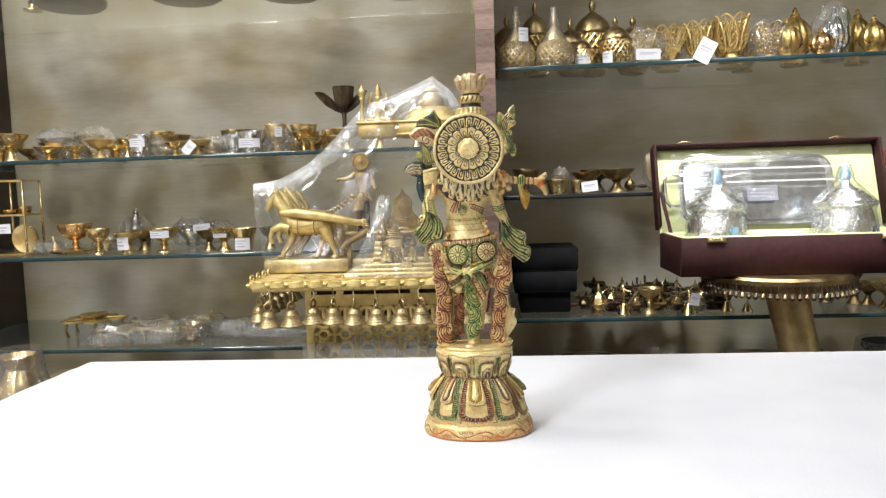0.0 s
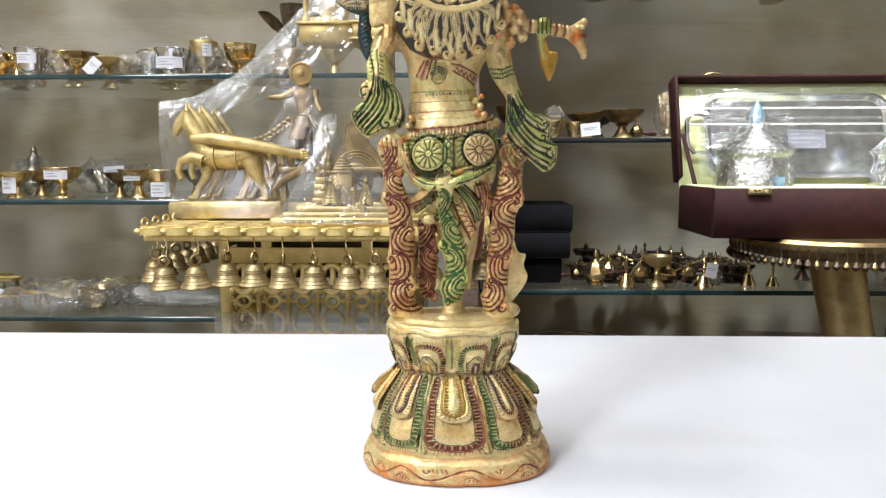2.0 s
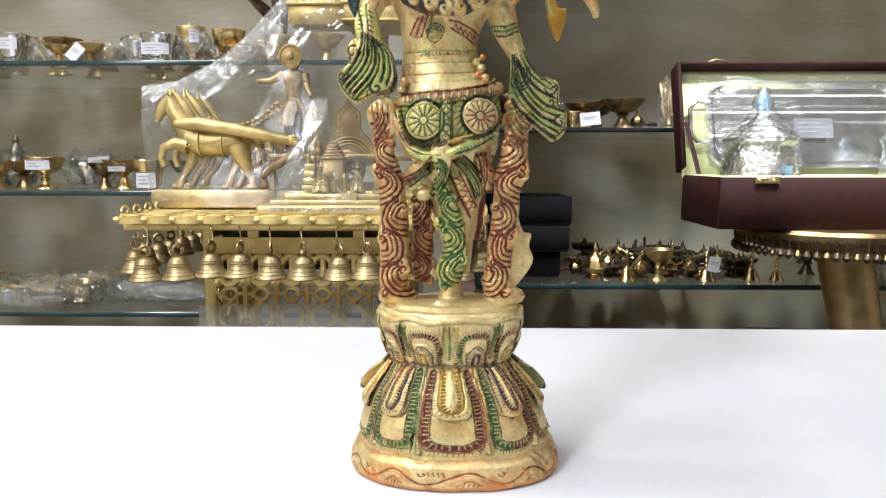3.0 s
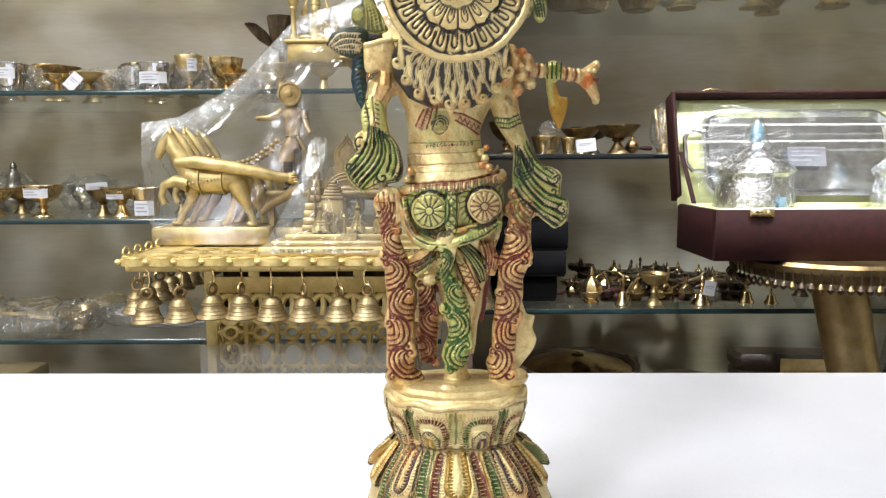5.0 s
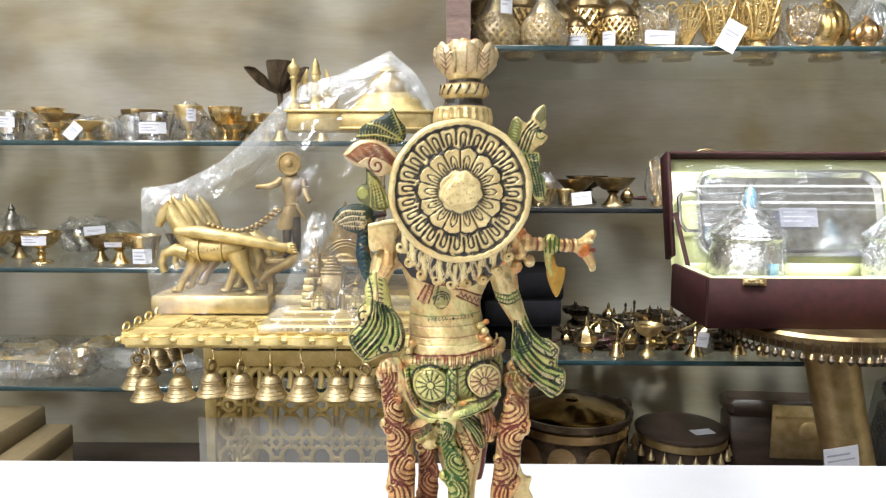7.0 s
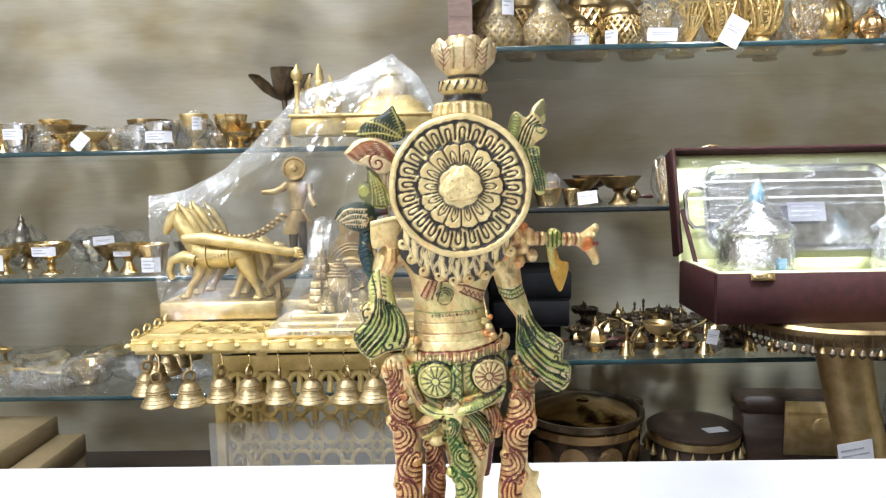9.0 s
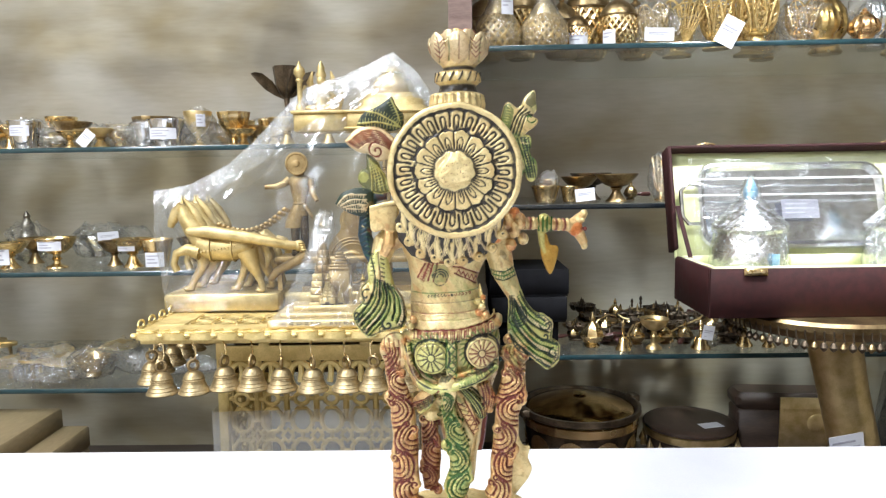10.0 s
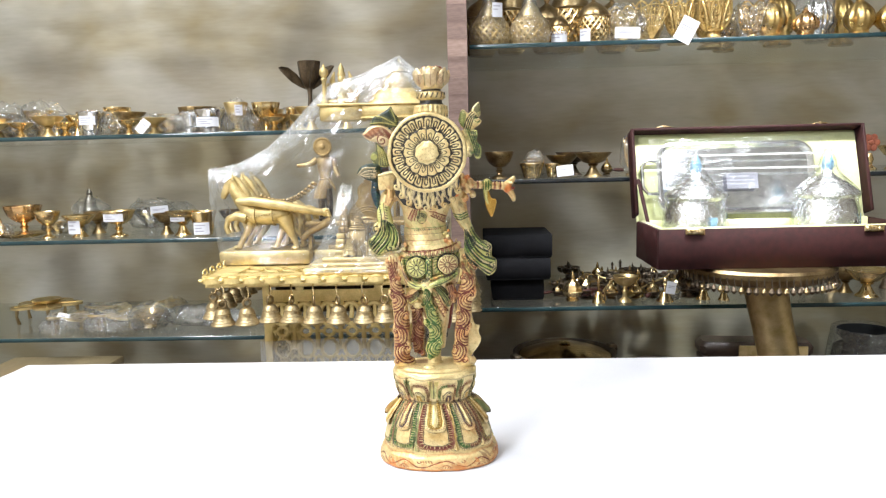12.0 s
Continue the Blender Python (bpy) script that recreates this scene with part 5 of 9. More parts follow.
    e.blots(-45, -30, 216, 246, (OR, RUST, RD), 30, 2.0, 0.35)
    e.blots(22, 42, 254, 300, (GR, OLIVE, DG), 50, 2.0, 0.5)
    for root, tip in (((-29, 283), (-50, 285)), ((-30, 284), (-46, 291)), ((-29, 286), (-33, 297))):
        pts = smooth_line([root, ((root[0] + tip[0]) / 2, (root[1] + tip[1]) / 2 + 1.0), tip])
        e.line(pts, 0.45, -0.4, OLIVE, 0.8)
        e.ticks(pts, 1, 2.2, 1.5, 0.20, -0.25, OLIVE, 0.5)
        e.ticks(pts, -1, 2.2, 1.5, 0.20, -0.25, OLIVE, 0.5)
    for j in range(7):
        k = j / 6
        e.line(smooth_line([(-55 + 5 * k, 275 - 3 * k), (-47 + 2.5 * k, 280.4 - 5.4 * k), (-38 + k, 280 - 6.5 * k), (-31.4 - k, 274 - 4 * k)]), 0.48, 0.8, RD, 0.85)
    e.line(spiral((-40.6, 270.6), 0.5, 4.6, 3.4, -8), 0.5, 0.6, RD)
    e.area([(-56, 276), (-50, 281), (-42, 281.6), (-44, 277), (-52, 274)], OR, 0.3)
    e.area(BIRD, DG, 0.8)
    for j in range(5):
        e.line(smooth_line([(-44.6 + 0.8 * j, 266.6 - 0.8 * j), (-43.6 + 1.6 * j, 258), (-44 + 2.2 * j, 250.6)]), 0.34, -0.5, OLIVE, 0.75)
    e.ticks([(-44, 262), (-40, 251)], 1, 3.2, 1.5, 0.3, -0.3, OLIVE, 0.7)
    e.area(spiral((-48, 257.6), 2.8, 2.8, 0, 2 * pi, 16), LIME, 0.7)
    for j in range(4):
        pts = smooth_line([(-62 + 1.6 * j, 243.4 - 0.6 * j), (-56 + 2 * j, 248.6 - 2.4 * j), (-46.6, 248.6 - 2.6 * j)])
        e.line(pts, 0.42, -0.4, CREAM, 0.8)
        e.ticks(pts, -1, 1.5, 1.3, 0.26, -0.25, CREAM, 0.7)
    e.line(spiral((-47.6, 243), 0.4, 2.4, 2, 6), 0.36, -0.4, CREAM, 0.8)
    for j in range(9):
        e.line([(-50.6, 238 - 2.4 * j), (-47, 239.6 - 2.4 * j)], 0.34, 0.4, (DG, DK, TL)[j % 3])
        e.line([(-48.2, 237 - 2.4 * j), (-45.4, 236 - 2.4 * j)], 0.3, -0.2, GR, 0.6)
    e.line([(-33, 229), (-34, 222)], 0.5, 0.4, RD)
    e.line([(-36.4, 228), (-37, 221)], 0.5, 0.4, OR)
    e.area([(22.6, 286), (24, 292.4), (26.6, 294), (29, 290), (27, 280), (25, 281)], GR, 0.75)
    e.area([(36, 296), (39.6, 299.6), (40.6, 293), (38, 291), (35, 293)], DG, 0.75)
    for j in range(4):
        e.line(smooth_line([(27 + 1.6 * j, 279 - 0.6 * j), (29.6 + 1.8 * j, 286.6), (34 + 1.6 * j, 291.6 - 1.4 * j)]), 0.50, 0.8, DG, 0.95)
    e.ticks([(24, 284), (26, 293)], -1, 2.0, 1.4, 0.3, -0.3, OLIVE)
    e.line(spiral((37.4, 286), 0.6, 3.0, 1, 5), 0.40, 0.5, GR)
    e.blots(30, 41, 254, 278, (GR, DG, GR), 40, 1.6, 0.6)
    for j in range(4):
        e.line(smooth_line([(31 + 1.8 * j, 276), (33.6 + 1.6 * j, 266), (36.6 + 1.2 * j, 256)]), 0.45, 0.5, DG)
    e.ticks(smooth_line([(33, 276), (34.6, 266), (37, 256)]), 1, 2.4, 1.4, 0.34, 0.4, DG, 0.9)
    # crown petals
    e.region((z > 308) & (normal[:, 1] < 0.6), x, z)
    for j in range(7):
        e.line(smooth_line([(-13 + 4.9 * j, 313), (-12.6 + 4.8 * j, 318), (-14.4 + 5.4 * j, 323)]), 0.36, 0.4, (RD, DK, GR)[j % 3], 0.6)
    for cx in (-7.6, 9.6):
        for j in range(4):
            e.line([(cx, 314 + 2 * j), (cx + 2.4, 316.4 + 2 * j)], 0.26, 0.25, RD, 0.8)
            e.line([(cx, 314 + 2 * j), (cx - 2.4, 316.4 + 2 * j)], 0.26, 0.25, RD, 0.8)
    return e.lift


def painted_brass():
    """Enamel rubbed over cast brass: the paint layer, uneven tone, warm stains and spots where the brass comes through."""
    m = bpy.data.materials.new("painted_cast_brass")
    m.use_nodes = True
    nt = m.node_tree
    b = nt.nodes["Principled BSDF"]
    tc, at = nt.nodes.new("ShaderNodeTexCoord"), nt.nodes.new("ShaderNodeAttribute")
    at.attribute_name = "enamel"

    def noise_node(scale, detail, dist=0.0):
        n = nt.nodes.new("ShaderNodeTexNoise")
        n.inputs["Scale"].default_value, n.inputs["Detail"].default_value, n.inputs["Distortion"].default_value = scale, detail, dist
        nt.links.new(tc.outputs["Object"], n.inputs["Vector"])
        return n.outputs["Fac"]

    def ramp(src, p0, p1, a, z):
        r = nt.nodes.new("ShaderNodeValToRGB")
        r.color_ramp.elements[0].position, r.color_ramp.elements[1].position = p0, p1
        r.color_ramp.elements[0].color, r.color_ramp.elements[1].color = (*a, 1), (*z, 1)
        nt.links.new(src, r.inputs["Fac"])
        return r.outputs["Color"]

    def mix(fac, a, z, kind="MIX"):
        n = nt.nodes.new("ShaderNodeMix")
        n.data_type, n.blend_type = "RGBA", kind
        if isinstance(fac, float):
            n.inputs[0].default_value = fac
        else:
            nt.links.new(fac, n.inputs[0])
        nt.links.new(a, n.inputs[6])
        nt.links.new(z, n.inputs[7])
        return n.outputs[2]
    coarse, mid, fine = noise_node(70, 4, 0.6), noise_node(260, 3, 0.8), noise_node(460, 4, 1.0)
    col = mix(1.0, at.outputs["Color"], ramp(coarse, 0.35, 0.65, (0.84, 0.81, 0.74), (1.06, 1.06, 1.04)), "MULTIPLY")
    stain = ramp(noise_node(52, 3, 1.2), 0.48, 0.66, (1, 1, 1), (0.96, 0.62, 0.34))
    col = mix(0.28, col, stain, "MULTIPLY")
    bare = ramp(coarse, 0.35, 0.65, (0.64, 0.49, 0.22), (0.84, 0.70, 0.38))
    worn = ramp(mid, 0.64, 0.76, (0, 0, 0), (0.8, 0.8, 0.8))
    col = mix(worn, col, bare)
    col = mix(0.35, col, ramp(fine, 0.32, 0.50, (0.40, 0.30, 0.18), (1, 1, 1)), "MULTIPLY")
    nt.links.new(col, b.inputs["Base Color"])
    mr = nt.nodes.new("ShaderNodeMath")
    mr.operation = "MAXIMUM"
    nt.links.new(at.outputs["Alpha"], mr.inputs[0])
    nt.links.new(worn, mr.inputs[1])
    nt.links.new(mr.outputs[0], b.inputs["Metallic"])
    rr = nt.nodes.new("ShaderNodeMapRange")
    rr.inputs["To Min"].default_value, rr.inputs["To Max"].default_value = 0.32, 0.56
    nt.links.new(coarse, rr.inputs["Value"])
    nt.links.new(rr.outputs["Result"], b.inputs["Roughness"])
    bp = nt.nodes.new("ShaderNodeBump")
    bp.inputs["Strength"].default_value, bp.inputs["Distance"].default_value = 0.6, 0.0006
    nt.links.new(mid, bp.inputs["Height"])
    nt.links.new(bp.outputs["Normal"], b.inputs["Normal"])
    return m


def cast(shape, voxel):
    """Fuses overlapping pieces into one skin, as in a casting, and keeps each piece's paint."""
    from mathutils.bvhtree import BVHTree
    rough = bpy.data.meshes.new("pieces")
    rough.from_pydata(shape.v, [], shape.f)
    ob = new("pieces", rough)
    md = ob.modifiers.new("fuse", "REMESH")
    md.mode, md.voxel_size, md.adaptivity = "VOXEL", voxel, 0.0
    dg = bpy.context.evaluated_depsgraph_get()
    dg.update()
    me = bpy.data.meshes.new_from_object(ob.evaluated_get(dg))
    tree = BVHTree.FromPolygons(shape.v, shape.f)
    me.materials.clear()
    me.materials.append(painted_brass())
    n = len(me.vertices)
    index = np.array([shape.m[tree.find_nearest(v.co)[2]] for v in me.vertices])
    co, normal = np.empty(n * 3), np.empty(n * 3)
    me.vertices.foreach_get("co", co)
    me.vertices.foreach_get("normal", normal)
    co, normal = co.reshape(-1, 3), normal.reshape(-1, 3)
    edges = np.empty(len(me.edges) * 2, dtype=np.int64)
    me.edges.foreach_get("vertices", edges)
    a, b = edges[0::2], edges[1::2]
    degree = np.bincount(a, minlength=n) + np.bincount(b, minlength=n) + 1.0

    def bleed(values, times):
        """Lets each colour run into its neighbours."""
        for _ in range(times):
            values = np.stack([(c + np.bincount(a, c[b], n) + np.bincount(b, c[a], n)) / degree for c in values.T], 1)
        return values
    paint = bleed(np.array([(*c, k) for c, k in ENAMEL])[index], 2)
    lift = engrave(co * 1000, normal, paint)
    # antique fill in the cuts, plus recess shade painted in with their depth
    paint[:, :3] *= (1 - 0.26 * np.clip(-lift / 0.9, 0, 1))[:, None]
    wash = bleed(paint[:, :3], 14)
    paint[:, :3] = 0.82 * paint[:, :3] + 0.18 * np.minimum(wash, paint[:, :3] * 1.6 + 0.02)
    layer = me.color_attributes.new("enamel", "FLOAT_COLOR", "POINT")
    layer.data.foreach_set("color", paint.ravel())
    co += normal * (lift * 0.001)[:, None]
    # hand-cast unevenness
    wob = 0.00016
    co += wob * np.stack([np.sin(co[:, 2] * 310 + co[:, 0] * 190 + 1), np.sin(co[:, 0] * 270 + co[:, 2] * 230), np.sin(co[:, 0] * 330 - co[:, 1] * 250 + 2)], 1)
    me.vertices.foreach_set("co", co.ravel())
    me.polygons.foreach_set("use_smooth", [True] * len(me.polygons))
    me.update()
    bpy.data.objects.remove(ob)
    bpy.data.meshes.remove(rough)
    return me


statue = new("statue", cast(build_statue(), 0.00040))
statue.matrix_basis = pose(0.0005, 0.668, TABLE + 0.0014)
tagged(statue, "painted brass statue with a halo disc on a lotus base", "statue")


# ---- bell table with the chariot and the little temple ----
def ring_pts(c, r, n=20, plane="xz", squash=1.0):
    out = []
    for k in range(n + 1):
        a = 2 * math.pi * k / n
        u, w = r * math.cos(a), r * squash * math.sin(a)
        out.append((c[0] + u, c[1], c[2] + w) if plane == "xz" else (c[0] + u, c[1] + w, c[2]) if plane == "xy" else (c[0], c[1] + u, c[2] + w))
    return out


BELL_PROFILE = [(0.0135, 0.0), (0.0140, 0.0008), (0.0136, 0.0020), (0.0122, 0.0036), (0.0124, 0.0042), (0.0116, 0.0050), (0.0106, 0.0066), (0.0108, 0.0071), (0.0101, 0.0080), (0.0094, 0.0098), (0.0096, 0.0103), (0.0092, 0.0110), (0.0097, 0.0117), (0.0096, 0.0123), (0.0086, 0.0128),
                (0.0085, 0.0136), (0.0090, 0.0141), (0.0084, 0.0149), (0.0079, 0.0160), (0.0072, 0.0172), (0.0052, 0.0190), (0.0030, 0.0198), (0.0004, 0.0202)]


def hanging_bell(parent, x, y, z_hook, z_lip, turn, scale=1.0):
    """A small bell with its loop on a wire hook; the hook hangs from z_hook."""
    bell = part("bell", Shape().lathe([(r * scale, q * scale) for r, q in BELL_PROFILE], 0, 20), BELL_BRASS, parent, "ridged bronze bell on a wire hook", pose(x, y, z_lip, 0, 0, turn))
    part("loop", Shape().tube(ring_pts((0, 0, 0.0248 * scale), 0.0044 * scale, 14), 0.0016 * scale, 0, 7), BRASS_AGED, bell)
    part("clapper", Shape().tube([(0, 0, 0.010 * scale), (0, 0, 0.0)], 0.0008, 0, 5).ell((0, 0, -0.0008), (0.0026, 0.0026, 0.0026), 0, 8), BRASS_DARK, bell)
    h = z_hook - z_lip
    part("hook", Shape().tube([(0.000, 0, h + 0.004), (0.0030, 0.001, h), (0.0036, 0, h * 0.82), (0.0020, 0, 0.0300 * scale), (0, 0, 0.0272 * scale), (-0.0018, 0, 0.0290 * scale), (-0.002, 0, 0.0300 * scale + 0.003)], 0.0009, 0, 6), BRASS, bell)
    return bell


def bell_table():
    xa, xb, ya, yb, z1 = -0.357, 0.028, 1.064, 1.345, 0.848
    t = thing("bell_table", "ornate pierced brass side table with a row of hanging bells", "table", pose(0, 0, 0))
    # pierced top: border, cross bars and rings over an open frame
    s = Shape()
    b = 0.040
    z0 = z1 - 0.007
    s.box((xa, ya, z0), (xb, ya + b, z1), 0, 0.0015)
    s.box((xa, yb - b, z0), (xb, yb, z1), 0, 0.0015)
    s.box((xa, ya + b, z0), (xa + b, yb - b, z1), 0, 0.0015)
    s.box((xb - b, ya + b, z0), (xb, yb - b, z1), 0, 0.0015)
    top = part("tabletop", s, TABLE_BRASS, t, "pierced brass top")
    fret = Shape()
    for i in range(11):
        x = xa + b + 0.014 + i * (xb - xa - 2 * b - 0.028) / 10
        for j in range(7):
            y = ya + b + 0.014 + j * (yb - ya - 2 * b - 0.028) / 6
            fret.tube(ring_pts((x, y, z1 - 0.003), 0.0125, 12, "xy"), 0.0024, 0, 5, 0.7)
            fret.tube([(x - 0.011, y - 0.011, z1 - 0.003), (x + 0.011, y + 0.011, z1 - 0.003)], 0.0022, 0, 5, 0.7)
    for j in (0.33, 0.66):
        y = ya + b + j * (yb - ya - 2 * b)
        fret.box((xa + b, y - 0.005, z0), (xb - b, y + 0.005, z1 - 0.0006))
    part("fretwork", fret, TABLE_BRASS, top)
    # dark plate added below the fretwork to give the openings their shade
    part("opening_shade_plate", Shape().box((xa + b + 0.001, ya + b + 0.001, z0 - 0.0025), (xb - b - 0.001, yb - b - 0.001, z0 + 0.0005)), BRASS_DARK, top, "added dark plate for the shade in the fretwork openings")
    # scalloped edge: flat lobes with a drawn eye, small leaves between
    s = Shape()
    lobes = 13
    step = (xb - xa) / lobes

    def lobe(x, y, ax, r):
        """A flat half-round lobe; ax is the outward direction."""
        ring = [(x + (ax[0] * math.sin(t) * 0.55 + ax[1] * math.cos(t)) * r, y + (ax[1] * math.sin(t) * 0.55 + ax[0] * math.cos(t)) * r) for t in (math.pi * k / 12 for k in range(13))]
        s.rings([[(px, py, z1 - d) for px, py in ring] for d in (0.0075, 0.006, 0.0015, 0.0004)], 0)
        for q in (0.72, 0.40):
            s.tube([(x + (px - x) * q, y + (py - y) * q, z1 + 0.0006) for px, py in ring], 0.0009, 0, 5)
    for k in range(lobes):
        x = xa + (k + 0.5) * step
        lobe(x, ya + 0.001, (0, -1), step * 0.46)
        s.ell((x, ya + 0.006, z1 + 0.0004), (0.0060, 0.0034, 0.0016), 0, 10)
        s.ell((x - step / 2, ya - 0.002, z1 - 0.003), (0.0042, 0.0036, 0.0032), 0, 8)
        for e in (-1, 1):
            s.tube([(x + e * step * 0.5, ya + 0.006, z1 + 0.0005), (x + e * step * 0.30, ya + 0.011, z1 + 0.0009), (x + e * step * 0.16, ya + 0.007, z1 + 0.0005)], 0.0011, 0, 5)
    for sx, out in ((xa, -1), (xb, 1)):
        for k in range(9):
            y = ya + 0.012 + (k + 0.5) * (yb - ya - 0.02) / 9
            lobe(sx, y, (out, 0), 0.014)
            s.tube(ring_pts((sx + out * 0.004, y, z1 + 0.004), 0.008, 14, "yz", 0.6), 0.0013, 0, 6)
    s.box((xa, ya + 0.012, z1 - 0.016), (xb, ya + 0.016, z1 - 0.0075), 0, 0.0008)
    part("carved_border", s, TABLE_BRASS, top)
    # hollow pierced pedestal
    pa, pb, qa, qb = -0.283, -0.053, 1.108, 1.300
    ped = part("pedestal", Shape().box((pa, qa, DECK + 0.012), (pa + 0.010, qa + 0.010, z0)).box((pb - 0.010, qa, DECK + 0.012), (pb, qa + 0.010, z0)).box((pa, qb - 0.010, DECK + 0.012), (pa + 0.010, qb, z0)).box((pb - 0.010, qb - 0.010, DECK + 0.012), (pb, qb, z0))
               .box((pa + 0.010, qa + 0.001, z0 - 0.038), (pb - 0.010, qa + 0.005, z0 - 0.020)).box((pa + 0.050, qa + 0.001, z0 - 0.021), (pa + 0.062, qa + 0.005, z0)).box((pb - 0.062, qa + 0.001, z0 - 0.021), (pb - 0.050, qa + 0.005, z0)).box((pa + 0.010, qa, DECK + 0.012), (pb - 0.010, qa + 0.006, DECK + 0.04)).box((pa, qa + 0.01, z0 - 0.022), (pa + 0.004, qb - 0.01, z0)).box((pb - 0.004, qa + 0.01, z0 - 0.022), (pb, qb - 0.01, z0)), TABLE_BRASS, t, "hollow pierced brass pedestal")
    for side in range(3):
        s = Shape()
        if side == 0:
            u0, u1 = pa + 0.010, pb - 0.010
            P = lambda u, w: (u, qa + 0.003, w)
        else:
            u0, u1 = qa + 0.010, qb - 0.010
            sx = pa + 0.003 if side == 1 else pb - 0.003
            P = lambda u, w, sx=sx: (sx, u, w)
        n = 6 if side == 0 else 5
        step = (u1 - u0) / n
        arc = lambda uc, wc, ru, rw, a0, a1, m=10: [P(uc + ru * math.cos(a0 + (a1 - a0) * i / m), wc + rw * math.sin(a0 + (a1 - a0) * i / m)) for i in range(m + 1)]
        zt = z0 - 0.038
        flat = 0.75

        def bar(pts, r=0.0031):
            s.tube(pts, r, 0, 6, flat)
        for k in range(n):
            uc = u0 + (k + 0.5) * step
            # leaf-shaped openings in a broad band under the top rail
            bar(arc(uc, zt - 0.019, step * 0.36, 0.0165, 0, 2 * math.pi, 14), 0.0040)
            bar([P(uc, zt - 0.002), P(uc + step * 0.03, zt - 0.014), P(uc - step * 0.02, zt - 0.026)], 0.0034)
            for sg in (-1, 1):
                s.ell(P(uc + sg * step * 0.44, zt - 0.004), (0.0060, 0.0030, 0.0060) if side == 0 else (0.0030, 0.0060, 0.0060), 0, 8)
                s.ell(P(uc + sg * step * 0.44, zt - 0.034), (0.0060, 0.0030, 0.0060) if side == 0 else (0.0030, 0.0060, 0.0060), 0, 8)
            bar([P(uc - step / 2, zt), P(uc - step / 2, zt - 0.030), P(uc - step / 2, zt - 0.072)], 0.0036)
            # beads and bars below the scrolls
            zb = zt - 0.046
            bar(arc(uc, zb, 0.0080, 0.0068, 0, 2 * math.pi, 12), 0.0027)
            bar([P(uc - step / 2, zb), P(uc - 0.009, zb)], 0.0027)
            bar([P(uc + 0.009, zb), P(uc + step / 2, zb)], 0.0027)
            # interlaced octagons with small squares between
            z = zb - 0.026
            row = 0
            while z > DECK + 0.05:
                bar(arc(uc, z, step * 0.36, 0.0150, math.pi / 8, 2 * math.pi + math.pi / 8, 8), 0.0029)
                bar([P(uc, z + 0.0150), P(uc, z + 0.0205)], 0.0026)
                bar([P(uc, z - 0.0150), P(uc, z - 0.0205)], 0.0026)
                bar([P(uc + step * 0.35, z), P(uc + step * 0.65, z)] if k < n - 1 else [P(uc + step * 0.35, z), P(uc + step * 0.5, z)], 0.0026)
                zc = z - 0.0190
                if k < n - 1:
                    bar(arc(uc + step / 2, zc, step * 0.20, 0.0075, 0, 2 * math.pi, 4), 0.0025)
                    for sg in (-1, 1):
                        bar([P(uc + step * (0.5 + sg * 0.12), zc + 0.004), P(uc + step * (0.5 + sg * 0.24), zc + 0.008)], 0.0024)
                        bar([P(uc + step * (0.5 + sg * 0.12), zc - 0.004), P(uc + step * (0.5 + sg * 0.24), zc - 0.008)], 0.0024)
                z -= 0.038
                row += 1
        part("pierced_panel", s, TABLE_BRASS, ped)
    # dark block added in the hollow, standing in for shade behind the panels
    part("inner_shade_block", Shape().box((pa + 0.012, qa + 0.030, z0 - 0.06), (pb - 0.012, qb - 0.03, z0 - 0.001)), BRASS_DARK, ped, "added dark block for the shade inside the pedestal")
    for x in (pa + 0.004, pb - 0.004):
        for y in (qa + 0.006, qb - 0.006):
            part("foot", Shape().lathe([(0.010, 0), (0.014, 0.004), (0.012, 0.010), (0.008, 0.013)], 0, 14), TABLE_BRASS, t, "", pose(x, y, DECK))
    # bells on all sides
    for k, x in enumerate((-0.350, -0.327, -0.290, -0.2585, -0.227, -0.195, -0.160, -0.123, -0.093, -0.06, -0.03, 0.002)):
        dy = (0.030, 0.0, -0.004, 0.004, 0.002, 0.003, 0.0, 0.004, 0.0, 0, 0, 0)[k]
        hanging_bell(t, x, ya - 0.006 + dy, z1 - 0.014, 0.783 + (0.0, -0.002, 0.0, 0.002, 0.002, 0.0, 0.0, -0.001, 0.001, 0, 0, 0)[k] + (0.002 if k == 0 else 0), 20 * k, 1.24)
    for k in range(6):
        hanging_bell(t, xa - 0.001, 1.130 + 0.036 * k, z1 - 0.014, 0.785, 30 * k, 1.15)
        hanging_bell(t, xb + 0.001, 1.110 + 0.038 * k, z1 - 0.014, 0.785, 30 * k, 1.15)
    return t


bell_table()
# frosted plastic sleeve round the lower pedestal
slv = Shape()
outline = [(-0.289, 1.102), (-0.20, 1.098), (-0.12, 1.1), (-0.047, 1.102), (-0.047, 1.20), (-0.047, 1.306), (-0.17, 1.309), (-0.289, 1.306), (-0.290, 1.20)]
slv.rings([[(x + 0.002 * noise.noise(Vector((x * 40, y * 40, z * 30))), y + 0.003 * noise.noise(Vector((x * 30, y * 30, z * 25 + 5))), z + (0.004 * noise.noise(Vector((x * 25, y * 25, 1))) if z > 0.7 else 0)) for x, y in outline] for z in (0.41, 0.50, 0.60, 0.68, 0.745)], 0, False)
solid("plastic_sleeve", slv, FROST, "frosted clear plastic sleeve around the brass pedestal", "packaging", recalc=False, angle=60)


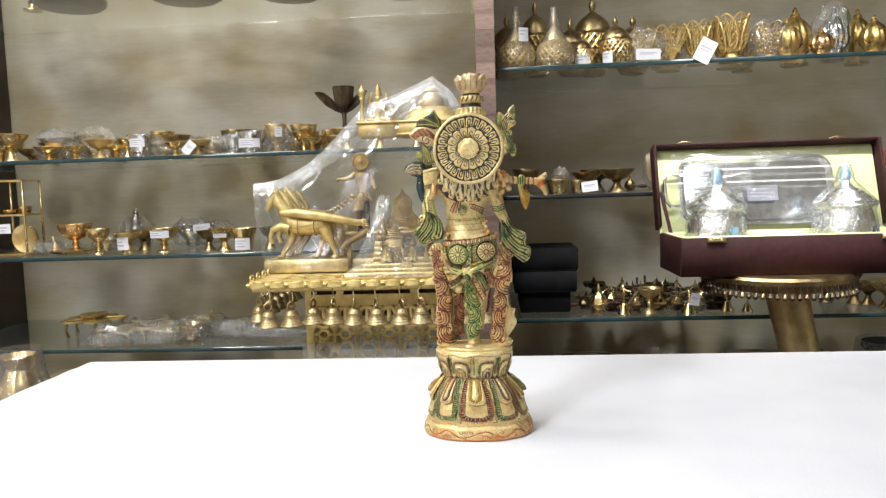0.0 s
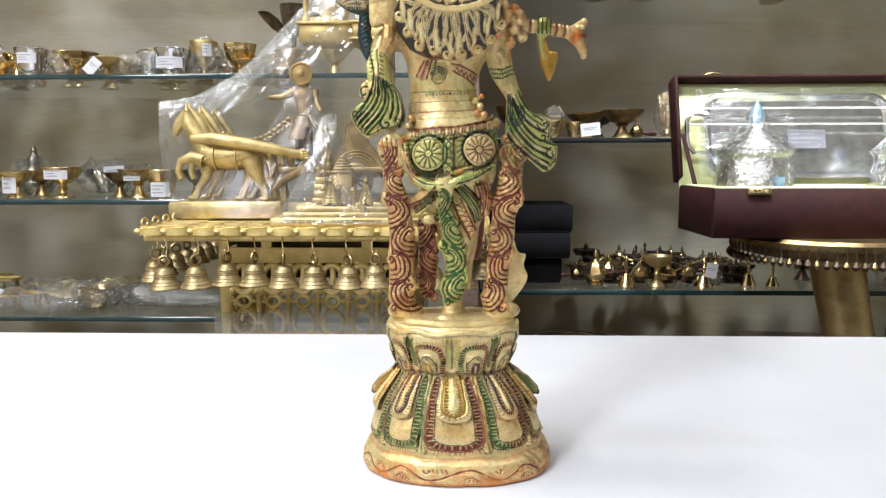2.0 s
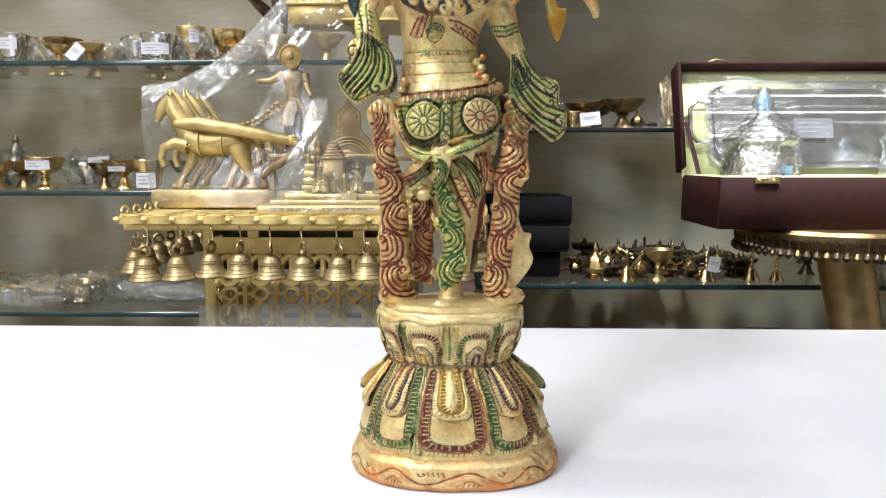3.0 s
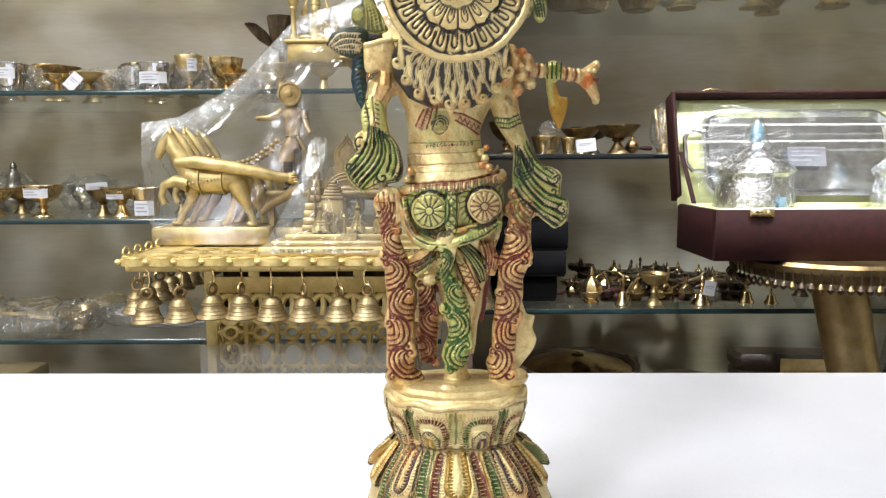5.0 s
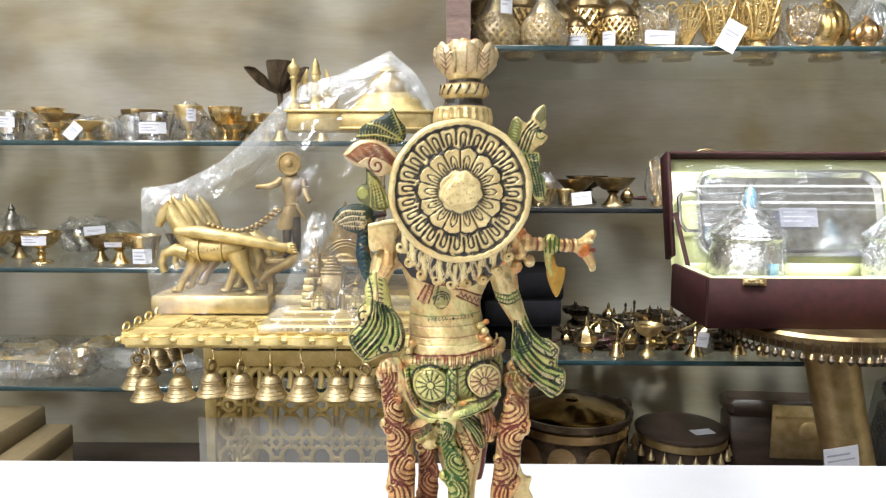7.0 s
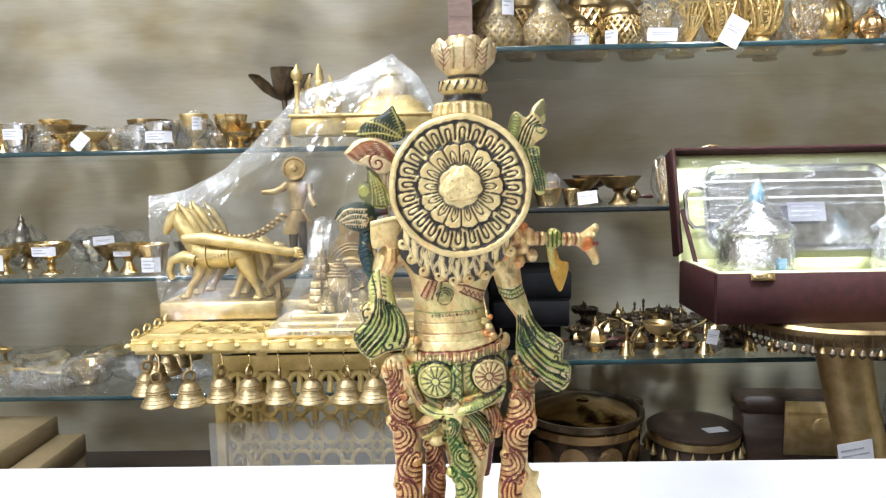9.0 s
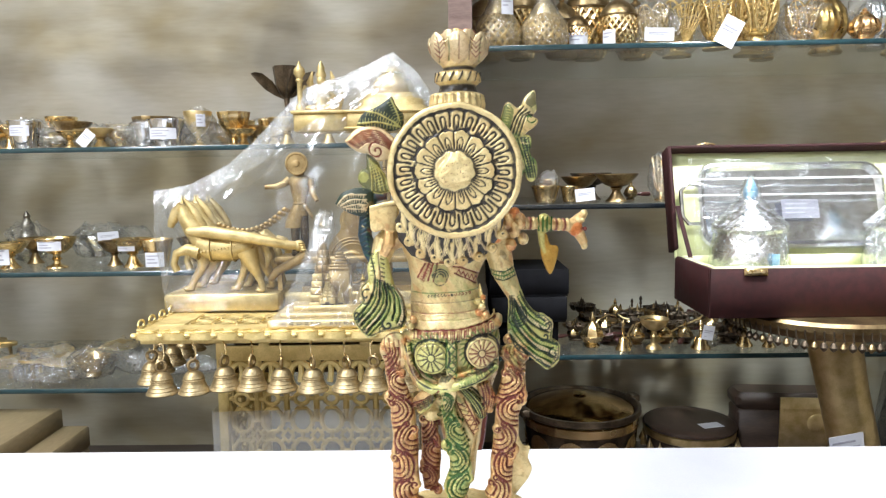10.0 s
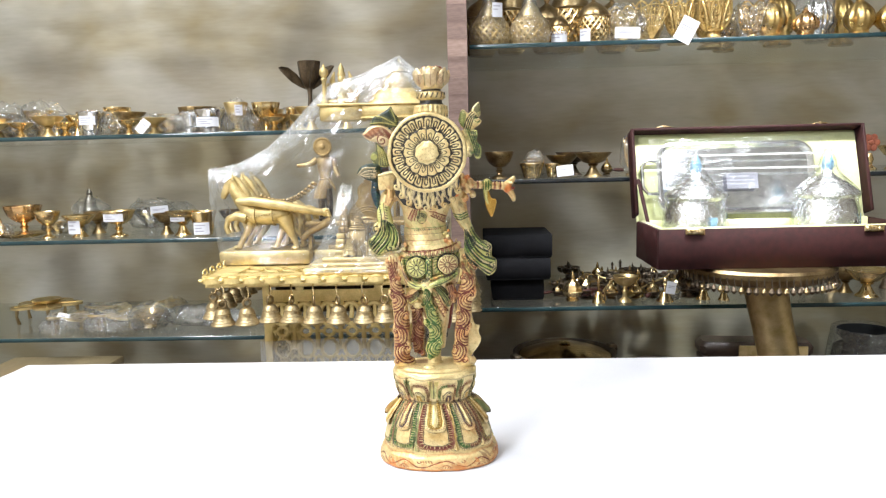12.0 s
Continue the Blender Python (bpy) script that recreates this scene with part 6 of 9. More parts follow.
def horse(s, x, y, z):
    """A walking horse with one foreleg raised, head towards minus x, cast into the statue."""
    def run(pts, radii, dy=0.0, n=10):
        s.tube([(x + a, y + dy, z + b) for a, b in pts], radii, 0, n)
    run([(0.036, 0.056), (0.026, 0.060), (0.004, 0.056), (-0.020, 0.058), (-0.032, 0.064), (-0.038, 0.064)], [0.010, 0.0168, 0.0160, 0.0165, 0.0150, 0.007], 0, 14)
    run([(-0.026, 0.064), (-0.040, 0.082), (-0.050, 0.100), (-0.053, 0.112)], [0.0150, 0.0125, 0.0100, 0.0072], 0, 12)
    run([(-0.051, 0.111), (-0.060, 0.102), (-0.067, 0.090), (-0.069, 0.084)], [0.0080, 0.0078, 0.0054, 0.0040], 0, 10)
    for e in (-1, 1):
        run([(-0.050, 0.114), (-0.051, 0.124)], [0.0030, 0.0006], e * 0.0048, 6)
    run([(-0.048, 0.117), (-0.038, 0.104), (-0.028, 0.086), (-0.022, 0.074)], [0.0030, 0.0055, 0.0060, 0.0030], 0, 8)
    run([(-0.030, 0.052), (-0.046, 0.056), (-0.060, 0.051), (-0.064, 0.038), (-0.060, 0.028)], [0.0100, 0.0074, 0.0052, 0.0044, 0.0048], -0.008)
    run([(-0.028, 0.050), (-0.034, 0.030), (-0.044, 0.016), (-0.050, 0.003)], [0.0100, 0.0066, 0.0046, 0.0050], 0.008)
    run([(0.030, 0.054), (0.036, 0.036), (0.042, 0.024), (0.046, 0.014), (0.048, 0.003)], [0.0140, 0.0096, 0.0064, 0.0046, 0.0052], -0.008)
    run([(0.026, 0.050), (0.024, 0.034), (0.019, 0.022), (0.011, 0.003)], [0.0120, 0.0078, 0.0050, 0.0050], 0.008)
    for a, dy in ((-0.053, 0.008), (0.045, -0.008), (0.008, 0.008)):
        s.ell((x + a, y + dy, z + 0.0035), (0.0070, 0.0054, 0.0040), 0, 8)
    run([(0.040, 0.064), (0.050, 0.060), (0.055, 0.044), (0.052, 0.030)], [0.004, 0.0056, 0.0050, 0.002], 0, 8)
    # harness: girth, breast band of beads and saddle cloth
    for a in (-0.016, 0.012):
        s.tube([(x + a, y + 0.0172 * math.sin(t), z + 0.0575 + 0.0178 * math.cos(t)) for t in (2 * math.pi * k / 16 for k in range(17))], 0.0014, 0, 5)
    for i in range(12):
        s.ell((x - 0.030 + i * 0.0042, y - 0.0155, z + 0.056 + 0.0006 * (i - 6)), (0.0019, 0.0018, 0.0019), 0, 6)


def chariot_statue():
    s = Shape()
    s.box((-0.370, 1.176, 0.849), (-0.224, 1.290, 0.871), 0, 0.003)
    s.box((-0.224, 1.196, 0.849), (-0.020, 1.290, 0.869), 0, 0.003)
    for y in (1.196, 1.225, 1.254):
        horse(s, -0.295 + (y - 1.196) * 0.2, y, 0.871)
    # yoke pole and reins
    s.tube([(-0.338, 1.184, 0.950), (-0.310, 1.178, 0.950), (-0.270, 1.177, 0.944), (-0.236, 1.180, 0.937), (-0.210, 1.184, 0.931), (-0.196, 1.190, 0.930)], [0.0050, 0.0076, 0.0076, 0.0068, 0.0058, 0.0048], 0, 10)
    s.ell((-0.199, 1.188, 0.930), (0.0075, 0.006, 0.0072), 0, 10)
    for k in range(4):
        s.ell((-0.195 + 0.001 * k, 1.181, 0.9345 - 0.003 * k), (0.0042, 0.0026, 0.0019), 0, 6)
    pale = len(s.f)
    for k in range(15):
        f = k / 14
        s.ell((-0.305 + 0.085 * f, 1.206, 0.957 + 0.018 * f - 0.016 * math.sin(math.pi * f)), (0.0040, 0.003, 0.0030), 0, 7)
        s.ell((-0.305 + 0.085 * f, 1.222, 0.953 + 0.020 * f - 0.016 * math.sin(math.pi * f)), (0.0040, 0.003, 0.0030), 0, 7)
    # standing charioteer in a flared coat, with a disc behind the head
    x, y = -0.2045, 1.225
    s.loft([(0.966, x, y, 0.0115, 0.009), (0.974, x, y, 0.0098, 0.0085), (0.982, x, y, 0.0082, 0.0075), (0.990, x + 0.0004, y, 0.0096, 0.008), (1.002, x + 0.001, y, 0.0128, 0.0095), (1.011, x + 0.001, y, 0.0150, 0.0095), (1.016, x + 0.001, y, 0.0120, 0.008), (1.019, x, y, 0.004, 0.004)], 0, 18)
    s.loft([(0.950, x - 0.009, y, 0.0120, 0.010), (0.958, x - 0.007, y, 0.0125, 0.010), (0.968, x - 0.004, y, 0.0115, 0.010), (0.981, x, y, 0.0086, 0.008)], 0, 16)
    s.tube([(x + 0.007, y - 0.004, 0.981), (x + 0.011, y - 0.005, 0.974), (x + 0.016, y - 0.004, 0.966), (x + 0.017, y - 0.003, 0.960)], [0.0024, 0.0026, 0.0022, 0.0008], 0, 8)
    s.tube([(x + 0.0085 * math.sin(a), y - 0.0080 * math.cos(a), 0.9815) for a in (math.pi * k / 8 for k in range(17))], 0.0014, 0, 6)
    for k in range(4):
        s.ell((x + 0.0005, y - 0.0088, 0.988 + 0.006 * k), (0.0012, 0.0012, 0.0012), 0, 6)
    legs = len(s.f)
    for dx in (-0.0068, 0.0056):
        s.tube([(x + dx * 0.7, y, 0.970), (x + dx, y - 0.001, 0.945), (x + dx, y, 0.928), (x + dx * 1.1, y, 0.914)], [0.0066, 0.0060, 0.0048, 0.0042], 0, 10)
        s.ell((x + dx * 1.1, y - 0.004, 0.9165), (0.0050, 0.0085, 0.0034), 0, 8)
    boots = len(s.f)
    s.ell((x, y, 1.024), (0.0080, 0.0080, 0.0105), 0, 12)
    s.rings([[(x + r * math.sin(a), y - 0.011 - h, 1.033 + r * math.cos(a)) for a in (2 * math.pi * k / 28 for k in range(28))] for r, h in ((0.0130, -0.003), (0.0150, 0.0), (0.0146, 0.0014), (0.0126, 0.0016), (0.0116, 0.0004), (0.0060, 0.0008), (0.0042, 0.0012), (0.0036, 0.0036), (0.0006, 0.0044))], 0)
    s.tube([(x - 0.012, y, 1.013), (x - 0.019, y - 0.002, 1.0075), (x - 0.028, y - 0.004, 1.004), (x - 0.043, y - 0.006, 1.0035)], [0.0058, 0.0050, 0.0040, 0.0030], 0, 9)
    s.tube([(x + 0.015, y, 1.013), (x + 0.0172, y - 0.002, 1.002), (x + 0.019, y - 0.005, 0.994), (x + 0.0245, y - 0.009, 0.985)], [0.0056, 0.0048, 0.0042, 0.0032], 0, 9)
    for sx, zz in ((-0.018, 1.0085), (0.0172, 1.0035)):
        s.ell((x + sx, y - 0.002, zz), (0.0056, 0.0054, 0.0030), 0, 8)
    # car: floor, shaft, wheel, and a carved back rising to a bulb with a finial
    s.box((-0.235, 1.200, 0.906), (-0.035, 1.278, 0.914), 0, 0.002)
    s.box((-0.232, 1.204, 0.871), (-0.226, 1.210, 0.908)).box((-0.045, 1.204, 0.869), (-0.039, 1.210, 0.908))
    s.tube([(-0.240, 1.197, 0.886), (-0.230, 1.197, 0.897), (-0.212, 1.196, 0.906), (-0.190, 1.194, 0.919)], [0.0042, 0.0056, 0.0060, 0.0070], 0, 10)
    half = [(0.0345, 0.900), (0.0345, 0.914), (0.031, 0.927), (0.025, 0.936), (0.0190, 0.942), (0.0160, 0.947), (0.0155, 0.952), (0.0168, 0.958), (0.0155, 0.966), (0.0105, 0.972), (0.0060, 0.9745), (0.0045, 0.978), (0.0020, 0.980), (0.0006, 0.985)]
    cx = -0.138
    outline = [(-a, b) for a, b in half] + [(a, b) for a, b in half[::-1]]
    s.rings([[(cx + a * f, yy, 0.93 + (b - 0.93) * f) for a, b in outline] for f, yy in ((0.97, 1.242), (1.0, 1.240), (1.0, 1.237), (0.97, 1.235))], 0)
    for f, dz in ((0.93, 0), (0.62, 0.004)):
        s.tube([(cx + a * f, 1.2345, 0.952 + (b - 0.952) * f + dz) for a, b in outline[6:-6]], 0.0011, 0, 5)
    for r in (0.0225, 0.0265, 0.0305):
        s.tube([(cx + r * math.cos(a), 1.2345, 0.905 + r * math.sin(a)) for a in (math.pi * k / 18 for k in range(19))], 0.0012, 0, 5)
    yy, r = 1.222, 0.0205
    s.tube(ring_pts((cx, yy, 0.8965), r, 28), 0.0032, 0, 8)
    s.tube(ring_pts((cx, yy, 0.8965), r * 0.74, 24), 0.0014, 0, 6)
    s.ell((cx, yy, 0.8965), (0.006, 0.006, 0.006), 0, 10)
    for k in range(8):
        a = math.pi * k / 4
        s.tube([(cx, yy, 0.8965), (cx + r * math.cos(a), yy, 0.8965 + r * math.sin(a))], 0.0017, 0, 6)
    # posts and tiered canopy with a finial
    for px in (-0.096, -0.042):
        for py in (1.258, 1.312):
            s.tube([(px, py, 0.870), (px, py, 1.082)], 0.0028, 0, 8)
            for k in range(6):
                s.ell((px, py, 0.95 + k * 0.025), (0.0040, 0.0040, 0.0034), 0, 8)
    s.box((-0.20, 1.20, 0.869), (-0.03, 1.325, 0.876))
    canopy = len(s.f)
    cx, cy = -0.083, 1.268
    # square slab, stepped roof and small dome
    s.box((cx - 0.056, cy - 0.050, 1.076), (cx + 0.056, cy + 0.050, 1.097), 0, 0.002)
    for z in (1.0755, 1.0965):
        s.box((cx - 0.059, cy - 0.053, z), (cx + 0.059, cy + 0.053, z + 0.003), 0, 0.001)
    s.loft([(1.098, cx, cy, 0.052, 0.047), (1.105, cx, cy, 0.049, 0.044), (1.107, cx, cy, 0.046, 0.041), (1.114, cx, cy, 0.044, 0.039), (1.116, cx, cy, 0.040, 0.036), (1.122, cx, cy, 0.037, 0.033), (1.124, cx, cy, 0.031, 0.029)], 0, 32, 0.5)
    s.lathe([(0.028, 1.122), (0.0285, 1.130), (0.0275, 1.136), (0.024, 1.142), (0.018, 1.147), (0.014, 1.150), (0.016, 1.152), (0.014, 1.155), (0.008, 1.159), (0.005, 1.162), (0.0066, 1.165), (0.0035, 1.168), (0.0008, 1.174)], 0, 28, (cx, cy, 0), 1, 1, 14, 0.02)
    # ledge in front of the canopy with a finial post and a small winged group
    gx, gy = -0.176, 1.252
    s.box((gx - 0.034, gy - 0.022, 1.074), (gx + 0.038, gy + 0.030, 1.098), 0, 0.002)
    s.box((gx - 0.037, gy - 0.025, 1.097), (gx + 0.040, gy + 0.032, 1.101), 0, 0.001)
    s.lathe([(0.006, 1.100), (0.007, 1.106), (0.0035, 1.112), (0.0035, 1.138), (0.0055, 1.141), (0.004, 1.144), (0.0078, 1.150), (0.0070, 1.156), (0.003, 1.160), (0.0006, 1.166)], 0, 14, (gx - 0.027, gy - 0.008, 0))
    s.loft([(1.100, gx, gy, 0.016, 0.011), (1.108, gx, gy, 0.015, 0.011), (1.114, gx, gy, 0.009, 0.008), (1.126, gx, gy, 0.0115, 0.008), (1.133, gx, gy, 0.009, 0.007), (1.136, gx, gy, 0.004, 0.004)], 0, 16)
    s.ell((gx, gy - 0.001, 1.1415), (0.0062, 0.0062, 0.0075), 0, 12)
    s.lathe([(0.0064, 1.146), (0.0070, 1.149), (0.0045, 1.155), (0.0052, 1.158), (0.0008, 1.167)], 0, 12, (gx, gy, 0))
    for e in (-1, 1):
        s.tube([(gx + e * 0.009, gy, 1.128), (gx + e * 0.017, gy - 0.004, 1.120), (gx + e * 0.010, gy - 0.010, 1.116)], [0.0036, 0.0030, 0.0026], 0, 8)
        s.tube([(gx + e * 0.010, gy + 0.004, 1.120), (gx + e * 0.016, gy + 0.004, 1.140), (gx + e * 0.012, gy + 0.004, 1.154)], [0.0034, 0.0046, 0.0012], 0, 8, 0.6)
        s.tube([(gx + e * 0.020, gy + 0.006, 1.100), (gx + e * 0.026, gy + 0.006, 1.122), (gx + e * 0.022, gy + 0.006, 1.136)], [0.0030, 0.0036, 0.0026], 0, 8)
        s.ell((gx + e * 0.013, gy - 0.010, 1.105), (0.009, 0.006, 0.0045), 0, 8)
    s.m = [0] * pale + [1] * (legs - pale) + [2] * (boots - legs) + [1] * (canopy - boots) + [0] * (len(s.f) - canopy)
    return s


solid("chariot_statue", chariot_statue(), [CHARIOT_BRASS, CHARIOT_BROWN, BRASS_DARK], "golden brass chariot statue with horses under clear film", "statue", angle=45)


def temple_model():
    t = thing("temple_model", "small golden temple model on an inscribed plinth", "model", pose(0, 0, 0))
    part("plinth", Shape().box((-0.212, 1.070, 0.8485), (-0.030, 1.168, 0.859), 0, 0.002).box((-0.200, 1.082, 0.859), (-0.034, 1.160, 0.864), 0, 0.001), CHARIOT_BRASS, t)
    s = Shape()
    rnd = random.Random(5)
    x = -0.196
    while x < -0.045:
        w = 0.003 + 0.005 * rnd.random()
        if rnd.random() > 0.15:
            s.box((x, 1.0694, 0.8562), (x + w, 1.0702, 0.8568))
            for q in (0.2, 0.75):
                s.box((x + w * q, 1.0694, 0.8535 - 0.001 * rnd.random()), (x + w * q + 0.0006, 1.0702, 0.8562))
            if w > 0.005:
                s.box((x + w * 0.2, 1.0694, 0.8540), (x + w * 0.75, 1.0702, 0.8546))
        x += w + 0.0018
    part("inscription", s, BRASS_DARK, t, "worn dark inscription too faint to read")

    def tower(cx, cy, z0, w, h, name="tower"):
        s = Shape()
        for k in range(6):
            a, b = w * (1 - 0.14 * k), h * 0.42 + h * 0.58 * k / 6
            s.box((cx - a / 2, cy - a / 2, z0 + (0 if k == 0 else b - h * 0.58 / 6)), (cx + a / 2, cy + a / 2, z0 + b), 0, 0.0008)
            for e in (-1, 0, 1):
                s.tube([(cx + e * a * 0.36, cy - a / 2 - 0.0006, z0 + max(0, b - h * 0.09)), (cx + e * a * 0.36, cy - a / 2 - 0.0006, z0 + b)], 0.0011, 0, 5)
        s.lathe([(w * 0.16, h), (w * 0.20, h * 1.03), (w * 0.08, h * 1.07), (w * 0.10, h * 1.10), (0.0005, h * 1.18)], 0, 12, (cx, cy, z0))
        tw = part(name, s, CHARIOT_BROWN if name == "spire" else CHARIOT_BRASS, t)
        d = Shape()
        for e in (-0.27, 0.27):
            d.box((cx + e * w - 0.0022, cy - w / 2 - 0.0012, z0 + 0.002), (cx + e * w + 0.0022, cy - w / 2 + 0.0006, z0 + h * 0.22))
        d.box((cx - 0.0025, cy - w / 2 - 0.0012, z0 + 0.002), (cx + 0.0025, cy - w / 2 + 0.0006, z0 + h * 0.28))
        part("doorway", d, BRASS_DARK, tw)
    tower(-0.149, 1.108, 0.864, 0.0185, 0.035)
    tower(-0.135, 1.111, 0.864, 0.0085, 0.026)
    tower(-0.109, 1.109, 0.864, 0.0145, 0.034)
    tower(-0.088, 1.112, 0.864, 0.010, 0.024)
    tower(-0.160, 1.140, 0.864, 0.021, 0.092, "spire")
    hall = Shape().box((-0.1505, 1.121, 0.864), (-0.1265, 1.143, 0.908), 0, 0.0008)
    for k in range(6):
        q = 0.0125 - 0.0018 * k
        hall.box((-0.1385 - q, 1.132 - q, 0.9075 + 0.0034 * k), (-0.1385 + q, 1.132 + q, 0.9105 + 0.0034 * k), 0, 0.0006)
    part("hall", hall, CHARIOT_BROWN, t, "brown hall with a stepped roof")
    steps = Shape()
    for k in range(5):
        steps.box((-0.173 + 0.0008 * k, 1.112 + 0.002 * k, 0.864 + 0.008 * k), (-0.158, 1.130, 0.8708 + 0.008 * k), 0, 0.0006)
    part("tiered_base", steps, CHARIOT_BRASS, t)
    part("column", Shape().lathe([(0.0040, 0.864), (0.0040, 0.868), (0.0018, 0.870), (0.0016, 0.886), (0.0030, 0.888), (0.0008, 0.892)], 0, 12, (-0.1235, 1.108, 0)), CHARIOT_BRASS, t)
    part("terrace", Shape().box((-0.188, 1.096, 0.864), (-0.040, 1.104, 0.870), 0, 0.001), CHARIOT_BRASS, t)
    s = Shape()
    for k in range(5):
        s.box((-0.126, 1.086 + 0.002 * k, 0.864), (-0.108, 1.097, 0.8655 + 0.0015 * k))
    part("stairs", s, CHARIOT_BRASS, t)
    return t


temple_model()


def tent(ridge, base, y_front, y_ridge, y_back, z_base, nu, nv, fold, lean, seed, sag=0.35, reach=0.72, taut=True):
    """A film drawn over things, from the front hem over a ridge line and part of the way down behind; folds run along the pull."""
    def at(line, u):
        f = u * (len(line) - 1)
        i = min(int(f), len(line) - 2)
        return Vector(line[i]).lerp(Vector(line[i + 1]), f - i)
    ca, sa = math.cos(radians(lean)), math.sin(radians(lean))

    def fn(u, v):
        v *= reach
        top, bx = at(ridge, u), at(base, u)
        w = abs(2 * v - 1)
        yy = y_ridge + (y_front - y_ridge) * w if v < 0.5 else y_ridge + (y_back - y_ridge) * w
        x = top[0] + (bx[0] - top[0]) * w ** (1 + sag)
        z = top[1] + (z_base - top[1]) * w ** (1.0 + 0.25 * sag)
        across, along = -x * sa + z * ca, x * ca + z * sa
        q = Vector((across * 52, along * 6, seed))
        calm = 0.9 if not taut else min(1.0, max(0.10, (z - 0.99) / 0.10)) if x > -0.31 else 0.14
        d = fold * (1 - abs(noise.noise(q)) * 2.4) + 0.25 * fold * noise.noise(Vector((across * 110, along * 14, seed + 5)))
        d *= calm * min(1, 5 * w * (1 - 0.55 * w)) * (0.35 if w > 0.93 else 1)
        d += 0.0007 * noise.noise(Vector((x * 150, z * 130, seed + 9))) * max(0.0, 1 - abs(x + 0.35) * 16)
        return (x + 0.25 * d * (0 if w < 0.1 else 1), yy - d, z + 0.15 * d)
    return Shape().grid(fn, nu, nv)


big = tent([(-0.404, 1.001), (-0.385, 1.003), (-0.356, 1.008), (-0.330, 1.019), (-0.303, 1.034), (-0.285, 1.047), (-0.270, 1.061), (-0.255, 1.077), (-0.240, 1.095), (-0.228, 1.104), (-0.212, 1.119), (-0.196, 1.132), (-0.175, 1.141), (-0.142, 1.148), (-0.113, 1.156), (-0.080, 1.176), (-0.048, 1.149), (-0.030, 1.126), (-0.012, 1.08)],
           [(-0.361 + 0.0183 * k, 0) for k in range(19)], 1.168, 1.250, 1.330, 0.851, 150, 90, 0.0036, 52, 1.7, 0.55)
# gathered layers along the ridge, pulled into small creases
RIDGE = [(-0.404, 1.001), (-0.356, 1.008), (-0.303, 1.034), (-0.270, 1.061), (-0.240, 1.090), (-0.212, 1.119), (-0.196, 1.132), (-0.142, 1.148), (-0.080, 1.176), (-0.048, 1.149), (-0.012, 1.08)]


def gathered(layer, width):
    def fn(u, v):
        f = u * (len(RIDGE) - 1)
        i = min(int(f), len(RIDGE) - 2)
        a, b = Vector(RIDGE[i]), Vector(RIDGE[i + 1])
        p, d = a.lerp(b, f - i), (b - a).normalized()
        down = Vector((d.y, -d.x))
        w = width * (0.6 + 0.8 * abs(noise.noise(Vector((u * 7, layer * 3.1, 0.5)))))
        c = 0.0030 * noise.noise(Vector((u * 34 + v * 3, v * 2.2, layer * 5.7))) + 0.0012 * noise.noise(Vector((u * 120, v * 5, layer)))
        q = p + down * (w * v)
        return (q.x, 1.247 - 0.40 * w * v - 0.0022 * layer + c, q.y - 0.0006 * layer + 0.6 * c)
    return Shape().grid(fn, 130, 8)


film = thing("plastic_film", "clear shiny cellophane film gathered over the brass chariot", "packaging")
for k, width in enumerate((0.020, 0.028)):
    part("gathered_edge", gathered(k, width), FILM_EDGE, film, "creased edge of the film", angle=80, recalc=False)
# gathered left end closes the film
end = Shape().grid(lambda u, v: (-0.404 + 0.043 * (abs(2 * v - 1) ** 1.55) + 0.012 * u * math.sin(math.pi * v), 1.250 + (2 * v - 1) * 0.082 * (1 - 0.15 * u), 1.0 - (1.0 - 0.853) * abs(2 * v - 1) ** 1.14 - 0.02 * u), 12, 48)
end.v = [(x + 0.006 * noise.noise(Vector((x * 60, y * 60, z * 70))), y + 0.005 * noise.noise(Vector((x * 70, y * 50, z * 60 + 7))), z) for x, y, z in end.v]
# loose and creased along the pull to the ridge, taut over the horses
big.m = [0 if sum(big.v[i][2] for i in f) / 4 > 0.942 + 0.50 * (sum(big.v[i][0] for i in f) / 4 + 0.40) else 1 for f in big.f]
part("sheet", big, [FILM, FILM_TAUT], film, "", angle=80, recalc=False)
part("folded_end", end, FILM_EDGE, film, "", angle=80, recalc=False)
small = tent([(-0.163, 0.974), (-0.1613, 0.9755), (-0.153, 0.9735), (-0.1454, 0.9715), (-0.1427, 0.947), (-0.1313, 0.931), (-0.1144, 0.917), (-0.0952, 0.906), (-0.0847, 0.890), (-0.06, 0.878), (-0.034, 0.868)],
             [(-0.206, 0), (-0.199, 0), (-0.182, 0), (-0.162, 0), (-0.146, 0), (-0.132, 0), (-0.114, 0), (-0.095, 0), (-0.078, 0), (-0.055, 0), (-0.026, 0)], 1.0665, 1.135, 1.172, 0.852, 80, 60, 0.0026, 62, 4.4, 0.9, taut=False)
bag_film = thing("plastic_film", "clear cellophane film gathered to a point over the temple model", "packaging")
part("sheet", small, THIN_BAG, bag_film, "", angle=80, recalc=False)
fold = tent([(-0.1645, 0.9745), (-0.159, 0.9752), (-0.154, 0.9742)], [(-0.2085, 0), (-0.199, 0), (-0.189, 0)], 1.0655, 1.134, 1.172, 0.852, 14, 60, 0.0030, 62, 8.1, 0.9, 0.5, False)
part("doubled_edge", fold, THIN_BAG, bag_film, "creased doubled edge of the film", angle=80, recalc=False)
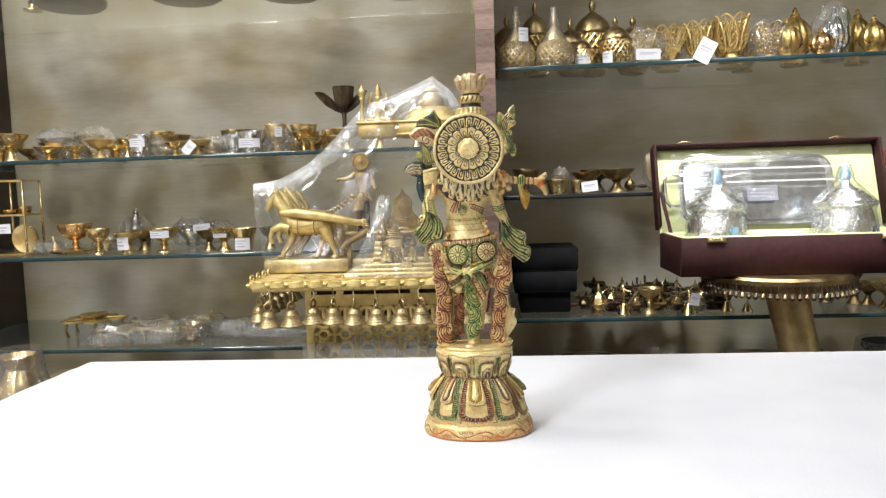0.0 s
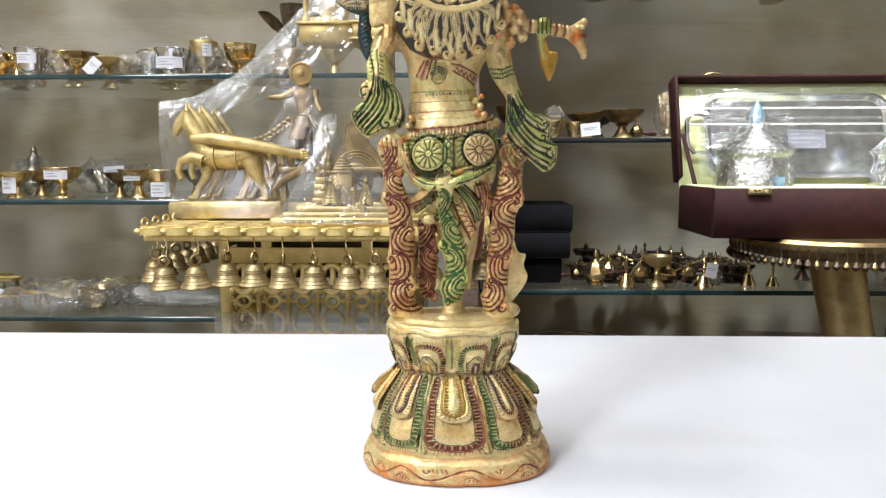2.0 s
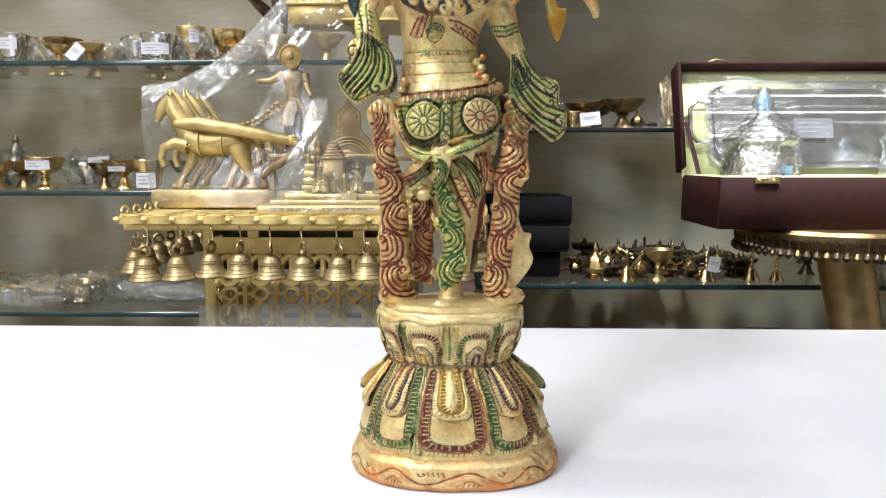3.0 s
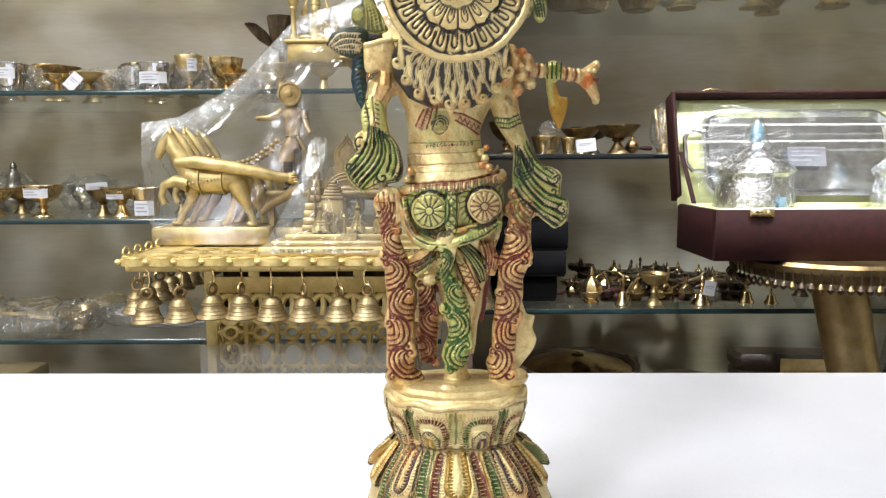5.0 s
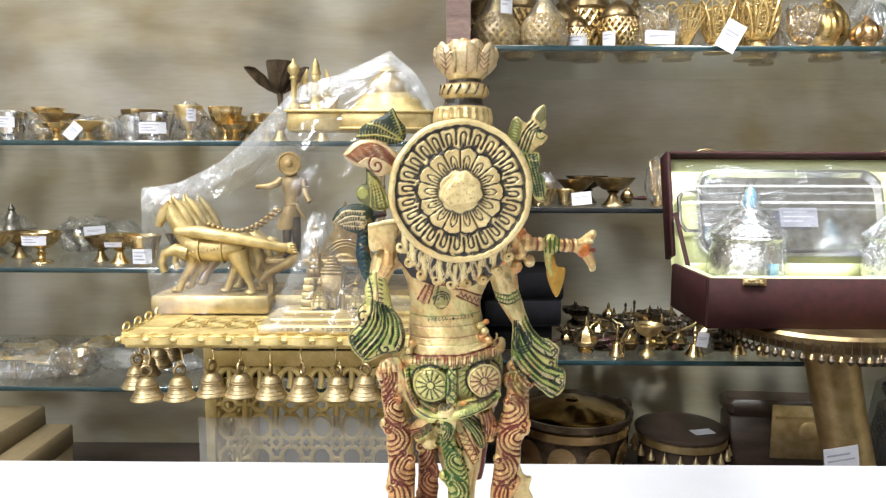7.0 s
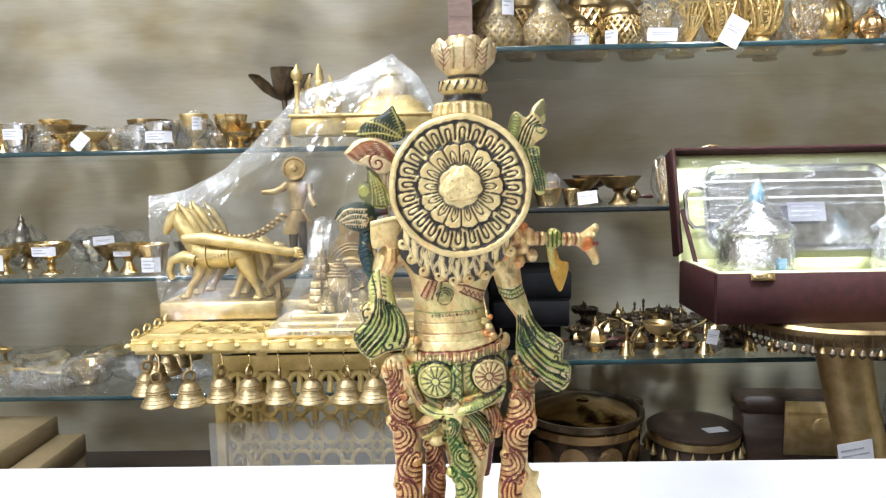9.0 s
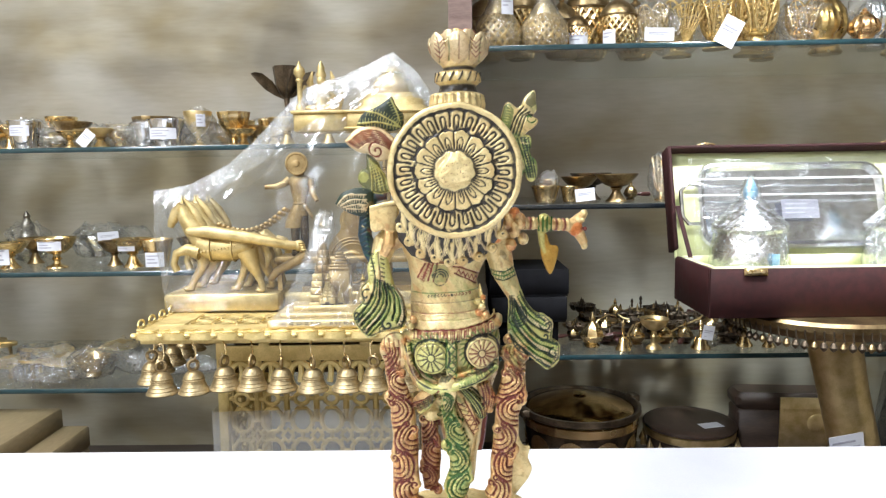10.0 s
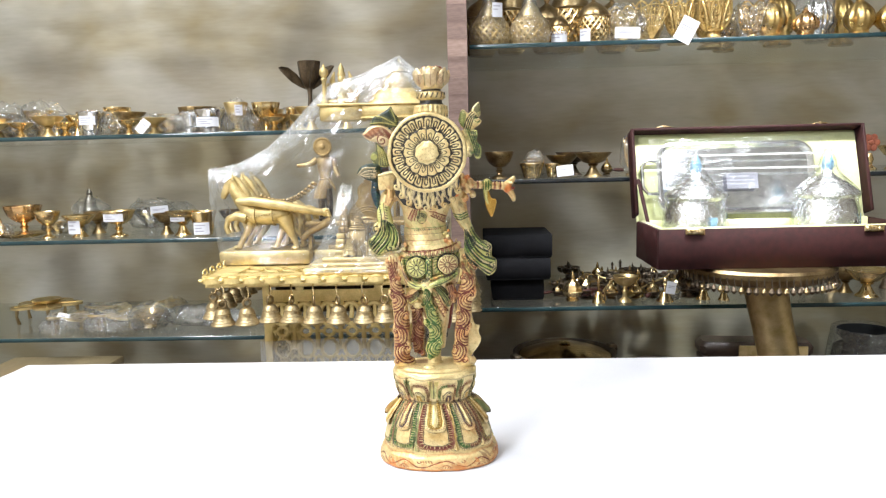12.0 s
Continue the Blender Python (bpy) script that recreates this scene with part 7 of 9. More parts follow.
neck = Shape().grid(lambda u, v: (-0.1620 + 0.0165 * u + 0.0010 * math.sin(9 * v), 1.133 + 0.004 * math.sin(9 * u) - 0.003 * v, 0.9785 - 0.003 * u - 0.017 * v + 0.0008 * math.sin(17 * u)), 16, 8)
part("neck", neck, FILM_EDGE, bag_film, "flattened neck of the bag", angle=80, recalc=False)


# ---- maroon gift box with two silver jars, on a round brass table ----
def gift_box():
    t = thing("gift_box", "open maroon gift box with cream satin lining", "gift box", pose(0, 0, 0))
    xa, xb, ya, yb, z0, z1 = 0.337, 0.757, 1.247, 1.402, 0.818, 0.885
    w = 0.006
    body = part("body", Shape().box((xa, ya, z0), (xb, ya + w, z1), 0, 0.0012).box((xa, yb - w, z0), (xb, yb, z1 - 0.002), 0, 0.0012).box((xa, ya + w, z0), (xa + w, yb - w, z1), 0, 0.0012)
                .box((xb - w, ya + w, z0), (xb, yb - w, z1), 0, 0.0012).box((xa + w, ya + w, z0), (xb - w, yb - w, z0 + 0.006)), VELVET, t, "maroon leatherette tray")
    part("lining", Shape().box((xa + w, ya + w, z1 - 0.030), (xb - w, yb - w, z1 - 0.022), 0, 0.002).box((xa + w, ya + w, z1 - 0.022), (xb - w, ya + w + 0.006, z1 + 0.002), 0, 0.002).box((xa + w, yb - w - 0.006, z1 - 0.022), (xb - w, yb - w, z1 + 0.001), 0, 0.002)
         .box((xa + w, ya + 0.012, z1 - 0.022), (xa + w + 0.006, yb - 0.012, z1 + 0.002), 0, 0.002), SATIN, body, "padded cream satin lining")
    for x in (0.397, 0.683):
        c = part("clasp", Shape().box((-0.016, -0.003, -0.005), (0.016, 0.0, 0.005), 0, 0.0015).ell((-0.009, -0.003, 0), (0.0045, 0.0022, 0.0036), 0, 8).ell((0.009, -0.003, 0), (0.0045, 0.0022, 0.0036), 0, 8), BRASS, t, "small brass clasp", pose(x, ya - 0.0005, z1 - 0.004))
        part("catch", Shape().tube([(-0.003, -0.004, 0.003), (0, -0.006, 0.0), (0.003, -0.004, 0.003)], 0.001, 0, 6), BRASS_AGED, c)
    # lid, leaning back from its hinge
    tilt = math.degrees(math.atan2(1.455 - 1.405, 1.052 - 0.889))
    lid = part("lid", Shape().box((xa - 0.004, 0, 0), (xb + 0.004, 0.005, 0.165), 0, 0.001).box((xa - 0.004, -0.030, 0), (xa + 0.002, 0, 0.165), 0, 0.001).box((xb - 0.002, -0.030, 0), (xb + 0.004, 0, 0.165), 0, 0.001)
               .box((xa + 0.002, -0.030, 0.160), (xb - 0.002, 0, 0.165), 0, 0.001), VELVET, t, "maroon lid standing open", pose(0, 1.418, 0.889, -tilt))
    part("lining", Shape().box((xa + 0.0025, -0.008, -0.014), (xb - 0.0025, -0.0005, 0.1595), 0, 0.003), SATIN, lid, "cream satin lid lining")
    for x in (0.397, 0.683):
        part("catch", Shape().tube([(x - 0.016, -0.026, 0.166), (x - 0.004, -0.028, 0.169), (x + 0.012, -0.026, 0.167)], 0.0016, 0, 6).ell((x, -0.026, 0.168), (0.004, 0.003, 0.003), 0, 8), BRASS, lid, "brass catch")
    part("stay", Shape().tube([(xa + 0.002, 1.400, 0.962), (xa + 0.008, 1.376, 0.914), (xa + 0.012, 1.362, 0.884)], 0.0035, 0, 6, 0.4), VELVET, t, "maroon ribbon stay")
    return tilt


TILT = gift_box()


def rounded(x0, x1, z0, z1, r, n=6):
    out = []
    for cx, cz, a0 in ((x1 - r, z1 - r, 0), (x0 + r, z1 - r, 1), (x0 + r, z0 + r, 2), (x1 - r, z0 + r, 3)):
        for k in range(n + 1):
            a = math.pi / 2 * (a0 + k / n)
            out.append((cx + r * math.cos(a), cz + r * math.sin(a)))
    return out


# silver tray that rests in the open lid, with its film and paper label
tray_at = pose(0, 1.4045, 0.888, -TILT)
t = thing("silver_tray", "rounded silver serving tray wrapped in clear film in the lid", "tray", tray_at)
rim = []
for inset, d in ((0.0, 0.002), (0.002, -0.004), (0.006, -0.005), (0.014, 0.003), (0.018, 0.003)):
    rim.append([(x, d, z) for x, z in rounded(0.378 + inset, 0.672 - inset, 0.006 + inset, 0.146 - inset, 0.032 - inset * 0.6)])
part("tray", Shape().rings(rim, 0, True), SILVER, t, "polished silver tray")
part("film", Shape().grid(lambda u, v: (0.366 + 0.318 * u, -0.010 - 0.010 * math.sin(math.pi * u) * math.sin(math.pi * v) + 0.004 * noise.noise(Vector((u * 9, v * 5, 2))), 0.004 + 0.146 * v), 30, 16), TRAY_FILM, t, "crinkled clear film", recalc=False, angle=80)
part("tray_handle", Shape().tube([(0.380, -0.004, 0.108), (0.362, -0.006, 0.110), (0.352, -0.006, 0.098), (0.352, -0.006, 0.058), (0.361, -0.006, 0.046), (0.380, -0.004, 0.046)], 0.0034, 0, 8), SILVER, t, "bent silver handle")
for z in (0.112, 0.086):
    part("clear_strap", Shape().box((0.352, -0.0200, z), (0.700, -0.0190, z + 0.0035)), FROST, t, "pale plastic tape strap")
lb = part("paper_label", Shape().box((0.505, -0.0092, 0.052), (0.562, -0.0084, 0.082)), PALE_LABEL, t, "faint lilac paper label")
part("print", Shape().box((0.510, -0.0098, 0.074), (0.545, -0.0094, 0.0765)).box((0.510, -0.0098, 0.067), (0.555, -0.0094, 0.069)).box((0.510, -0.0098, 0.060), (0.540, -0.0094, 0.062)), INK, lb)


def silver_jar(x, y, z, turn):
    t = thing("silver_jar", "hammered silver lidded jar in a clear plastic bag with blue tape", "jar", pose(x, y, z, 0, 0, turn), "silver jars in the gift box")
    part("body", Shape().lathe([(0.044, 0), (0.0515, 0.003), (0.0520, 0.018), (0.0490, 0.040), (0.0440, 0.057), (0.0420, 0.062), (0.0460, 0.066), (0.0515, 0.069), (0.0495, 0.071), (0.036, 0.071)], 0, 48, (0, 0, 0), 1, 1, 24, 0.012), HAMMERED, t, "hammered silver body")
    lid = part("lid", Shape().lathe([(0.0490, 0.0712), (0.0510, 0.073), (0.0420, 0.080), (0.028, 0.092), (0.014, 0.100), (0.008, 0.106), (0.006, 0.112), (0.009, 0.118), (0.008, 0.124), (0.003, 0.132), (0.0005, 0.138)], 0, 32, (0, 0, 0), 1, 1, 16, 0.02), HAMMERED, t, "domed silver lid")
    part("knob", Shape().lathe([(0.0068, 0.110), (0.0098, 0.116), (0.0094, 0.124), (0.0060, 0.134), (0.0008, 0.142)], 0, 14), BLUEBOX, lid, "blue taped knob")
    for a in (-72, 10):
        part("tape", Shape().box((0.0525, -0.006, 0.006), (0.0535, 0.007, 0.036), 0, 0.0004), BLUEBOX, t, "strip of blue tape", pose(0, 0, 0, 0, 0, a + turn * 0.2))
    bag = []
    for r, q in ((0.0530, 0.001), (0.0555, 0.02), (0.0530, 0.042), (0.0490, 0.060), (0.0545, 0.072), (0.045, 0.082), (0.029, 0.098), (0.016, 0.112), (0.0128, 0.128), (0.004, 0.146)):
        bag.append([((r + 0.0025 * noise.noise(Vector((math.cos(a) * 3, math.sin(a) * 3, q * 40 + x * 9)))) * math.cos(a), (r + 0.0025 * noise.noise(Vector((math.cos(a) * 3, math.sin(a) * 3, q * 40 + x * 9 + 5)))) * math.sin(a), q) for a in (2 * math.pi * k / 26 for k in range(26))])
    part("plastic_bag", Shape().rings(bag, 0, False), TRAY_FILM, t, "clear crinkled bag", angle=80)


silver_jar(0.423, 1.335, 0.8635, 0)
silver_jar(0.645, 1.330, 0.8635, 40)


def round_table():
    cx, cy, z1 = 0.528, 1.330, 0.8175
    t = thing("round_bell_table", "round aged brass table with a fringe of small bells", "table", pose(0, 0, 0))
    part("tabletop", Shape().lathe([(0.10, z1 - 0.030), (0.116, z1 - 0.026), (0.123, z1 - 0.018), (0.128, z1 - 0.014), (0.129, z1 - 0.006), (0.126, z1 - 0.001), (0.118, z1)], 0, 48, (cx, cy, 0)), BRASS_AGED, t, "dark aged brass top")
    for k in range(72):
        a = 2 * math.pi * k / 72
        x, y = cx + 0.128 * math.cos(a), cy + 0.128 * math.sin(a)
        b = part("bell", Shape().lathe([(0.0006, -0.001), (0.0038, 0.002), (0.0052, 0.005), (0.0040, 0.008), (0.0026, 0.0105), (0.0004, 0.012)], 0, 10), BRASS_AGED if k % 3 == 0 else BRASS_DARK, t, "", pose(x, y, z1 - 0.037))
        part("hook", Shape().tube([(0, 0, 0.009), (0.0014, 0, 0.014), (0, 0, 0.018), (0, 0, 0.026)], 0.0013, 0, 5), BRASS_DARK, b)
    part("leg", Shape().loft([(DECK, cx + 0.110, cy, 0.048, 0.048), (DECK + 0.012, cx + 0.108, cy, 0.048, 0.048), (DECK + 0.03, cx + 0.104, cy, 0.038, 0.038), (0.55, cx + 0.070, cy, 0.035, 0.035), (0.70, cx + 0.034, cy, 0.035, 0.035), (0.765, cx + 0.020, cy, 0.037, 0.037), (0.788, cx + 0.016, cy, 0.048, 0.048)], 0, 26), BRASS_SATIN, t, "worn brass column leg")
    tag = part("price_tag", Shape().box((-0.024, -0.0006, -0.020), (0.024, 0.0006, 0.016)), PAPER, t, "white paper price tag", pose(cx + 0.018, cy - 0.050, 0.627, 4, -10, 0))
    part("print", Shape().box((-0.020, -0.0012, 0.004), (0.012, -0.0008, 0.007)).box((-0.020, -0.0012, -0.004), (0.018, -0.0008, -0.0015)), INK, tag)


round_table()


# ---- ware on the shelves ----
def price_label(parent, r, z, w, h, turn=0, tilt=0, bars=3):
    """A paper label bent round a cup of radius r at height z, with grey print."""
    half = w / 2 / max(r, 0.01)
    k = 6
    s = Shape()
    s.rings([[((r + 0.0006) * math.sin(a), -(r + 0.0006) * math.cos(a), z + h * q) for a in (-half + 2 * half * i / k for i in range(k + 1))] for q in (0, 0.5, 1)], 0, False)
    lb = part("price_label", Shape().grid(lambda u, v: ((r + 0.0007) * math.sin(half * (2 * u - 1)), -(r + 0.0007) * math.cos(half * (2 * u - 1)), z + h * v), k, 2), PAPER, parent, "white paper price label", pose(0, 0, 0, 0, tilt, turn), recalc=False)
    p = Shape()
    for i in range(bars):
        e = (0.8, 0.55, 0.7)[i % 3]
        zz = z + h * (0.72 - 0.24 * i)
        p.grid(lambda u, v: ((r + 0.0011) * math.sin(half * (-0.8 + 1.6 * u * e)), -(r + 0.0011) * math.cos(half * (-0.8 + 1.6 * u * e)), zz + h * 0.09 * v), 4, 1)
    part("print", p, INK, lb, recalc=False)
    return lb


def flat_tag(name, label, at, w=0.030, h=0.042):
    t = tagged(part(name, Shape().box((-w / 2, -0.0004, -h / 2), (w / 2, 0.0004, h / 2)), PAPER, None, "", at), label, "price tag")
    part("print", Shape().box((-w * 0.36, -0.0009, h * 0.10), (w * 0.34, -0.0005, h * 0.16)).box((-w * 0.36, -0.0009, -h * 0.02), (w * 0.20, -0.0005, h * 0.03)).box((-w * 0.30, -0.0009, -h * 0.30), (-w * 0.1, -0.0005, -h * 0.26)), INK, t)
    return t


def goblet(x, y, z, w, h, metal=BRASS, label=None, scallop=0, turn=0, words="polished brass goblet on a turned stem", deep=0.55):
    """A stemmed cup: bowl, stem and foot."""
    r = w / 2
    t = thing("goblet", words, "goblet", pose(x, y, z, 0, 0, turn), "brass cups on the shelves")
    b0 = h * (1 - deep)
    n = 32 if scallop else 22
    part("bowl", Shape().lathe([(r * 0.20, b0), (r * 0.45, b0 + h * 0.05 * deep * 2), (r * 0.78, b0 + h * deep * 0.40), (r * 0.93, b0 + h * deep * 0.75), (r * 1.0, h * 0.985), (r * 0.99, h), (r * 0.95, h * 0.985), (r * 0.85, b0 + h * deep * 0.7), (r * 0.6, b0 + h * deep * 0.35), (r * 0.05, b0 + h * deep * 0.2)], 0, n, wave=scallop, amp=0.045 if scallop else 0), metal, t)
    part("stem", Shape().lathe([(r * 0.20, b0 + 0.0005), (r * 0.17, b0 * 0.82), (r * 0.27, b0 * 0.68), (r * 0.16, b0 * 0.52), (r * 0.20, b0 * 0.30)], 0, 14), metal, t)
    part("foot", Shape().lathe([(r * 0.20, b0 * 0.32), (r * 0.36, b0 * 0.20), (r * 0.52, b0 * 0.10), (r * 0.55, 0), ], 0, 18), metal, t)
    if label:
        price_label(t, r * 0.93, b0 + h * deep * label[0], label[1], label[2], label[3] - turn)
    return t


def oil_lamp(x, y, z, w, h, metal=BRASS, label=None, turn=0, words="small brass oil lamp with a flared rim"):
    """A wide shallow lamp dish on a bell-shaped foot, with a wick lip."""
    r = w / 2
    t = thing("oil_lamp", words, "oil lamp", pose(x, y, z, 0, 0, turn), "brass lamps on the shelves")
    s = Shape().lathe([(r * 0.25, h * 0.52), (r * 0.55, h * 0.60), (r * 0.78, h * 0.78), (r * 1.0, h * 0.97), (r * 1.0, h), (r * 0.95, h * 0.985), (r * 0.66, h * 0.80), (r * 0.05, h * 0.68)], 0, 24)
    s.v = [(px, py - (0.20 * r if (abs(px) < 0.22 * r and py < -0.5 * r and pz > 0.85 * h) else 0), pz) for px, py, pz in s.v]
    part("dish", s, metal, t)
    part("foot", Shape().lathe([(r * 0.22, h * 0.54), (r * 0.30, h * 0.48), (r * 0.17, h * 0.40), (r * 0.24, h * 0.28), (r * 0.36, h * 0.12), (r * 0.50, h * 0.03), (r * 0.52, 0)], 0, 18), metal, t)
    if label:
        price_label(t, r * 0.74, h * label[0], label[1], label[2], label[3] - turn)
    return t


def cup(x, y, z, w, h, metal=BRASS, label=None, scallop=0, words="small plain polished brass cup", turn=0):
    r = w / 2
    t = thing("cup", words, "cup", pose(x, y, z, 0, 0, turn), "brass cups on the shelves")
    part("body", Shape().lathe([(r * 0.62, 0), (r * 0.66, h * 0.04), (r * 0.74, h * 0.30), (r * 0.88, h * 0.72), (r, h * 0.97), (r, h), (r * 0.94, h * 0.98), (r * 0.80, h * 0.7), (r * 0.6, h * 0.12), (r * 0.05, h * 0.1)], 0, 28, wave=scallop, amp=0.04 if scallop else 0), metal, t)
    part("rim", Shape().tube(ring_pts((0, 0, h), r * 0.985, 24, "xy"), 0.0011, 0, 5), metal, t)
    if label:
        price_label(t, r * 0.93, h * label[0], label[1], label[2], label[3] - turn)
    return t


def bag(x, y, z, w, d, h, seed, words="crumpled clear plastic bag on the shelf", tail=0.0, inside=None):
    """A crumpled clear bag, with the brass dish that it holds."""
    t = thing("plastic_bag", words, "plastic bag", pose(x, y, z), "bags on the shelves")
    rings, n, m = [], 22, 9
    for j in range(m + 1):
        q = j / m
        f = math.sin(math.pi * (0.06 + 0.90 * q)) ** 0.45
        ring = []
        for k in range(n):
            a = 2 * math.pi * k / n
            v = Vector((math.cos(a) * 1.7, math.sin(a) * 1.7, q * 2.6 + seed * 3.1))
            g = f * (1 + 0.42 * noise.noise(v) + 0.25 * noise.noise(v * 2.7))
            px = w / 2 * g * math.cos(a)
            px += tail * max(0, math.cos(a)) ** 3 * (1 - q)
            ring.append((px, d / 2 * g * math.sin(a), max(0.0005, h * (q + 0.16 * noise.noise(v * 1.9)))))
        rings.append(ring)
    part("film", Shape().rings(rings, 0, False), BAG, t, "crinkled clear film", recalc=True, angle=28)
    if inside:
        part("dish", Shape().lathe([(w * 0.10, 0.001), (w * 0.16, 0.004), (w * 0.14, h * 0.2), (w * 0.30, h * 0.5), (w * 0.36, h * 0.72), (w * 0.34, h * 0.74), (w * 0.2, h * 0.5), (0.001, h * 0.45)], 0, 20, wave=8, amp=0.05), inside, t, "brass dish inside the bag")
    return t


def pierced_jar(x, y, z, w, h, metal=BRASS, bagged=False, label=None, words="pierced brass incense jar with a domed lid"):
    """A round jar of diamond fretwork with a domed lid and a finial."""
    r = w / 2
    t = thing("pierced_jar", words, "jar", pose(x, y, z), "pierced jars on the shelf")
    top = 0.44 if bagged else 0.50
    if bagged:
        body = [(r * 0.62, 0), (r * 0.88, h * 0.04), (r * 0.99, h * 0.12), (r, h * 0.21), (r * 0.93, h * 0.31), (r * 0.78, h * 0.39), (r * 0.56, h * 0.46)]
    else:
        body = [(r * 0.55, 0), (r * 0.70, h * 0.05), (r * 0.90, h * 0.16), (r, h * 0.30), (r * 0.99, h * 0.42), (r * 0.93, h * 0.52)]
    part("core", Shape().lathe([(a * 0.93, b) for a, b in body], 0, 20), BRASS_AGED, t, "hollow inside")

    def rad(zz):
        for (a0, b0), (a1, b1) in zip(body, body[1:]):
            if zz <= b1:
                return a0 + (a1 - a0) * (zz - b0) / (b1 - b0)
        return body[-1][0]
    gauge, wire_metal = r * (0.10 if bagged else 0.085), FILIGREE if bagged else metal
    for k in range(18):
        for sg in (-1, 1):
            s = Shape().tube([(rad(zz) * math.cos(a), rad(zz) * math.sin(a), zz) for zz, a in ((h * (0.02 + (top - 0.02) * i / 12), 2 * math.pi * k / 18 + sg * i * 0.100) for i in range(13))], gauge, 0, 5)
            part("wire", s, wire_metal, t, recalc=False)
    for f in (0.02, top):
        part("band", Shape().tube(ring_pts((0, 0, h * f), rad(h * f) * 1.0, 22, "xy"), r * 0.07, 0, 6), wire_metal, t)
    if bagged:
        dome = [(r * 0.62, h * 0.45), (r * 0.60, h * 0.49), (r * 0.46, h * 0.58), (r * 0.26, h * 0.66), (r * 0.11, h * 0.72), (r * 0.17, h * 0.78), (r * 0.11, h * 0.86), (r * 0.04, h)]
    else:
        dome = [(r * 1.06, h * 0.51), (r * 1.08, h * 0.525), (r * 0.98, h * 0.54), (r * 0.94, h * 0.58), (r * 0.80, h * 0.66), (r * 0.56, h * 0.73), (r * 0.28, h * 0.78), (r * 0.10, h * 0.82), (r * 0.18, h * 0.87), (r * 0.16, h * 0.92), (r * 0.06, h * 0.96), (r * 0.03, h)]
    part("lid", Shape().lathe(dome, 0, 24), BRASS_SATIN if bagged else BRASS_AGED, t, "domed brass lid with a finial")
    if bagged:
        rings = []
        for q, f in ((0.0, 0.9), (0.09, 1.10), (0.22, 1.12), (0.36, 0.98), (0.48, 0.70), (0.62, 0.44), (0.80, 0.28), (1.04, 0.17)):
            rings.append([(r * f * (1 + 0.12 * noise.noise(Vector((math.cos(a) * 3, math.sin(a) * 3, q * 6 + x * 20)))) * math.cos(a), r * f * (1 + 0.12 * noise.noise(Vector((math.cos(a) * 3, math.sin(a) * 3, q * 6 + x * 30)))) * math.sin(a), h * q + 0.0006) for a in (2 * math.pi * k / 20 for k in range(20))])
        part("plastic_bag", Shape().rings(rings, 0, False), BAG, t, "clear crinkled bag", angle=30)
    if label:
        price_label(t, r * 1.03, h * label[0], label[1], label[2], label[3], 0, 2)
    return t


def lotus_holder(x, y, z, w, h, metal=BRASS, petals=7, words="openwork brass lotus candle holder"):
    """Upright filigree petals round a cup on a foot."""
    t = thing("candle_holder", words, "candle holder", pose(x, y, z, 0, 0, 13), "lotus holders on the shelf")
    part("base", Shape().lathe([(w * 0.30, 0), (w * 0.30, 0.003), (w * 0.16, h * 0.10), (w * 0.12, h * 0.20), (w * 0.24, h * 0.30), (w * 0.22, h * 0.32)], 0, 20), metal, t)
    for k in range(petals):
        a = 2 * math.pi * k / petals
        s = Shape()
        out = []
        for i in range(19):
            q = 2 * math.pi * i / 18
            out.append((w * 0.27 * math.sin(q) * (0.80 + 0.20 * math.cos(q)) ** 0.5, h * 0.39 * (1 - math.cos(q))))
        s.tube([(px, -w * (0.18 + 0.26 * pz / h), pz + h * 0.22) for px, pz in out], w * 0.026, 0, 5)
        for i in range(5):
            pz = h * (0.12 + 0.12 * i)
            pw = w * 0.20 * math.sin(math.pi * (0.2 + 0.16 * i))
            for dx in (-0.62, 0.62):
                s.tube(ring_pts((dx * pw, -w * (0.18 + 0.26 * pz / h), pz + h * 0.22), pw * 0.50, 9, "xz", 0.9), w * 0.020, 0, 4)
        s.tube([(0, -w * 0.18, h * 0.22), (0, -w * 0.42, h * 0.98)], w * 0.016, 0, 5)
        part("petal", s, metal, t, "filigree petal", pose(0, 0, 0, 0, 0, math.degrees(a)))
    return t


def temple_dome(x, y, z, w, h, metal=BRASS, words="golden brass ribbed dome ornament"):
    t = thing("dome_ornament", words, "ornament", pose(x, y, z), "golden domes on the shelf")
    part("base", Shape().lathe([(w * 0.36, 0), (w * 0.40, h * 0.03), (w * 0.30, h * 0.12), (w * 0.34, h * 0.20)], 0, 20), metal, t)
    part("dome", Shape().lathe([(w * 0.34, h * 0.20), (w * 0.48, h * 0.32), (w * 0.50, h * 0.45), (w * 0.42, h * 0.62), (w * 0.26, h * 0.76), (w * 0.12, h * 0.84)], 0, 40, wave=14, amp=0.05), metal, t)
    part("finial", Shape().lathe([(w * 0.12, h * 0.83), (w * 0.14, h * 0.87), (w * 0.06, h * 0.91), (w * 0.08, h * 0.95), (w * 0.01, h)], 0, 12), metal, t)
    return t


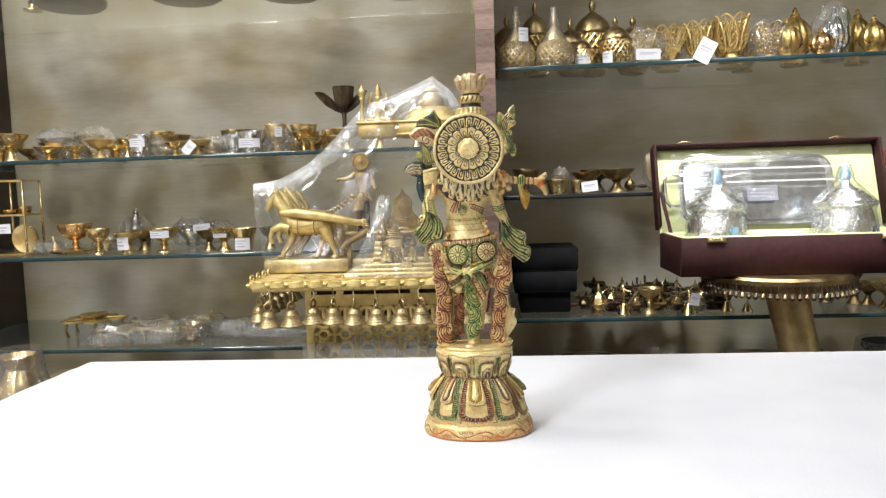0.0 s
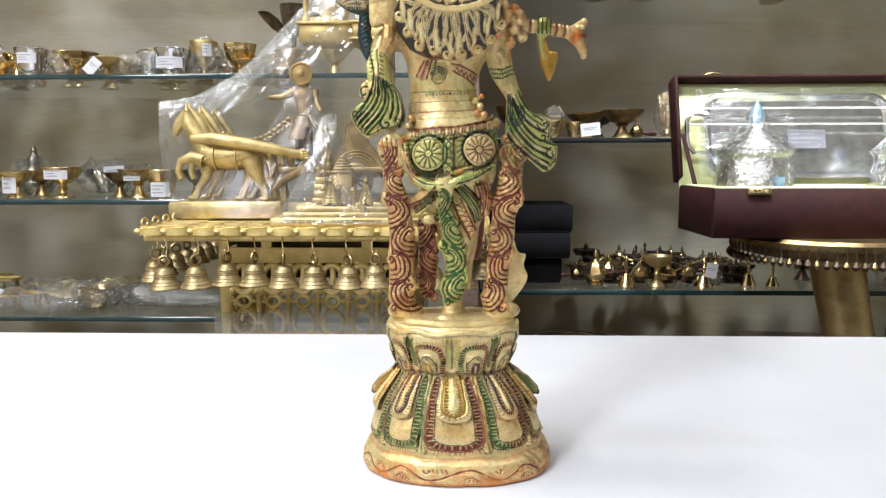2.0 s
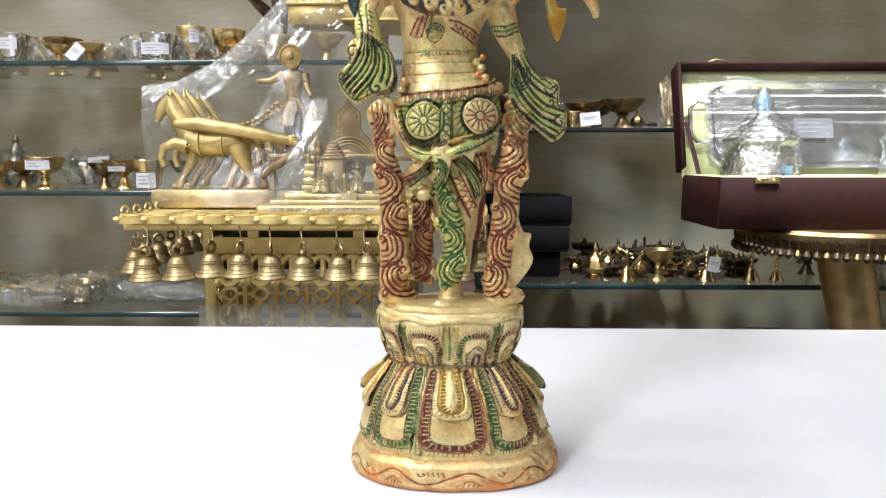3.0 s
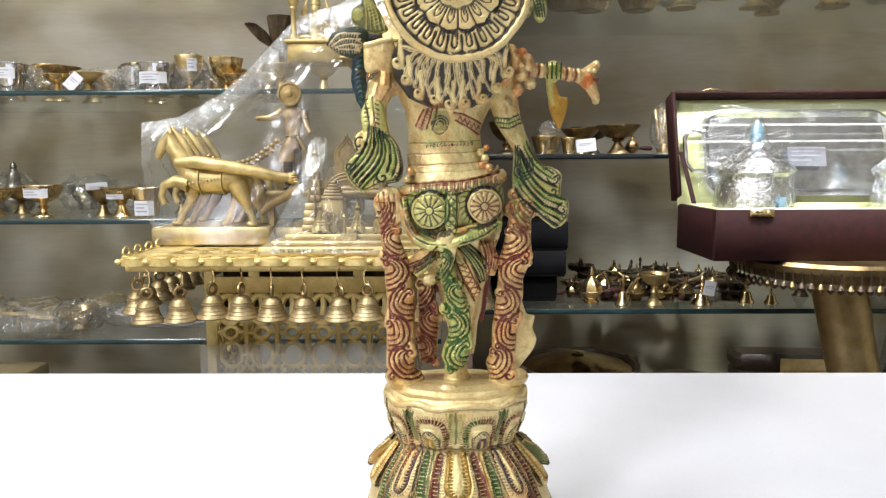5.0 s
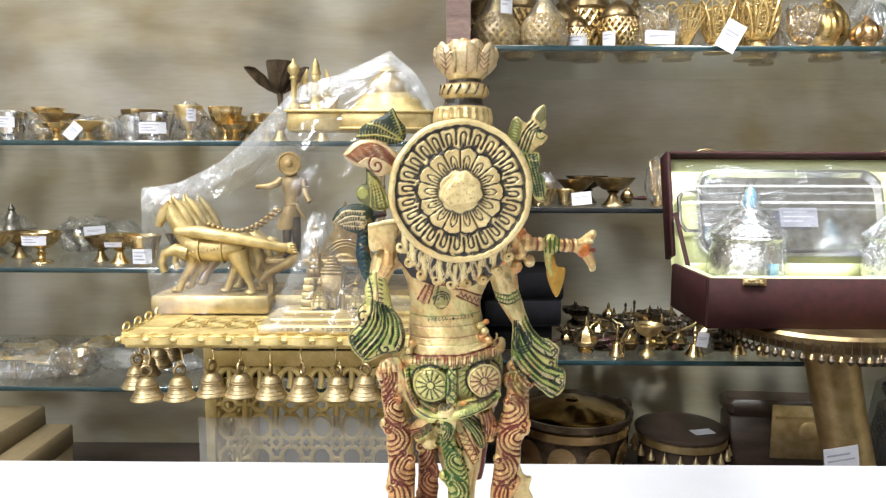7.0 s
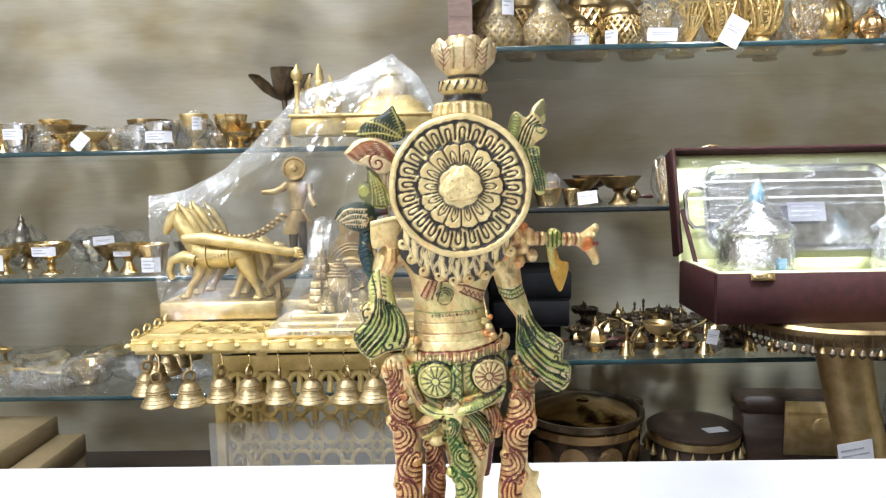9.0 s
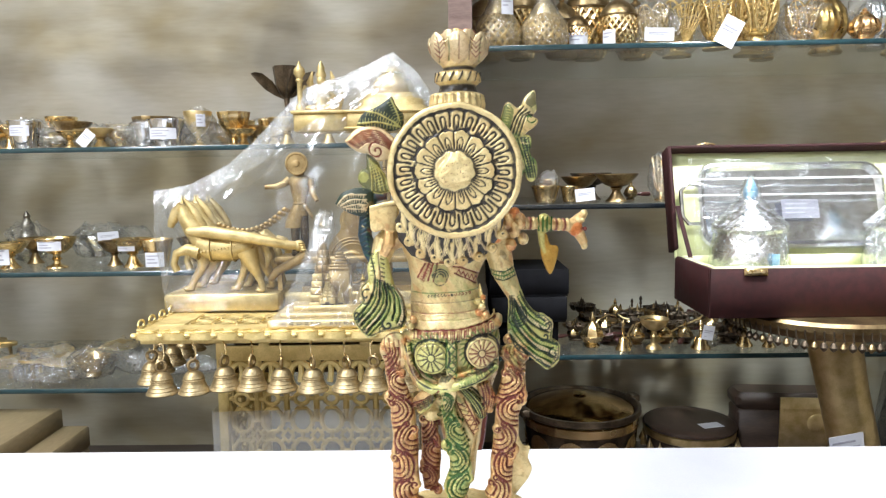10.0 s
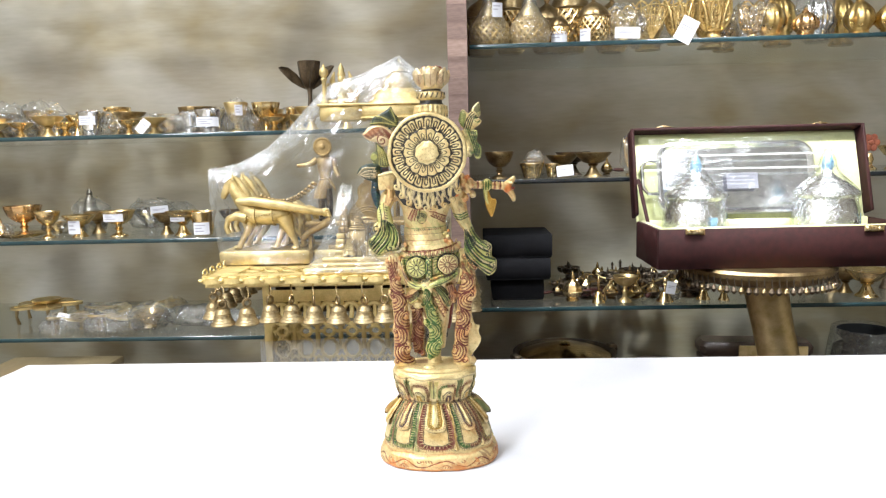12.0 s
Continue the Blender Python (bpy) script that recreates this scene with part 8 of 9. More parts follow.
def hand_bell(x, y, z, w, h, metal=BRASS, turn=0, words="small brass hand bell with a turned handle"):
    t = thing("hand_bell", words, "bell", pose(x, y, z, 0, 0, turn), "small brass ware on the shelf")
    part("bell", Shape().lathe([(w * 0.50, 0), (w * 0.48, h * 0.05), (w * 0.34, h * 0.18), (w * 0.28, h * 0.34), (w * 0.20, h * 0.42), (w * 0.05, h * 0.46)], 0, 18), metal, t)
    part("handle", Shape().lathe([(w * 0.06, h * 0.45), (w * 0.10, h * 0.52), (w * 0.06, h * 0.58), (w * 0.12, h * 0.66), (w * 0.07, h * 0.76), (w * 0.13, h * 0.84), (w * 0.10, h * 0.93), (w * 0.01, h)], 0, 12), metal, t)
    return t


def handled_lamp(x, y, z, size, turn, metal=BRASS_AGED, words="brass incense lamp with a maroon wooden handle"):
    t = thing("handled_lamp", words, "lamp", pose(x, y, z, 0, 0, turn), "small brass ware on the shelf")
    part("pan", Shape().lathe([(size * 0.26, 0), (size * 0.30, size * 0.05), (size * 0.18, size * 0.12), (size * 0.36, size * 0.22), (size * 0.46, size * 0.42), (size * 0.44, size * 0.44), (size * 0.20, size * 0.3), (0.0004, size * 0.28)], 0, 18), metal, t)
    part("handle", Shape().tube([(size * 0.42, 0, size * 0.34), (size * 0.6, 0, size * 0.36), (size * 0.9, 0, size * 0.35), (size * 1.25, 0, size * 0.34), (size * 1.35, 0, size * 0.34)], [size * 0.06, size * 0.11, size * 0.15, size * 0.14, size * 0.05], 0, 10), MAROON, t, "maroon turned wooden handle")
    part("dome", Shape().lathe([(size * 0.42, size * 0.43), (size * 0.38, size * 0.6), (size * 0.22, size * 0.82), (size * 0.08, size * 0.95), (size * 0.10, size * 1.05), (size * 0.02, size * 1.3)], 0, 16, wave=8, amp=0.05), BRASS, t, "pierced brass dome")
    return t


def cluster_lamp(x, y, z, w, h, metal, turn):
    """A low foot that carries a ring of little oil cups."""
    t = thing("cluster_lamp", "low dark brass lamp with a ring of small oil cups", "lamp", pose(x, y, z, 0, 0, turn), "small brass ware on the shelf")
    part("foot", Shape().lathe([(w * 0.30, 0), (w * 0.31, h * 0.06), (w * 0.12, h * 0.20), (w * 0.09, h * 0.50), (w * 0.16, h * 0.62), (w * 0.08, h * 0.70), (w * 0.05, h * 0.95), (w * 0.005, h * 1.12)], 0, 14), metal, t)
    for k in range(5):
        a = 2 * math.pi * k / 5
        part("oil_cup", Shape().lathe([(w * 0.05, h * 0.52), (w * 0.14, h * 0.62), (w * 0.19, h * 0.80), (w * 0.17, h * 0.80), (w * 0.01, h * 0.64)], 0, 12), metal, t, "", pose(w * 0.33 * math.cos(a), w * 0.33 * math.sin(a), 0))
    return t


def ladle(x, y, z, length, turn, metal=BRASS, lift=14):
    t = thing("ladle", "small brass ladle lying among the lamps", "ladle", pose(x, y, z, 0, -lift, turn), "small brass ware on the shelf")
    part("bowl", Shape().ell((0, 0, 0.006), (length * 0.16, length * 0.12, 0.006), 0, 14), metal, t)
    part("shaft", Shape().tube([(length * 0.12, 0, 0.008), (length * 0.5, 0, 0.011), (length * 0.9, 0, 0.010), (length, 0, 0.014)], [0.0022, 0.0018, 0.0022, 0.0012], 0, 8), metal, t)
    return t


rnd = random.Random(21)
# upper left shelf
Z = SHELF["L1"] + 0.0006
oil_lamp(-1.085, 1.585, Z, 0.078, 0.062, BRASS, None, 10, "tall brass oil lamp with a flared dish")
oil_lamp(-1.03, 1.66, Z, 0.060, 0.045, BRASS_AGED)
oil_lamp(-0.990, 1.58, Z, 0.064, 0.030, BRASS, None, 40, "low wide brass lamp")
bag(-0.950, 1.70, Z + 0.0, 0.110, 0.09, 0.085, 1, "brass dish in a crumpled clear bag", 0, BRASS)
oil_lamp(-0.922, 1.57, Z, 0.050, 0.030, BRASS, None, 70)
bag(-1.07, 1.74, Z, 0.11, 0.09, 0.085, 2, "brass dish in a crumpled clear bag", 0, BRASS_AGED)
oil_lamp(-0.868, 1.58, Z, 0.064, 0.042, BRASS_SATIN, None, 15)
bag(-0.885, 1.66, Z, 0.07, 0.06, 0.055, 3)
cup(-0.860, 1.74, Z, 0.042, 0.062, COPPER, None, 0, "square-shouldered golden brass cup")
goblet(-0.800, 1.75, Z, 0.062, 0.070, BRASS, None, 0)
oil_lamp(-0.815, 1.60, Z, 0.046, 0.044, BRASS, None, 0)
cup(-0.771, 1.575, Z, 0.056, 0.048, SILVER, (0.45, 0.034, 0.018, 8), 0, "film-wrapped silvery cup with a paper label")
oil_lamp(-0.712, 1.63, Z, 0.066, 0.050, BRASS_AGED, None, 30)
oil_lamp(-0.690, 1.575, Z, 0.046, 0.030, BRASS, None, 0)
flat_tag("price_tag", "white paper price tag leaning on a brass cup", pose(-0.648, 1.548, Z + 0.015, -8, 40, 0), 0.020, 0.030)
oil_lamp(-0.640, 1.585, Z, 0.058, 0.034, BRASS_SATIN, None, 60)
oil_lamp(-0.655, 1.68, Z, 0.070, 0.046, BRASS_AGED, None, 0)
goblet(-0.588, 1.70, Z, 0.082, 0.062, BRASS_AGED, None, 14, 0, "dark brass bowl with a scalloped rim", 0.75)
cup(-0.562, 1.590, Z, 0.050, 0.042, SILVER, None, 0, "silvery cup wrapped in clear film")
bag(-0.562, 1.590, Z, 0.060, 0.056, 0.046, 4, "clear film around a silvery cup")
cup(-0.515, 1.575, Z, 0.066, 0.046, SILVER, (0.25, 0.050, 0.019, 5), 0, "wide silvery cup with a paper label")
goblet(-0.505, 1.70, Z, 0.070, 0.052, BRASS_AGED, None, 0)
goblet(-0.462, 1.585, Z, 0.050, 0.061, BRASS_SATIN, (0.35, 0.016, 0.024, 32), 0, 0, "tall brass goblet with a price label", 0.70)
bag(-0.462, 1.590, Z, 0.060, 0.058, 0.066, 51, "clear film around a tall goblet")
bag(-0.515, 1.60, Z, 0.080, 0.06, 0.052, 52, "clear film around a wide cup")
bag(-0.771, 1.60, Z, 0.070, 0.06, 0.054, 53, "clear film around a silvery cup")
bag(-0.640, 1.63, Z, 0.075, 0.06, 0.046, 54, "clear film around brass lamps", 0, BRASS_SATIN)
bag(-0.700, 1.64, Z, 0.085, 0.06, 0.050, 55, "clear film around brass lamps", 0, BRASS_SATIN)
goblet(-0.408, 1.62, Z, 0.060, 0.062, BRASS, None, 12, 0, "golden brass goblet with a scalloped rim", 0.66)
oil_lamp(-0.368, 1.61, Z, 0.040, 0.036, BRASS_AGED, None, 0)
cup(-0.366, 1.68, Z, 0.026, 0.052, BRASS, None, 0)
for x, y, w, h in ((-0.93, 1.80, 0.06, 0.05), (-0.74, 1.79, 0.07, 0.045), (-0.62, 1.80, 0.06, 0.045), (-0.47, 1.79, 0.06, 0.05), (-0.31, 1.62, 0.07, 0.05), (-0.23, 1.60, 0.06, 0.05), (-0.15, 1.62, 0.06, 0.055)):
    oil_lamp(x, y, Z, w, h, rnd.choice((BRASS, BRASS_AGED, BRASS_SATIN)), None, rnd.random() * 360)


def lotus_stand():
    t = thing("lotus_lamp", "dark bronze lotus lamp with spread leaves on a stem", "lamp", pose(-0.350, 1.80, SHELF["L1"] + 0.0006) @ Matrix.Scale(0.95, 4))
    part("stem", Shape().lathe([(0.036, 0), (0.036, 0.004), (0.010, 0.014), (0.006, 0.040), (0.008, 0.060), (0.005, 0.090), (0.007, 0.112)], 0, 16), BRASS_DARK, t)
    part("cup", Shape().lathe([(0.006, 0.110), (0.014, 0.118), (0.023, 0.138), (0.026, 0.160), (0.028, 0.178), (0.026, 0.178), (0.018, 0.140), (0.0005, 0.13)], 0, 24, wave=8, amp=0.05), BRASS_DARK, t)
    for a, l in ((170, 0.075), (12, 0.055), (95, 0.05), (-60, 0.035)):
        s = Shape()
        s.rings([[(0.008 + l * k, 0.35 * w * c - h, 0.112 + 0.055 * k ** 0.8 + 0.9 * w * c) for c, h in ((-1, 0), (0, 0.003), (1, 0), (0, 0.006))] for k, w in ((0, 0.004), (0.3, 0.017), (0.6, 0.019), (0.85, 0.010), (1, 0.0012))], 0)
        part("leaf", s, BRASS_DARK, t, "", pose(0, 0, 0, 0, 0, a))


lotus_stand()
for k in range(22):
    x, y = -1.25 + 0.95 * rnd.random(), 1.66 + 0.18 * rnd.random()
    kind = k % 4
    if kind == 0:
        bag(x, y, Z, 0.07 + 0.03 * rnd.random(), 0.06, 0.045 + 0.02 * rnd.random(), 50 + k, "brass dish in a crumpled clear bag", 0, BRASS)
    elif kind == 1:
        goblet(x, y, Z, 0.055 + 0.02 * rnd.random(), 0.05 + 0.012 * rnd.random(), rnd.choice((BRASS, BRASS_AGED, BRASS_SATIN)), None, rnd.choice((0, 12)))
    else:
        oil_lamp(x, y, Z, 0.05 + 0.025 * rnd.random(), 0.034 + 0.02 * rnd.random(), rnd.choice((BRASS, BRASS_AGED, BRASS_SATIN, SILVER)), None, 360 * rnd.random())

for k, x in enumerate((-1.12, -1.01, -0.965, -0.905, -0.842, -0.742, -0.735, -0.668, -0.612, -0.535, -0.485, -0.436, -0.385, -0.335)):
    if k % 3 == 2:
        bag(x, 1.60 + 0.02 * (k % 4), Z, 0.065, 0.055, 0.040, 80 + k, "brass dish in a crumpled clear bag", 0, BRASS)
    else:
        oil_lamp(x, 1.60 + 0.025 * (k % 4), Z, 0.052 + 0.006 * (k % 3), 0.030 + 0.004 * (k % 4), (BRASS, BRASS_SATIN, BRASS_AGED, BRASS)[k % 4], None, 50 * k)

# middle left shelf
Z = SHELF["L2"] + 0.0006


def brass_case():
    t = thing("display_case", "small brass-framed glass case with two tiers of brass ware", "display case", pose(-1.105, 1.62, Z))
    w, d, h, b = 0.080, 0.07, 0.176, 0.0045
    s = Shape()
    for x in (-w / 2, w / 2 - b):
        for y in (-d / 2, d / 2 - b):
            s.box((x, y, 0), (x + b, y + b, h), 0, 0.0006)
    for z in (0, 0.092, h - b):
        for y in (-d / 2, d / 2 - b):
            s.box((-w / 2 + b, y + 0.0005, z), (w / 2 - b, y + b - 0.0005, z + b))
        for x in (-w / 2, w / 2 - b):
            s.box((x + 0.0005, -d / 2 + b, z), (x + b - 0.0005, d / 2 - b, z + b))
    part("frame", s, BRASS, t, "polished brass frame")
    part("tier", Shape().box((-w / 2 + b, -d / 2 + b, 0.0925), (w / 2 - b, d / 2 - b, 0.0945)), BRASS_AGED, t)
    part("floor_plate", Shape().box((-w / 2 + b, -d / 2 + b, 0.001), (w / 2 - b, d / 2 - b, 0.003)), BRASS_AGED, t)
    part("plate", Shape().lathe([(0.002, 0), (0.022, 0.001), (0.033, 0.006), (0.034, 0.007), (0.022, 0.003), (0.002, 0.002)], 0, 24), BRASS, t, "golden plate standing on edge", pose(0.010, 0.012, 0.037, 90))
    part("small_cup", Shape().lathe([(0.010, 0), (0.014, 0.01), (0.016, 0.02), (0.014, 0.02), (0.001, 0.006)], 0, 16), BRASS, t, "", pose(0.018, 0, 0.0946))
    part("small_dish", Shape().lathe([(0.008, 0), (0.018, 0.006), (0.020, 0.012), (0.018, 0.012), (0.001, 0.004)], 0, 16), COPPER, t, "", pose(-0.018, 0, 0.0946))
    lb = part("price_label", Shape().box((-0.032, -0.0362, 0.052), (0.004, -0.0356, 0.074)), PAPER, t, "white paper price label")
    part("print", Shape().box((-0.026, -0.0366, 0.064), (-0.004, -0.0363, 0.067)).box((-0.026, -0.0366, 0.058), (-0.010, -0.0363, 0.060)), INK, lb)


brass_case()
bag(-1.018, 1.60, Z, 0.075, 0.06, 0.032, 6)
t = thing("brass_tray", "small round brass tray with a bird at its rim", "tray", pose(-0.963, 1.60, Z))
part("dish", Shape().lathe([(0.030, 0), (0.046, 0.004), (0.052, 0.010), (0.050, 0.010), (0.040, 0.005), (0.001, 0.003)], 0, 28), BRASS, t)
part("bird", Shape().loft([(0.008, -0.044, 0, 0.006, 0.004), (0.016, -0.045, 0, 0.009, 0.006), (0.024, -0.042, 0, 0.006, 0.005), (0.032, -0.046, 0, 0.0035, 0.003), (0.038, -0.047, 0, 0.004, 0.0035), (0.043, -0.046, 0, 0.001, 0.001)], 0, 12), BRASS, t, "small cast brass bird")
goblet(-0.955, 1.60, Z + 0.004, 0.074, 0.066, COPPER, None, 12, 0, "coppery brass goblet with a wavy rim on the tray", 0.58)
bag(-0.905, 1.64, Z, 0.060, 0.05, 0.040, 7, "small white parcel in clear film", 0, BRASS)
goblet(-0.886, 1.575, Z, 0.052, 0.058, BRASS, None, 0, 0, "small brass goblet lamp")
oil_lamp(-0.822, 1.585, Z, 0.068, 0.048, BRASS, (0.18, 0.026, 0.034, 0), 0, "brass lamp with a paper label round its stem")


def spouted_pot(x, y, z):
    t = thing("spouted_pot", "dark silvery ornamental pot with a spout and knobbed lid", "pot", pose(x, y, z) @ Matrix.Scale(0.86, 4))
    part("body", Shape().lathe([(0.022, 0), (0.024, 0.004), (0.034, 0.016), (0.036, 0.028), (0.026, 0.044), (0.014, 0.052)], 0, 24, wave=12, amp=0.03), PEWTER, t)
    part("lid", Shape().lathe([(0.018, 0.050), (0.020, 0.056), (0.014, 0.070), (0.016, 0.078), (0.010, 0.092), (0.006, 0.098), (0.008, 0.104), (0.001, 0.116)], 0, 16), PEWTER, t)
    part("spout", Shape().tube([(0.030, 0, 0.026), (0.044, 0, 0.036), (0.050, 0, 0.050)], [0.008, 0.005, 0.004], 0, 10), PEWTER, t)
    part("handle", Shape().tube([(-0.030, 0, 0.040), (-0.046, 0, 0.044), (-0.048, 0, 0.024), (-0.034, 0, 0.014)], 0.003, 0, 8), PEWTER, t)


spouted_pot(-0.868, 1.72, Z)
bag(-0.868, 1.72, Z, 0.090, 0.08, 0.075, 61, "clear film around a spouted pot")
goblet(-0.735, 1.585, Z, 0.070, 0.056, BRASS, (0.30, 0.044, 0.020, 4), 0, 0, "brass goblet with a wide paper label", 0.56)
bag(-0.735, 1.74, Z, 0.115, 0.08, 0.070, 8, "pale parcel in a crumpled clear bag", 0, SILVER)
flat_tag("price_tag", "white paper price tag on a bagged parcel", pose(-0.690, 1.690, Z + 0.047, 0, -4, 0), 0.042, 0.020)
oil_lamp(-0.640, 1.61, Z, 0.056, 0.046, BRASS_AGED, None, 0)
oil_lamp(-0.594, 1.585, Z, 0.070, 0.052, BRASS, (0.60, 0.034, 0.016, -6), 0, "brass lamp with a paper label")
cup(-0.546, 1.580, Z, 0.056, 0.050, BRASS, (0.05, 0.034, 0.026, 8), 0, "small brass cup with a paper label on its body")
oil_lamp(-0.500, 1.62, Z, 0.050, 0.050, BRASS_AGED, None, 0)
oil_lamp(-0.820, 1.66, Z, 0.060, 0.050, BRASS_AGED, None, 50)
bag(-0.690, 1.80, Z, 0.08, 0.06, 0.06, 9)

# lower left shelf
Z = SHELF["L3"] + 0.0006


def leaf_stand(x, y, z):
    t = thing("leaf_stand", "low brass stand shaped like spread leaves on short legs", "stand", pose(x, y, z, 0, 0, 12))
    s = Shape()
    pts = []
    for k in range(60):
        a = 2 * math.pi * k / 60
        r = 0.050 + 0.030 * abs(math.cos(2.5 * a)) ** 0.7
        pts.append((r * math.cos(a), 0.85 * r * math.sin(a)))
    s.rings([[(px, py, q) for px, py in pts] for q in (0.036, 0.041)], 0, True)
    for k in range(5):
        a = 2 * math.pi * k / 5
        s.tube([(0, 0, 0.0415), (0.072 * math.cos(a), 0.061 * math.sin(a), 0.0420)], [0.004, 0.0015], 0, 6)
    part("top", s, BRASS_SATIN, t)
    for k in range(5):
        a = 2 * math.pi * k / 5
        part("leg", Shape().tube([(0.066 * math.cos(a), 0.056 * math.sin(a), 0.037), (0.068 * math.cos(a), 0.058 * math.sin(a), 0.018), (0.064 * math.cos(a), 0.054 * math.sin(a), 0.0)], [0.005, 0.003, 0.0044], 0, 8), BRASS_AGED, t)
    part("dish", Shape().lathe([(0.014, 0.041), (0.028, 0.045), (0.033, 0.052), (0.031, 0.052), (0.012, 0.046), (0.001, 0.045)], 0, 20), BRASS_SATIN, t)


leaf_stand(-0.985, 1.70, Z)


def bagged_stand(x, y, z, w, seed, turn, words="low brass leaf stand in a crumpled clear bag"):
    """A small leaf-shaped stand on short legs, wrapped in film."""
    rr = random.Random(seed)
    t = thing("bagged_stand", words, "stand", pose(x, y, z, 0, 0, turn), "bagged stands on the shelf")
    lobes = rr.choice((2.0, 2.5, 3.0))
    edge = [((0.34 + 0.16 * abs(math.cos(lobes * a)) ** 0.7) * w, a) for a in (2 * math.pi * k / 40 for k in range(40))]
    part("top", Shape().rings([[(r * math.cos(a), 0.62 * r * math.sin(a), q + 0.006 * math.sin(2 * a)) for r, a in edge] for q in (0.026, 0.031)], 0, True), BRASS_SATIN, t, "pierced brass leaf top")
    for k in range(4):
        a = math.pi * (0.25 + k / 2)
        part("leg", Shape().tube([(0.34 * w * math.cos(a), 0.21 * w * math.sin(a), 0.028), (0.36 * w * math.cos(a), 0.22 * w * math.sin(a), 0.014), (0.34 * w * math.cos(a), 0.21 * w * math.sin(a), 0.0004)], [0.005, 0.003, 0.004], 0, 7), BRASS_AGED, t)
    rings = []
    for q in (0.0, 0.3, 0.6, 0.85, 1.0):
        ring = []
        for k in range(26):
            a = 2 * math.pi * k / 26
            v = Vector((math.cos(a) * 2.2, math.sin(a) * 2.2, q * 2 + seed * 3.3))
            f = (1.06 - 0.35 * q ** 3) * (1 + 0.22 * noise.noise(v) + 0.14 * noise.noise(v * 2.6))
            ring.append((0.54 * w * f * math.cos(a), 0.36 * w * f * math.sin(a), max(0.0004, 0.040 * q * (1 + 0.35 * noise.noise(v * 1.6)))))
        rings.append(ring)
    part("film", Shape().rings(rings, 0, False), BAG, t, "crinkled clear film", angle=28)


bagged_stand(-0.875, 1.60, Z, 0.10, 11, 25)
bagged_stand(-0.835, 1.70, Z, 0.12, 12, -10)
bagged_stand(-0.775, 1.62, Z, 0.13, 13, 12)
bagged_stand(-0.715, 1.72, Z, 0.11, 16, 40)
bag(-0.690, 1.60, Z, 0.090, 0.08, 0.056, 14, "brass bowl in a crumpled clear bag", 0, BRASS)
bag(-0.600, 1.63, Z, 0.13, 0.08, 0.046, 15, "empty end of a crumpled clear bag", 0.10)
bag(-0.530, 1.62, Z, 0.12, 0.07, 0.034, 18, "empty end of a crumpled clear bag", 0.06)
flat_tag("price_tag", "white paper price tag on a bagged stand", pose(-0.875, 1.58, Z + 0.035, -50, 12, 0), 0.026, 0.016)

# ware over the top left shelf, seen through the glass
Z = SHELF["L0"] + 0.0006
for k in range(12):
    x = -1.22 + k * 0.1 + 0.02 * rnd.random()
    goblet(x, 1.62 + 0.16 * rnd.random(), Z + 0.0045, 0.06 + 0.03 * rnd.random(), 0.06 + 0.03 * rnd.random(), rnd.choice((BRASS, BRASS_AGED, BRASS_SATIN)), None, rnd.choice((0, 12)), 0)

for k, (x, y, r) in enumerate(((-1.00, 1.72, 0.085), (-0.70, 1.70, 0.09), (-0.45, 1.72, 0.085), (-0.18, 1.74, 0.085))):
    t = thing("brass_tray", "wide dark brass tray lying on the shelf", "tray", pose(x, y, Z + 0.001, 0, 0, 30 * k), "dark trays on the shelf")
    part("dish", Shape().lathe([(r * 0.2, 0), (r * 0.80, 0), (r * 0.94, 0.006), (r, 0.018), (r * 0.98, 0.019), (r * 0.90, 0.009), (r * 0.78, 0.003), (0.001, 0.003)], 0, 36, wave=12, amp=0.02), BRASS_DARK, t)
    part("rim", Shape().tube(ring_pts((0, 0, 0.0185), r * 0.99, 30, "xy"), 0.0022, 0, 6), BRASS_AGED, t)

# upper right shelf
Z = SHELF["R1"] + 0.0006
pierced_jar(0.076, 1.585, Z, 0.078, 0.128, BRASS, True, (0.42, 0.022, 0.028, 22), "pierced golden jar in a clear bag with a price tag")
pierced_jar(0.125, 1.70, Z, 0.076, 0.175, BRASS, False, None, "tall pierced brass jar with a dark domed lid")
pierced_jar(0.158, 1.585, Z, 0.078, 0.125, COPPER, True, None, "pierced coppery jar in a clear bag")
pierced_jar(0.219, 1.60, Z, 0.042, 0.076, BRASS, False, (0.02, 0.034, 0.026, -6), "small pierced jar with a paper label")
pierced_jar(0.258, 1.72, Z, 0.090, 0.180, BRASS, False, None, "tall pierced brass jar with a dark domed lid")
pierced_jar(0.290, 1.60, Z, 0.066, 0.108, BRASS, False, (0.04, 0.024, 0.026, -40), "pierced brass jar with a paper label")
pierced_jar(0.350, 1.72, Z, 0.080, 0.135, BRASS, False, None, "pierced brass jar with a dark domed lid")
lotus_holder(0.350, 1.60, Z, 0.070, 0.072, FILIGREE, 6)
pierced_jar(0.205, 1.70, Z, 0.074, 0.130, BRASS_AGED, False, None, "pierced dark brass jar with a domed lid")
pierced_jar(0.060, 1.72, Z, 0.082, 0.150, BRASS_AGED, False, None, "pierced dark brass jar with a domed lid")
lotus_holder(0.425, 1.70, Z, 0.090, 0.100, FILIGREE, 7)
lotus_holder(0.560, 1.70, Z, 0.090, 0.095, FILIGREE, 7)
bag(0.425, 1.70, Z, 0.095, 0.08, 0.095, 62, "clear bag over a golden holder")
bag(0.350, 1.595, Z, 0.082, 0.07, 0.080, 17, "clear bag over a golden holder")
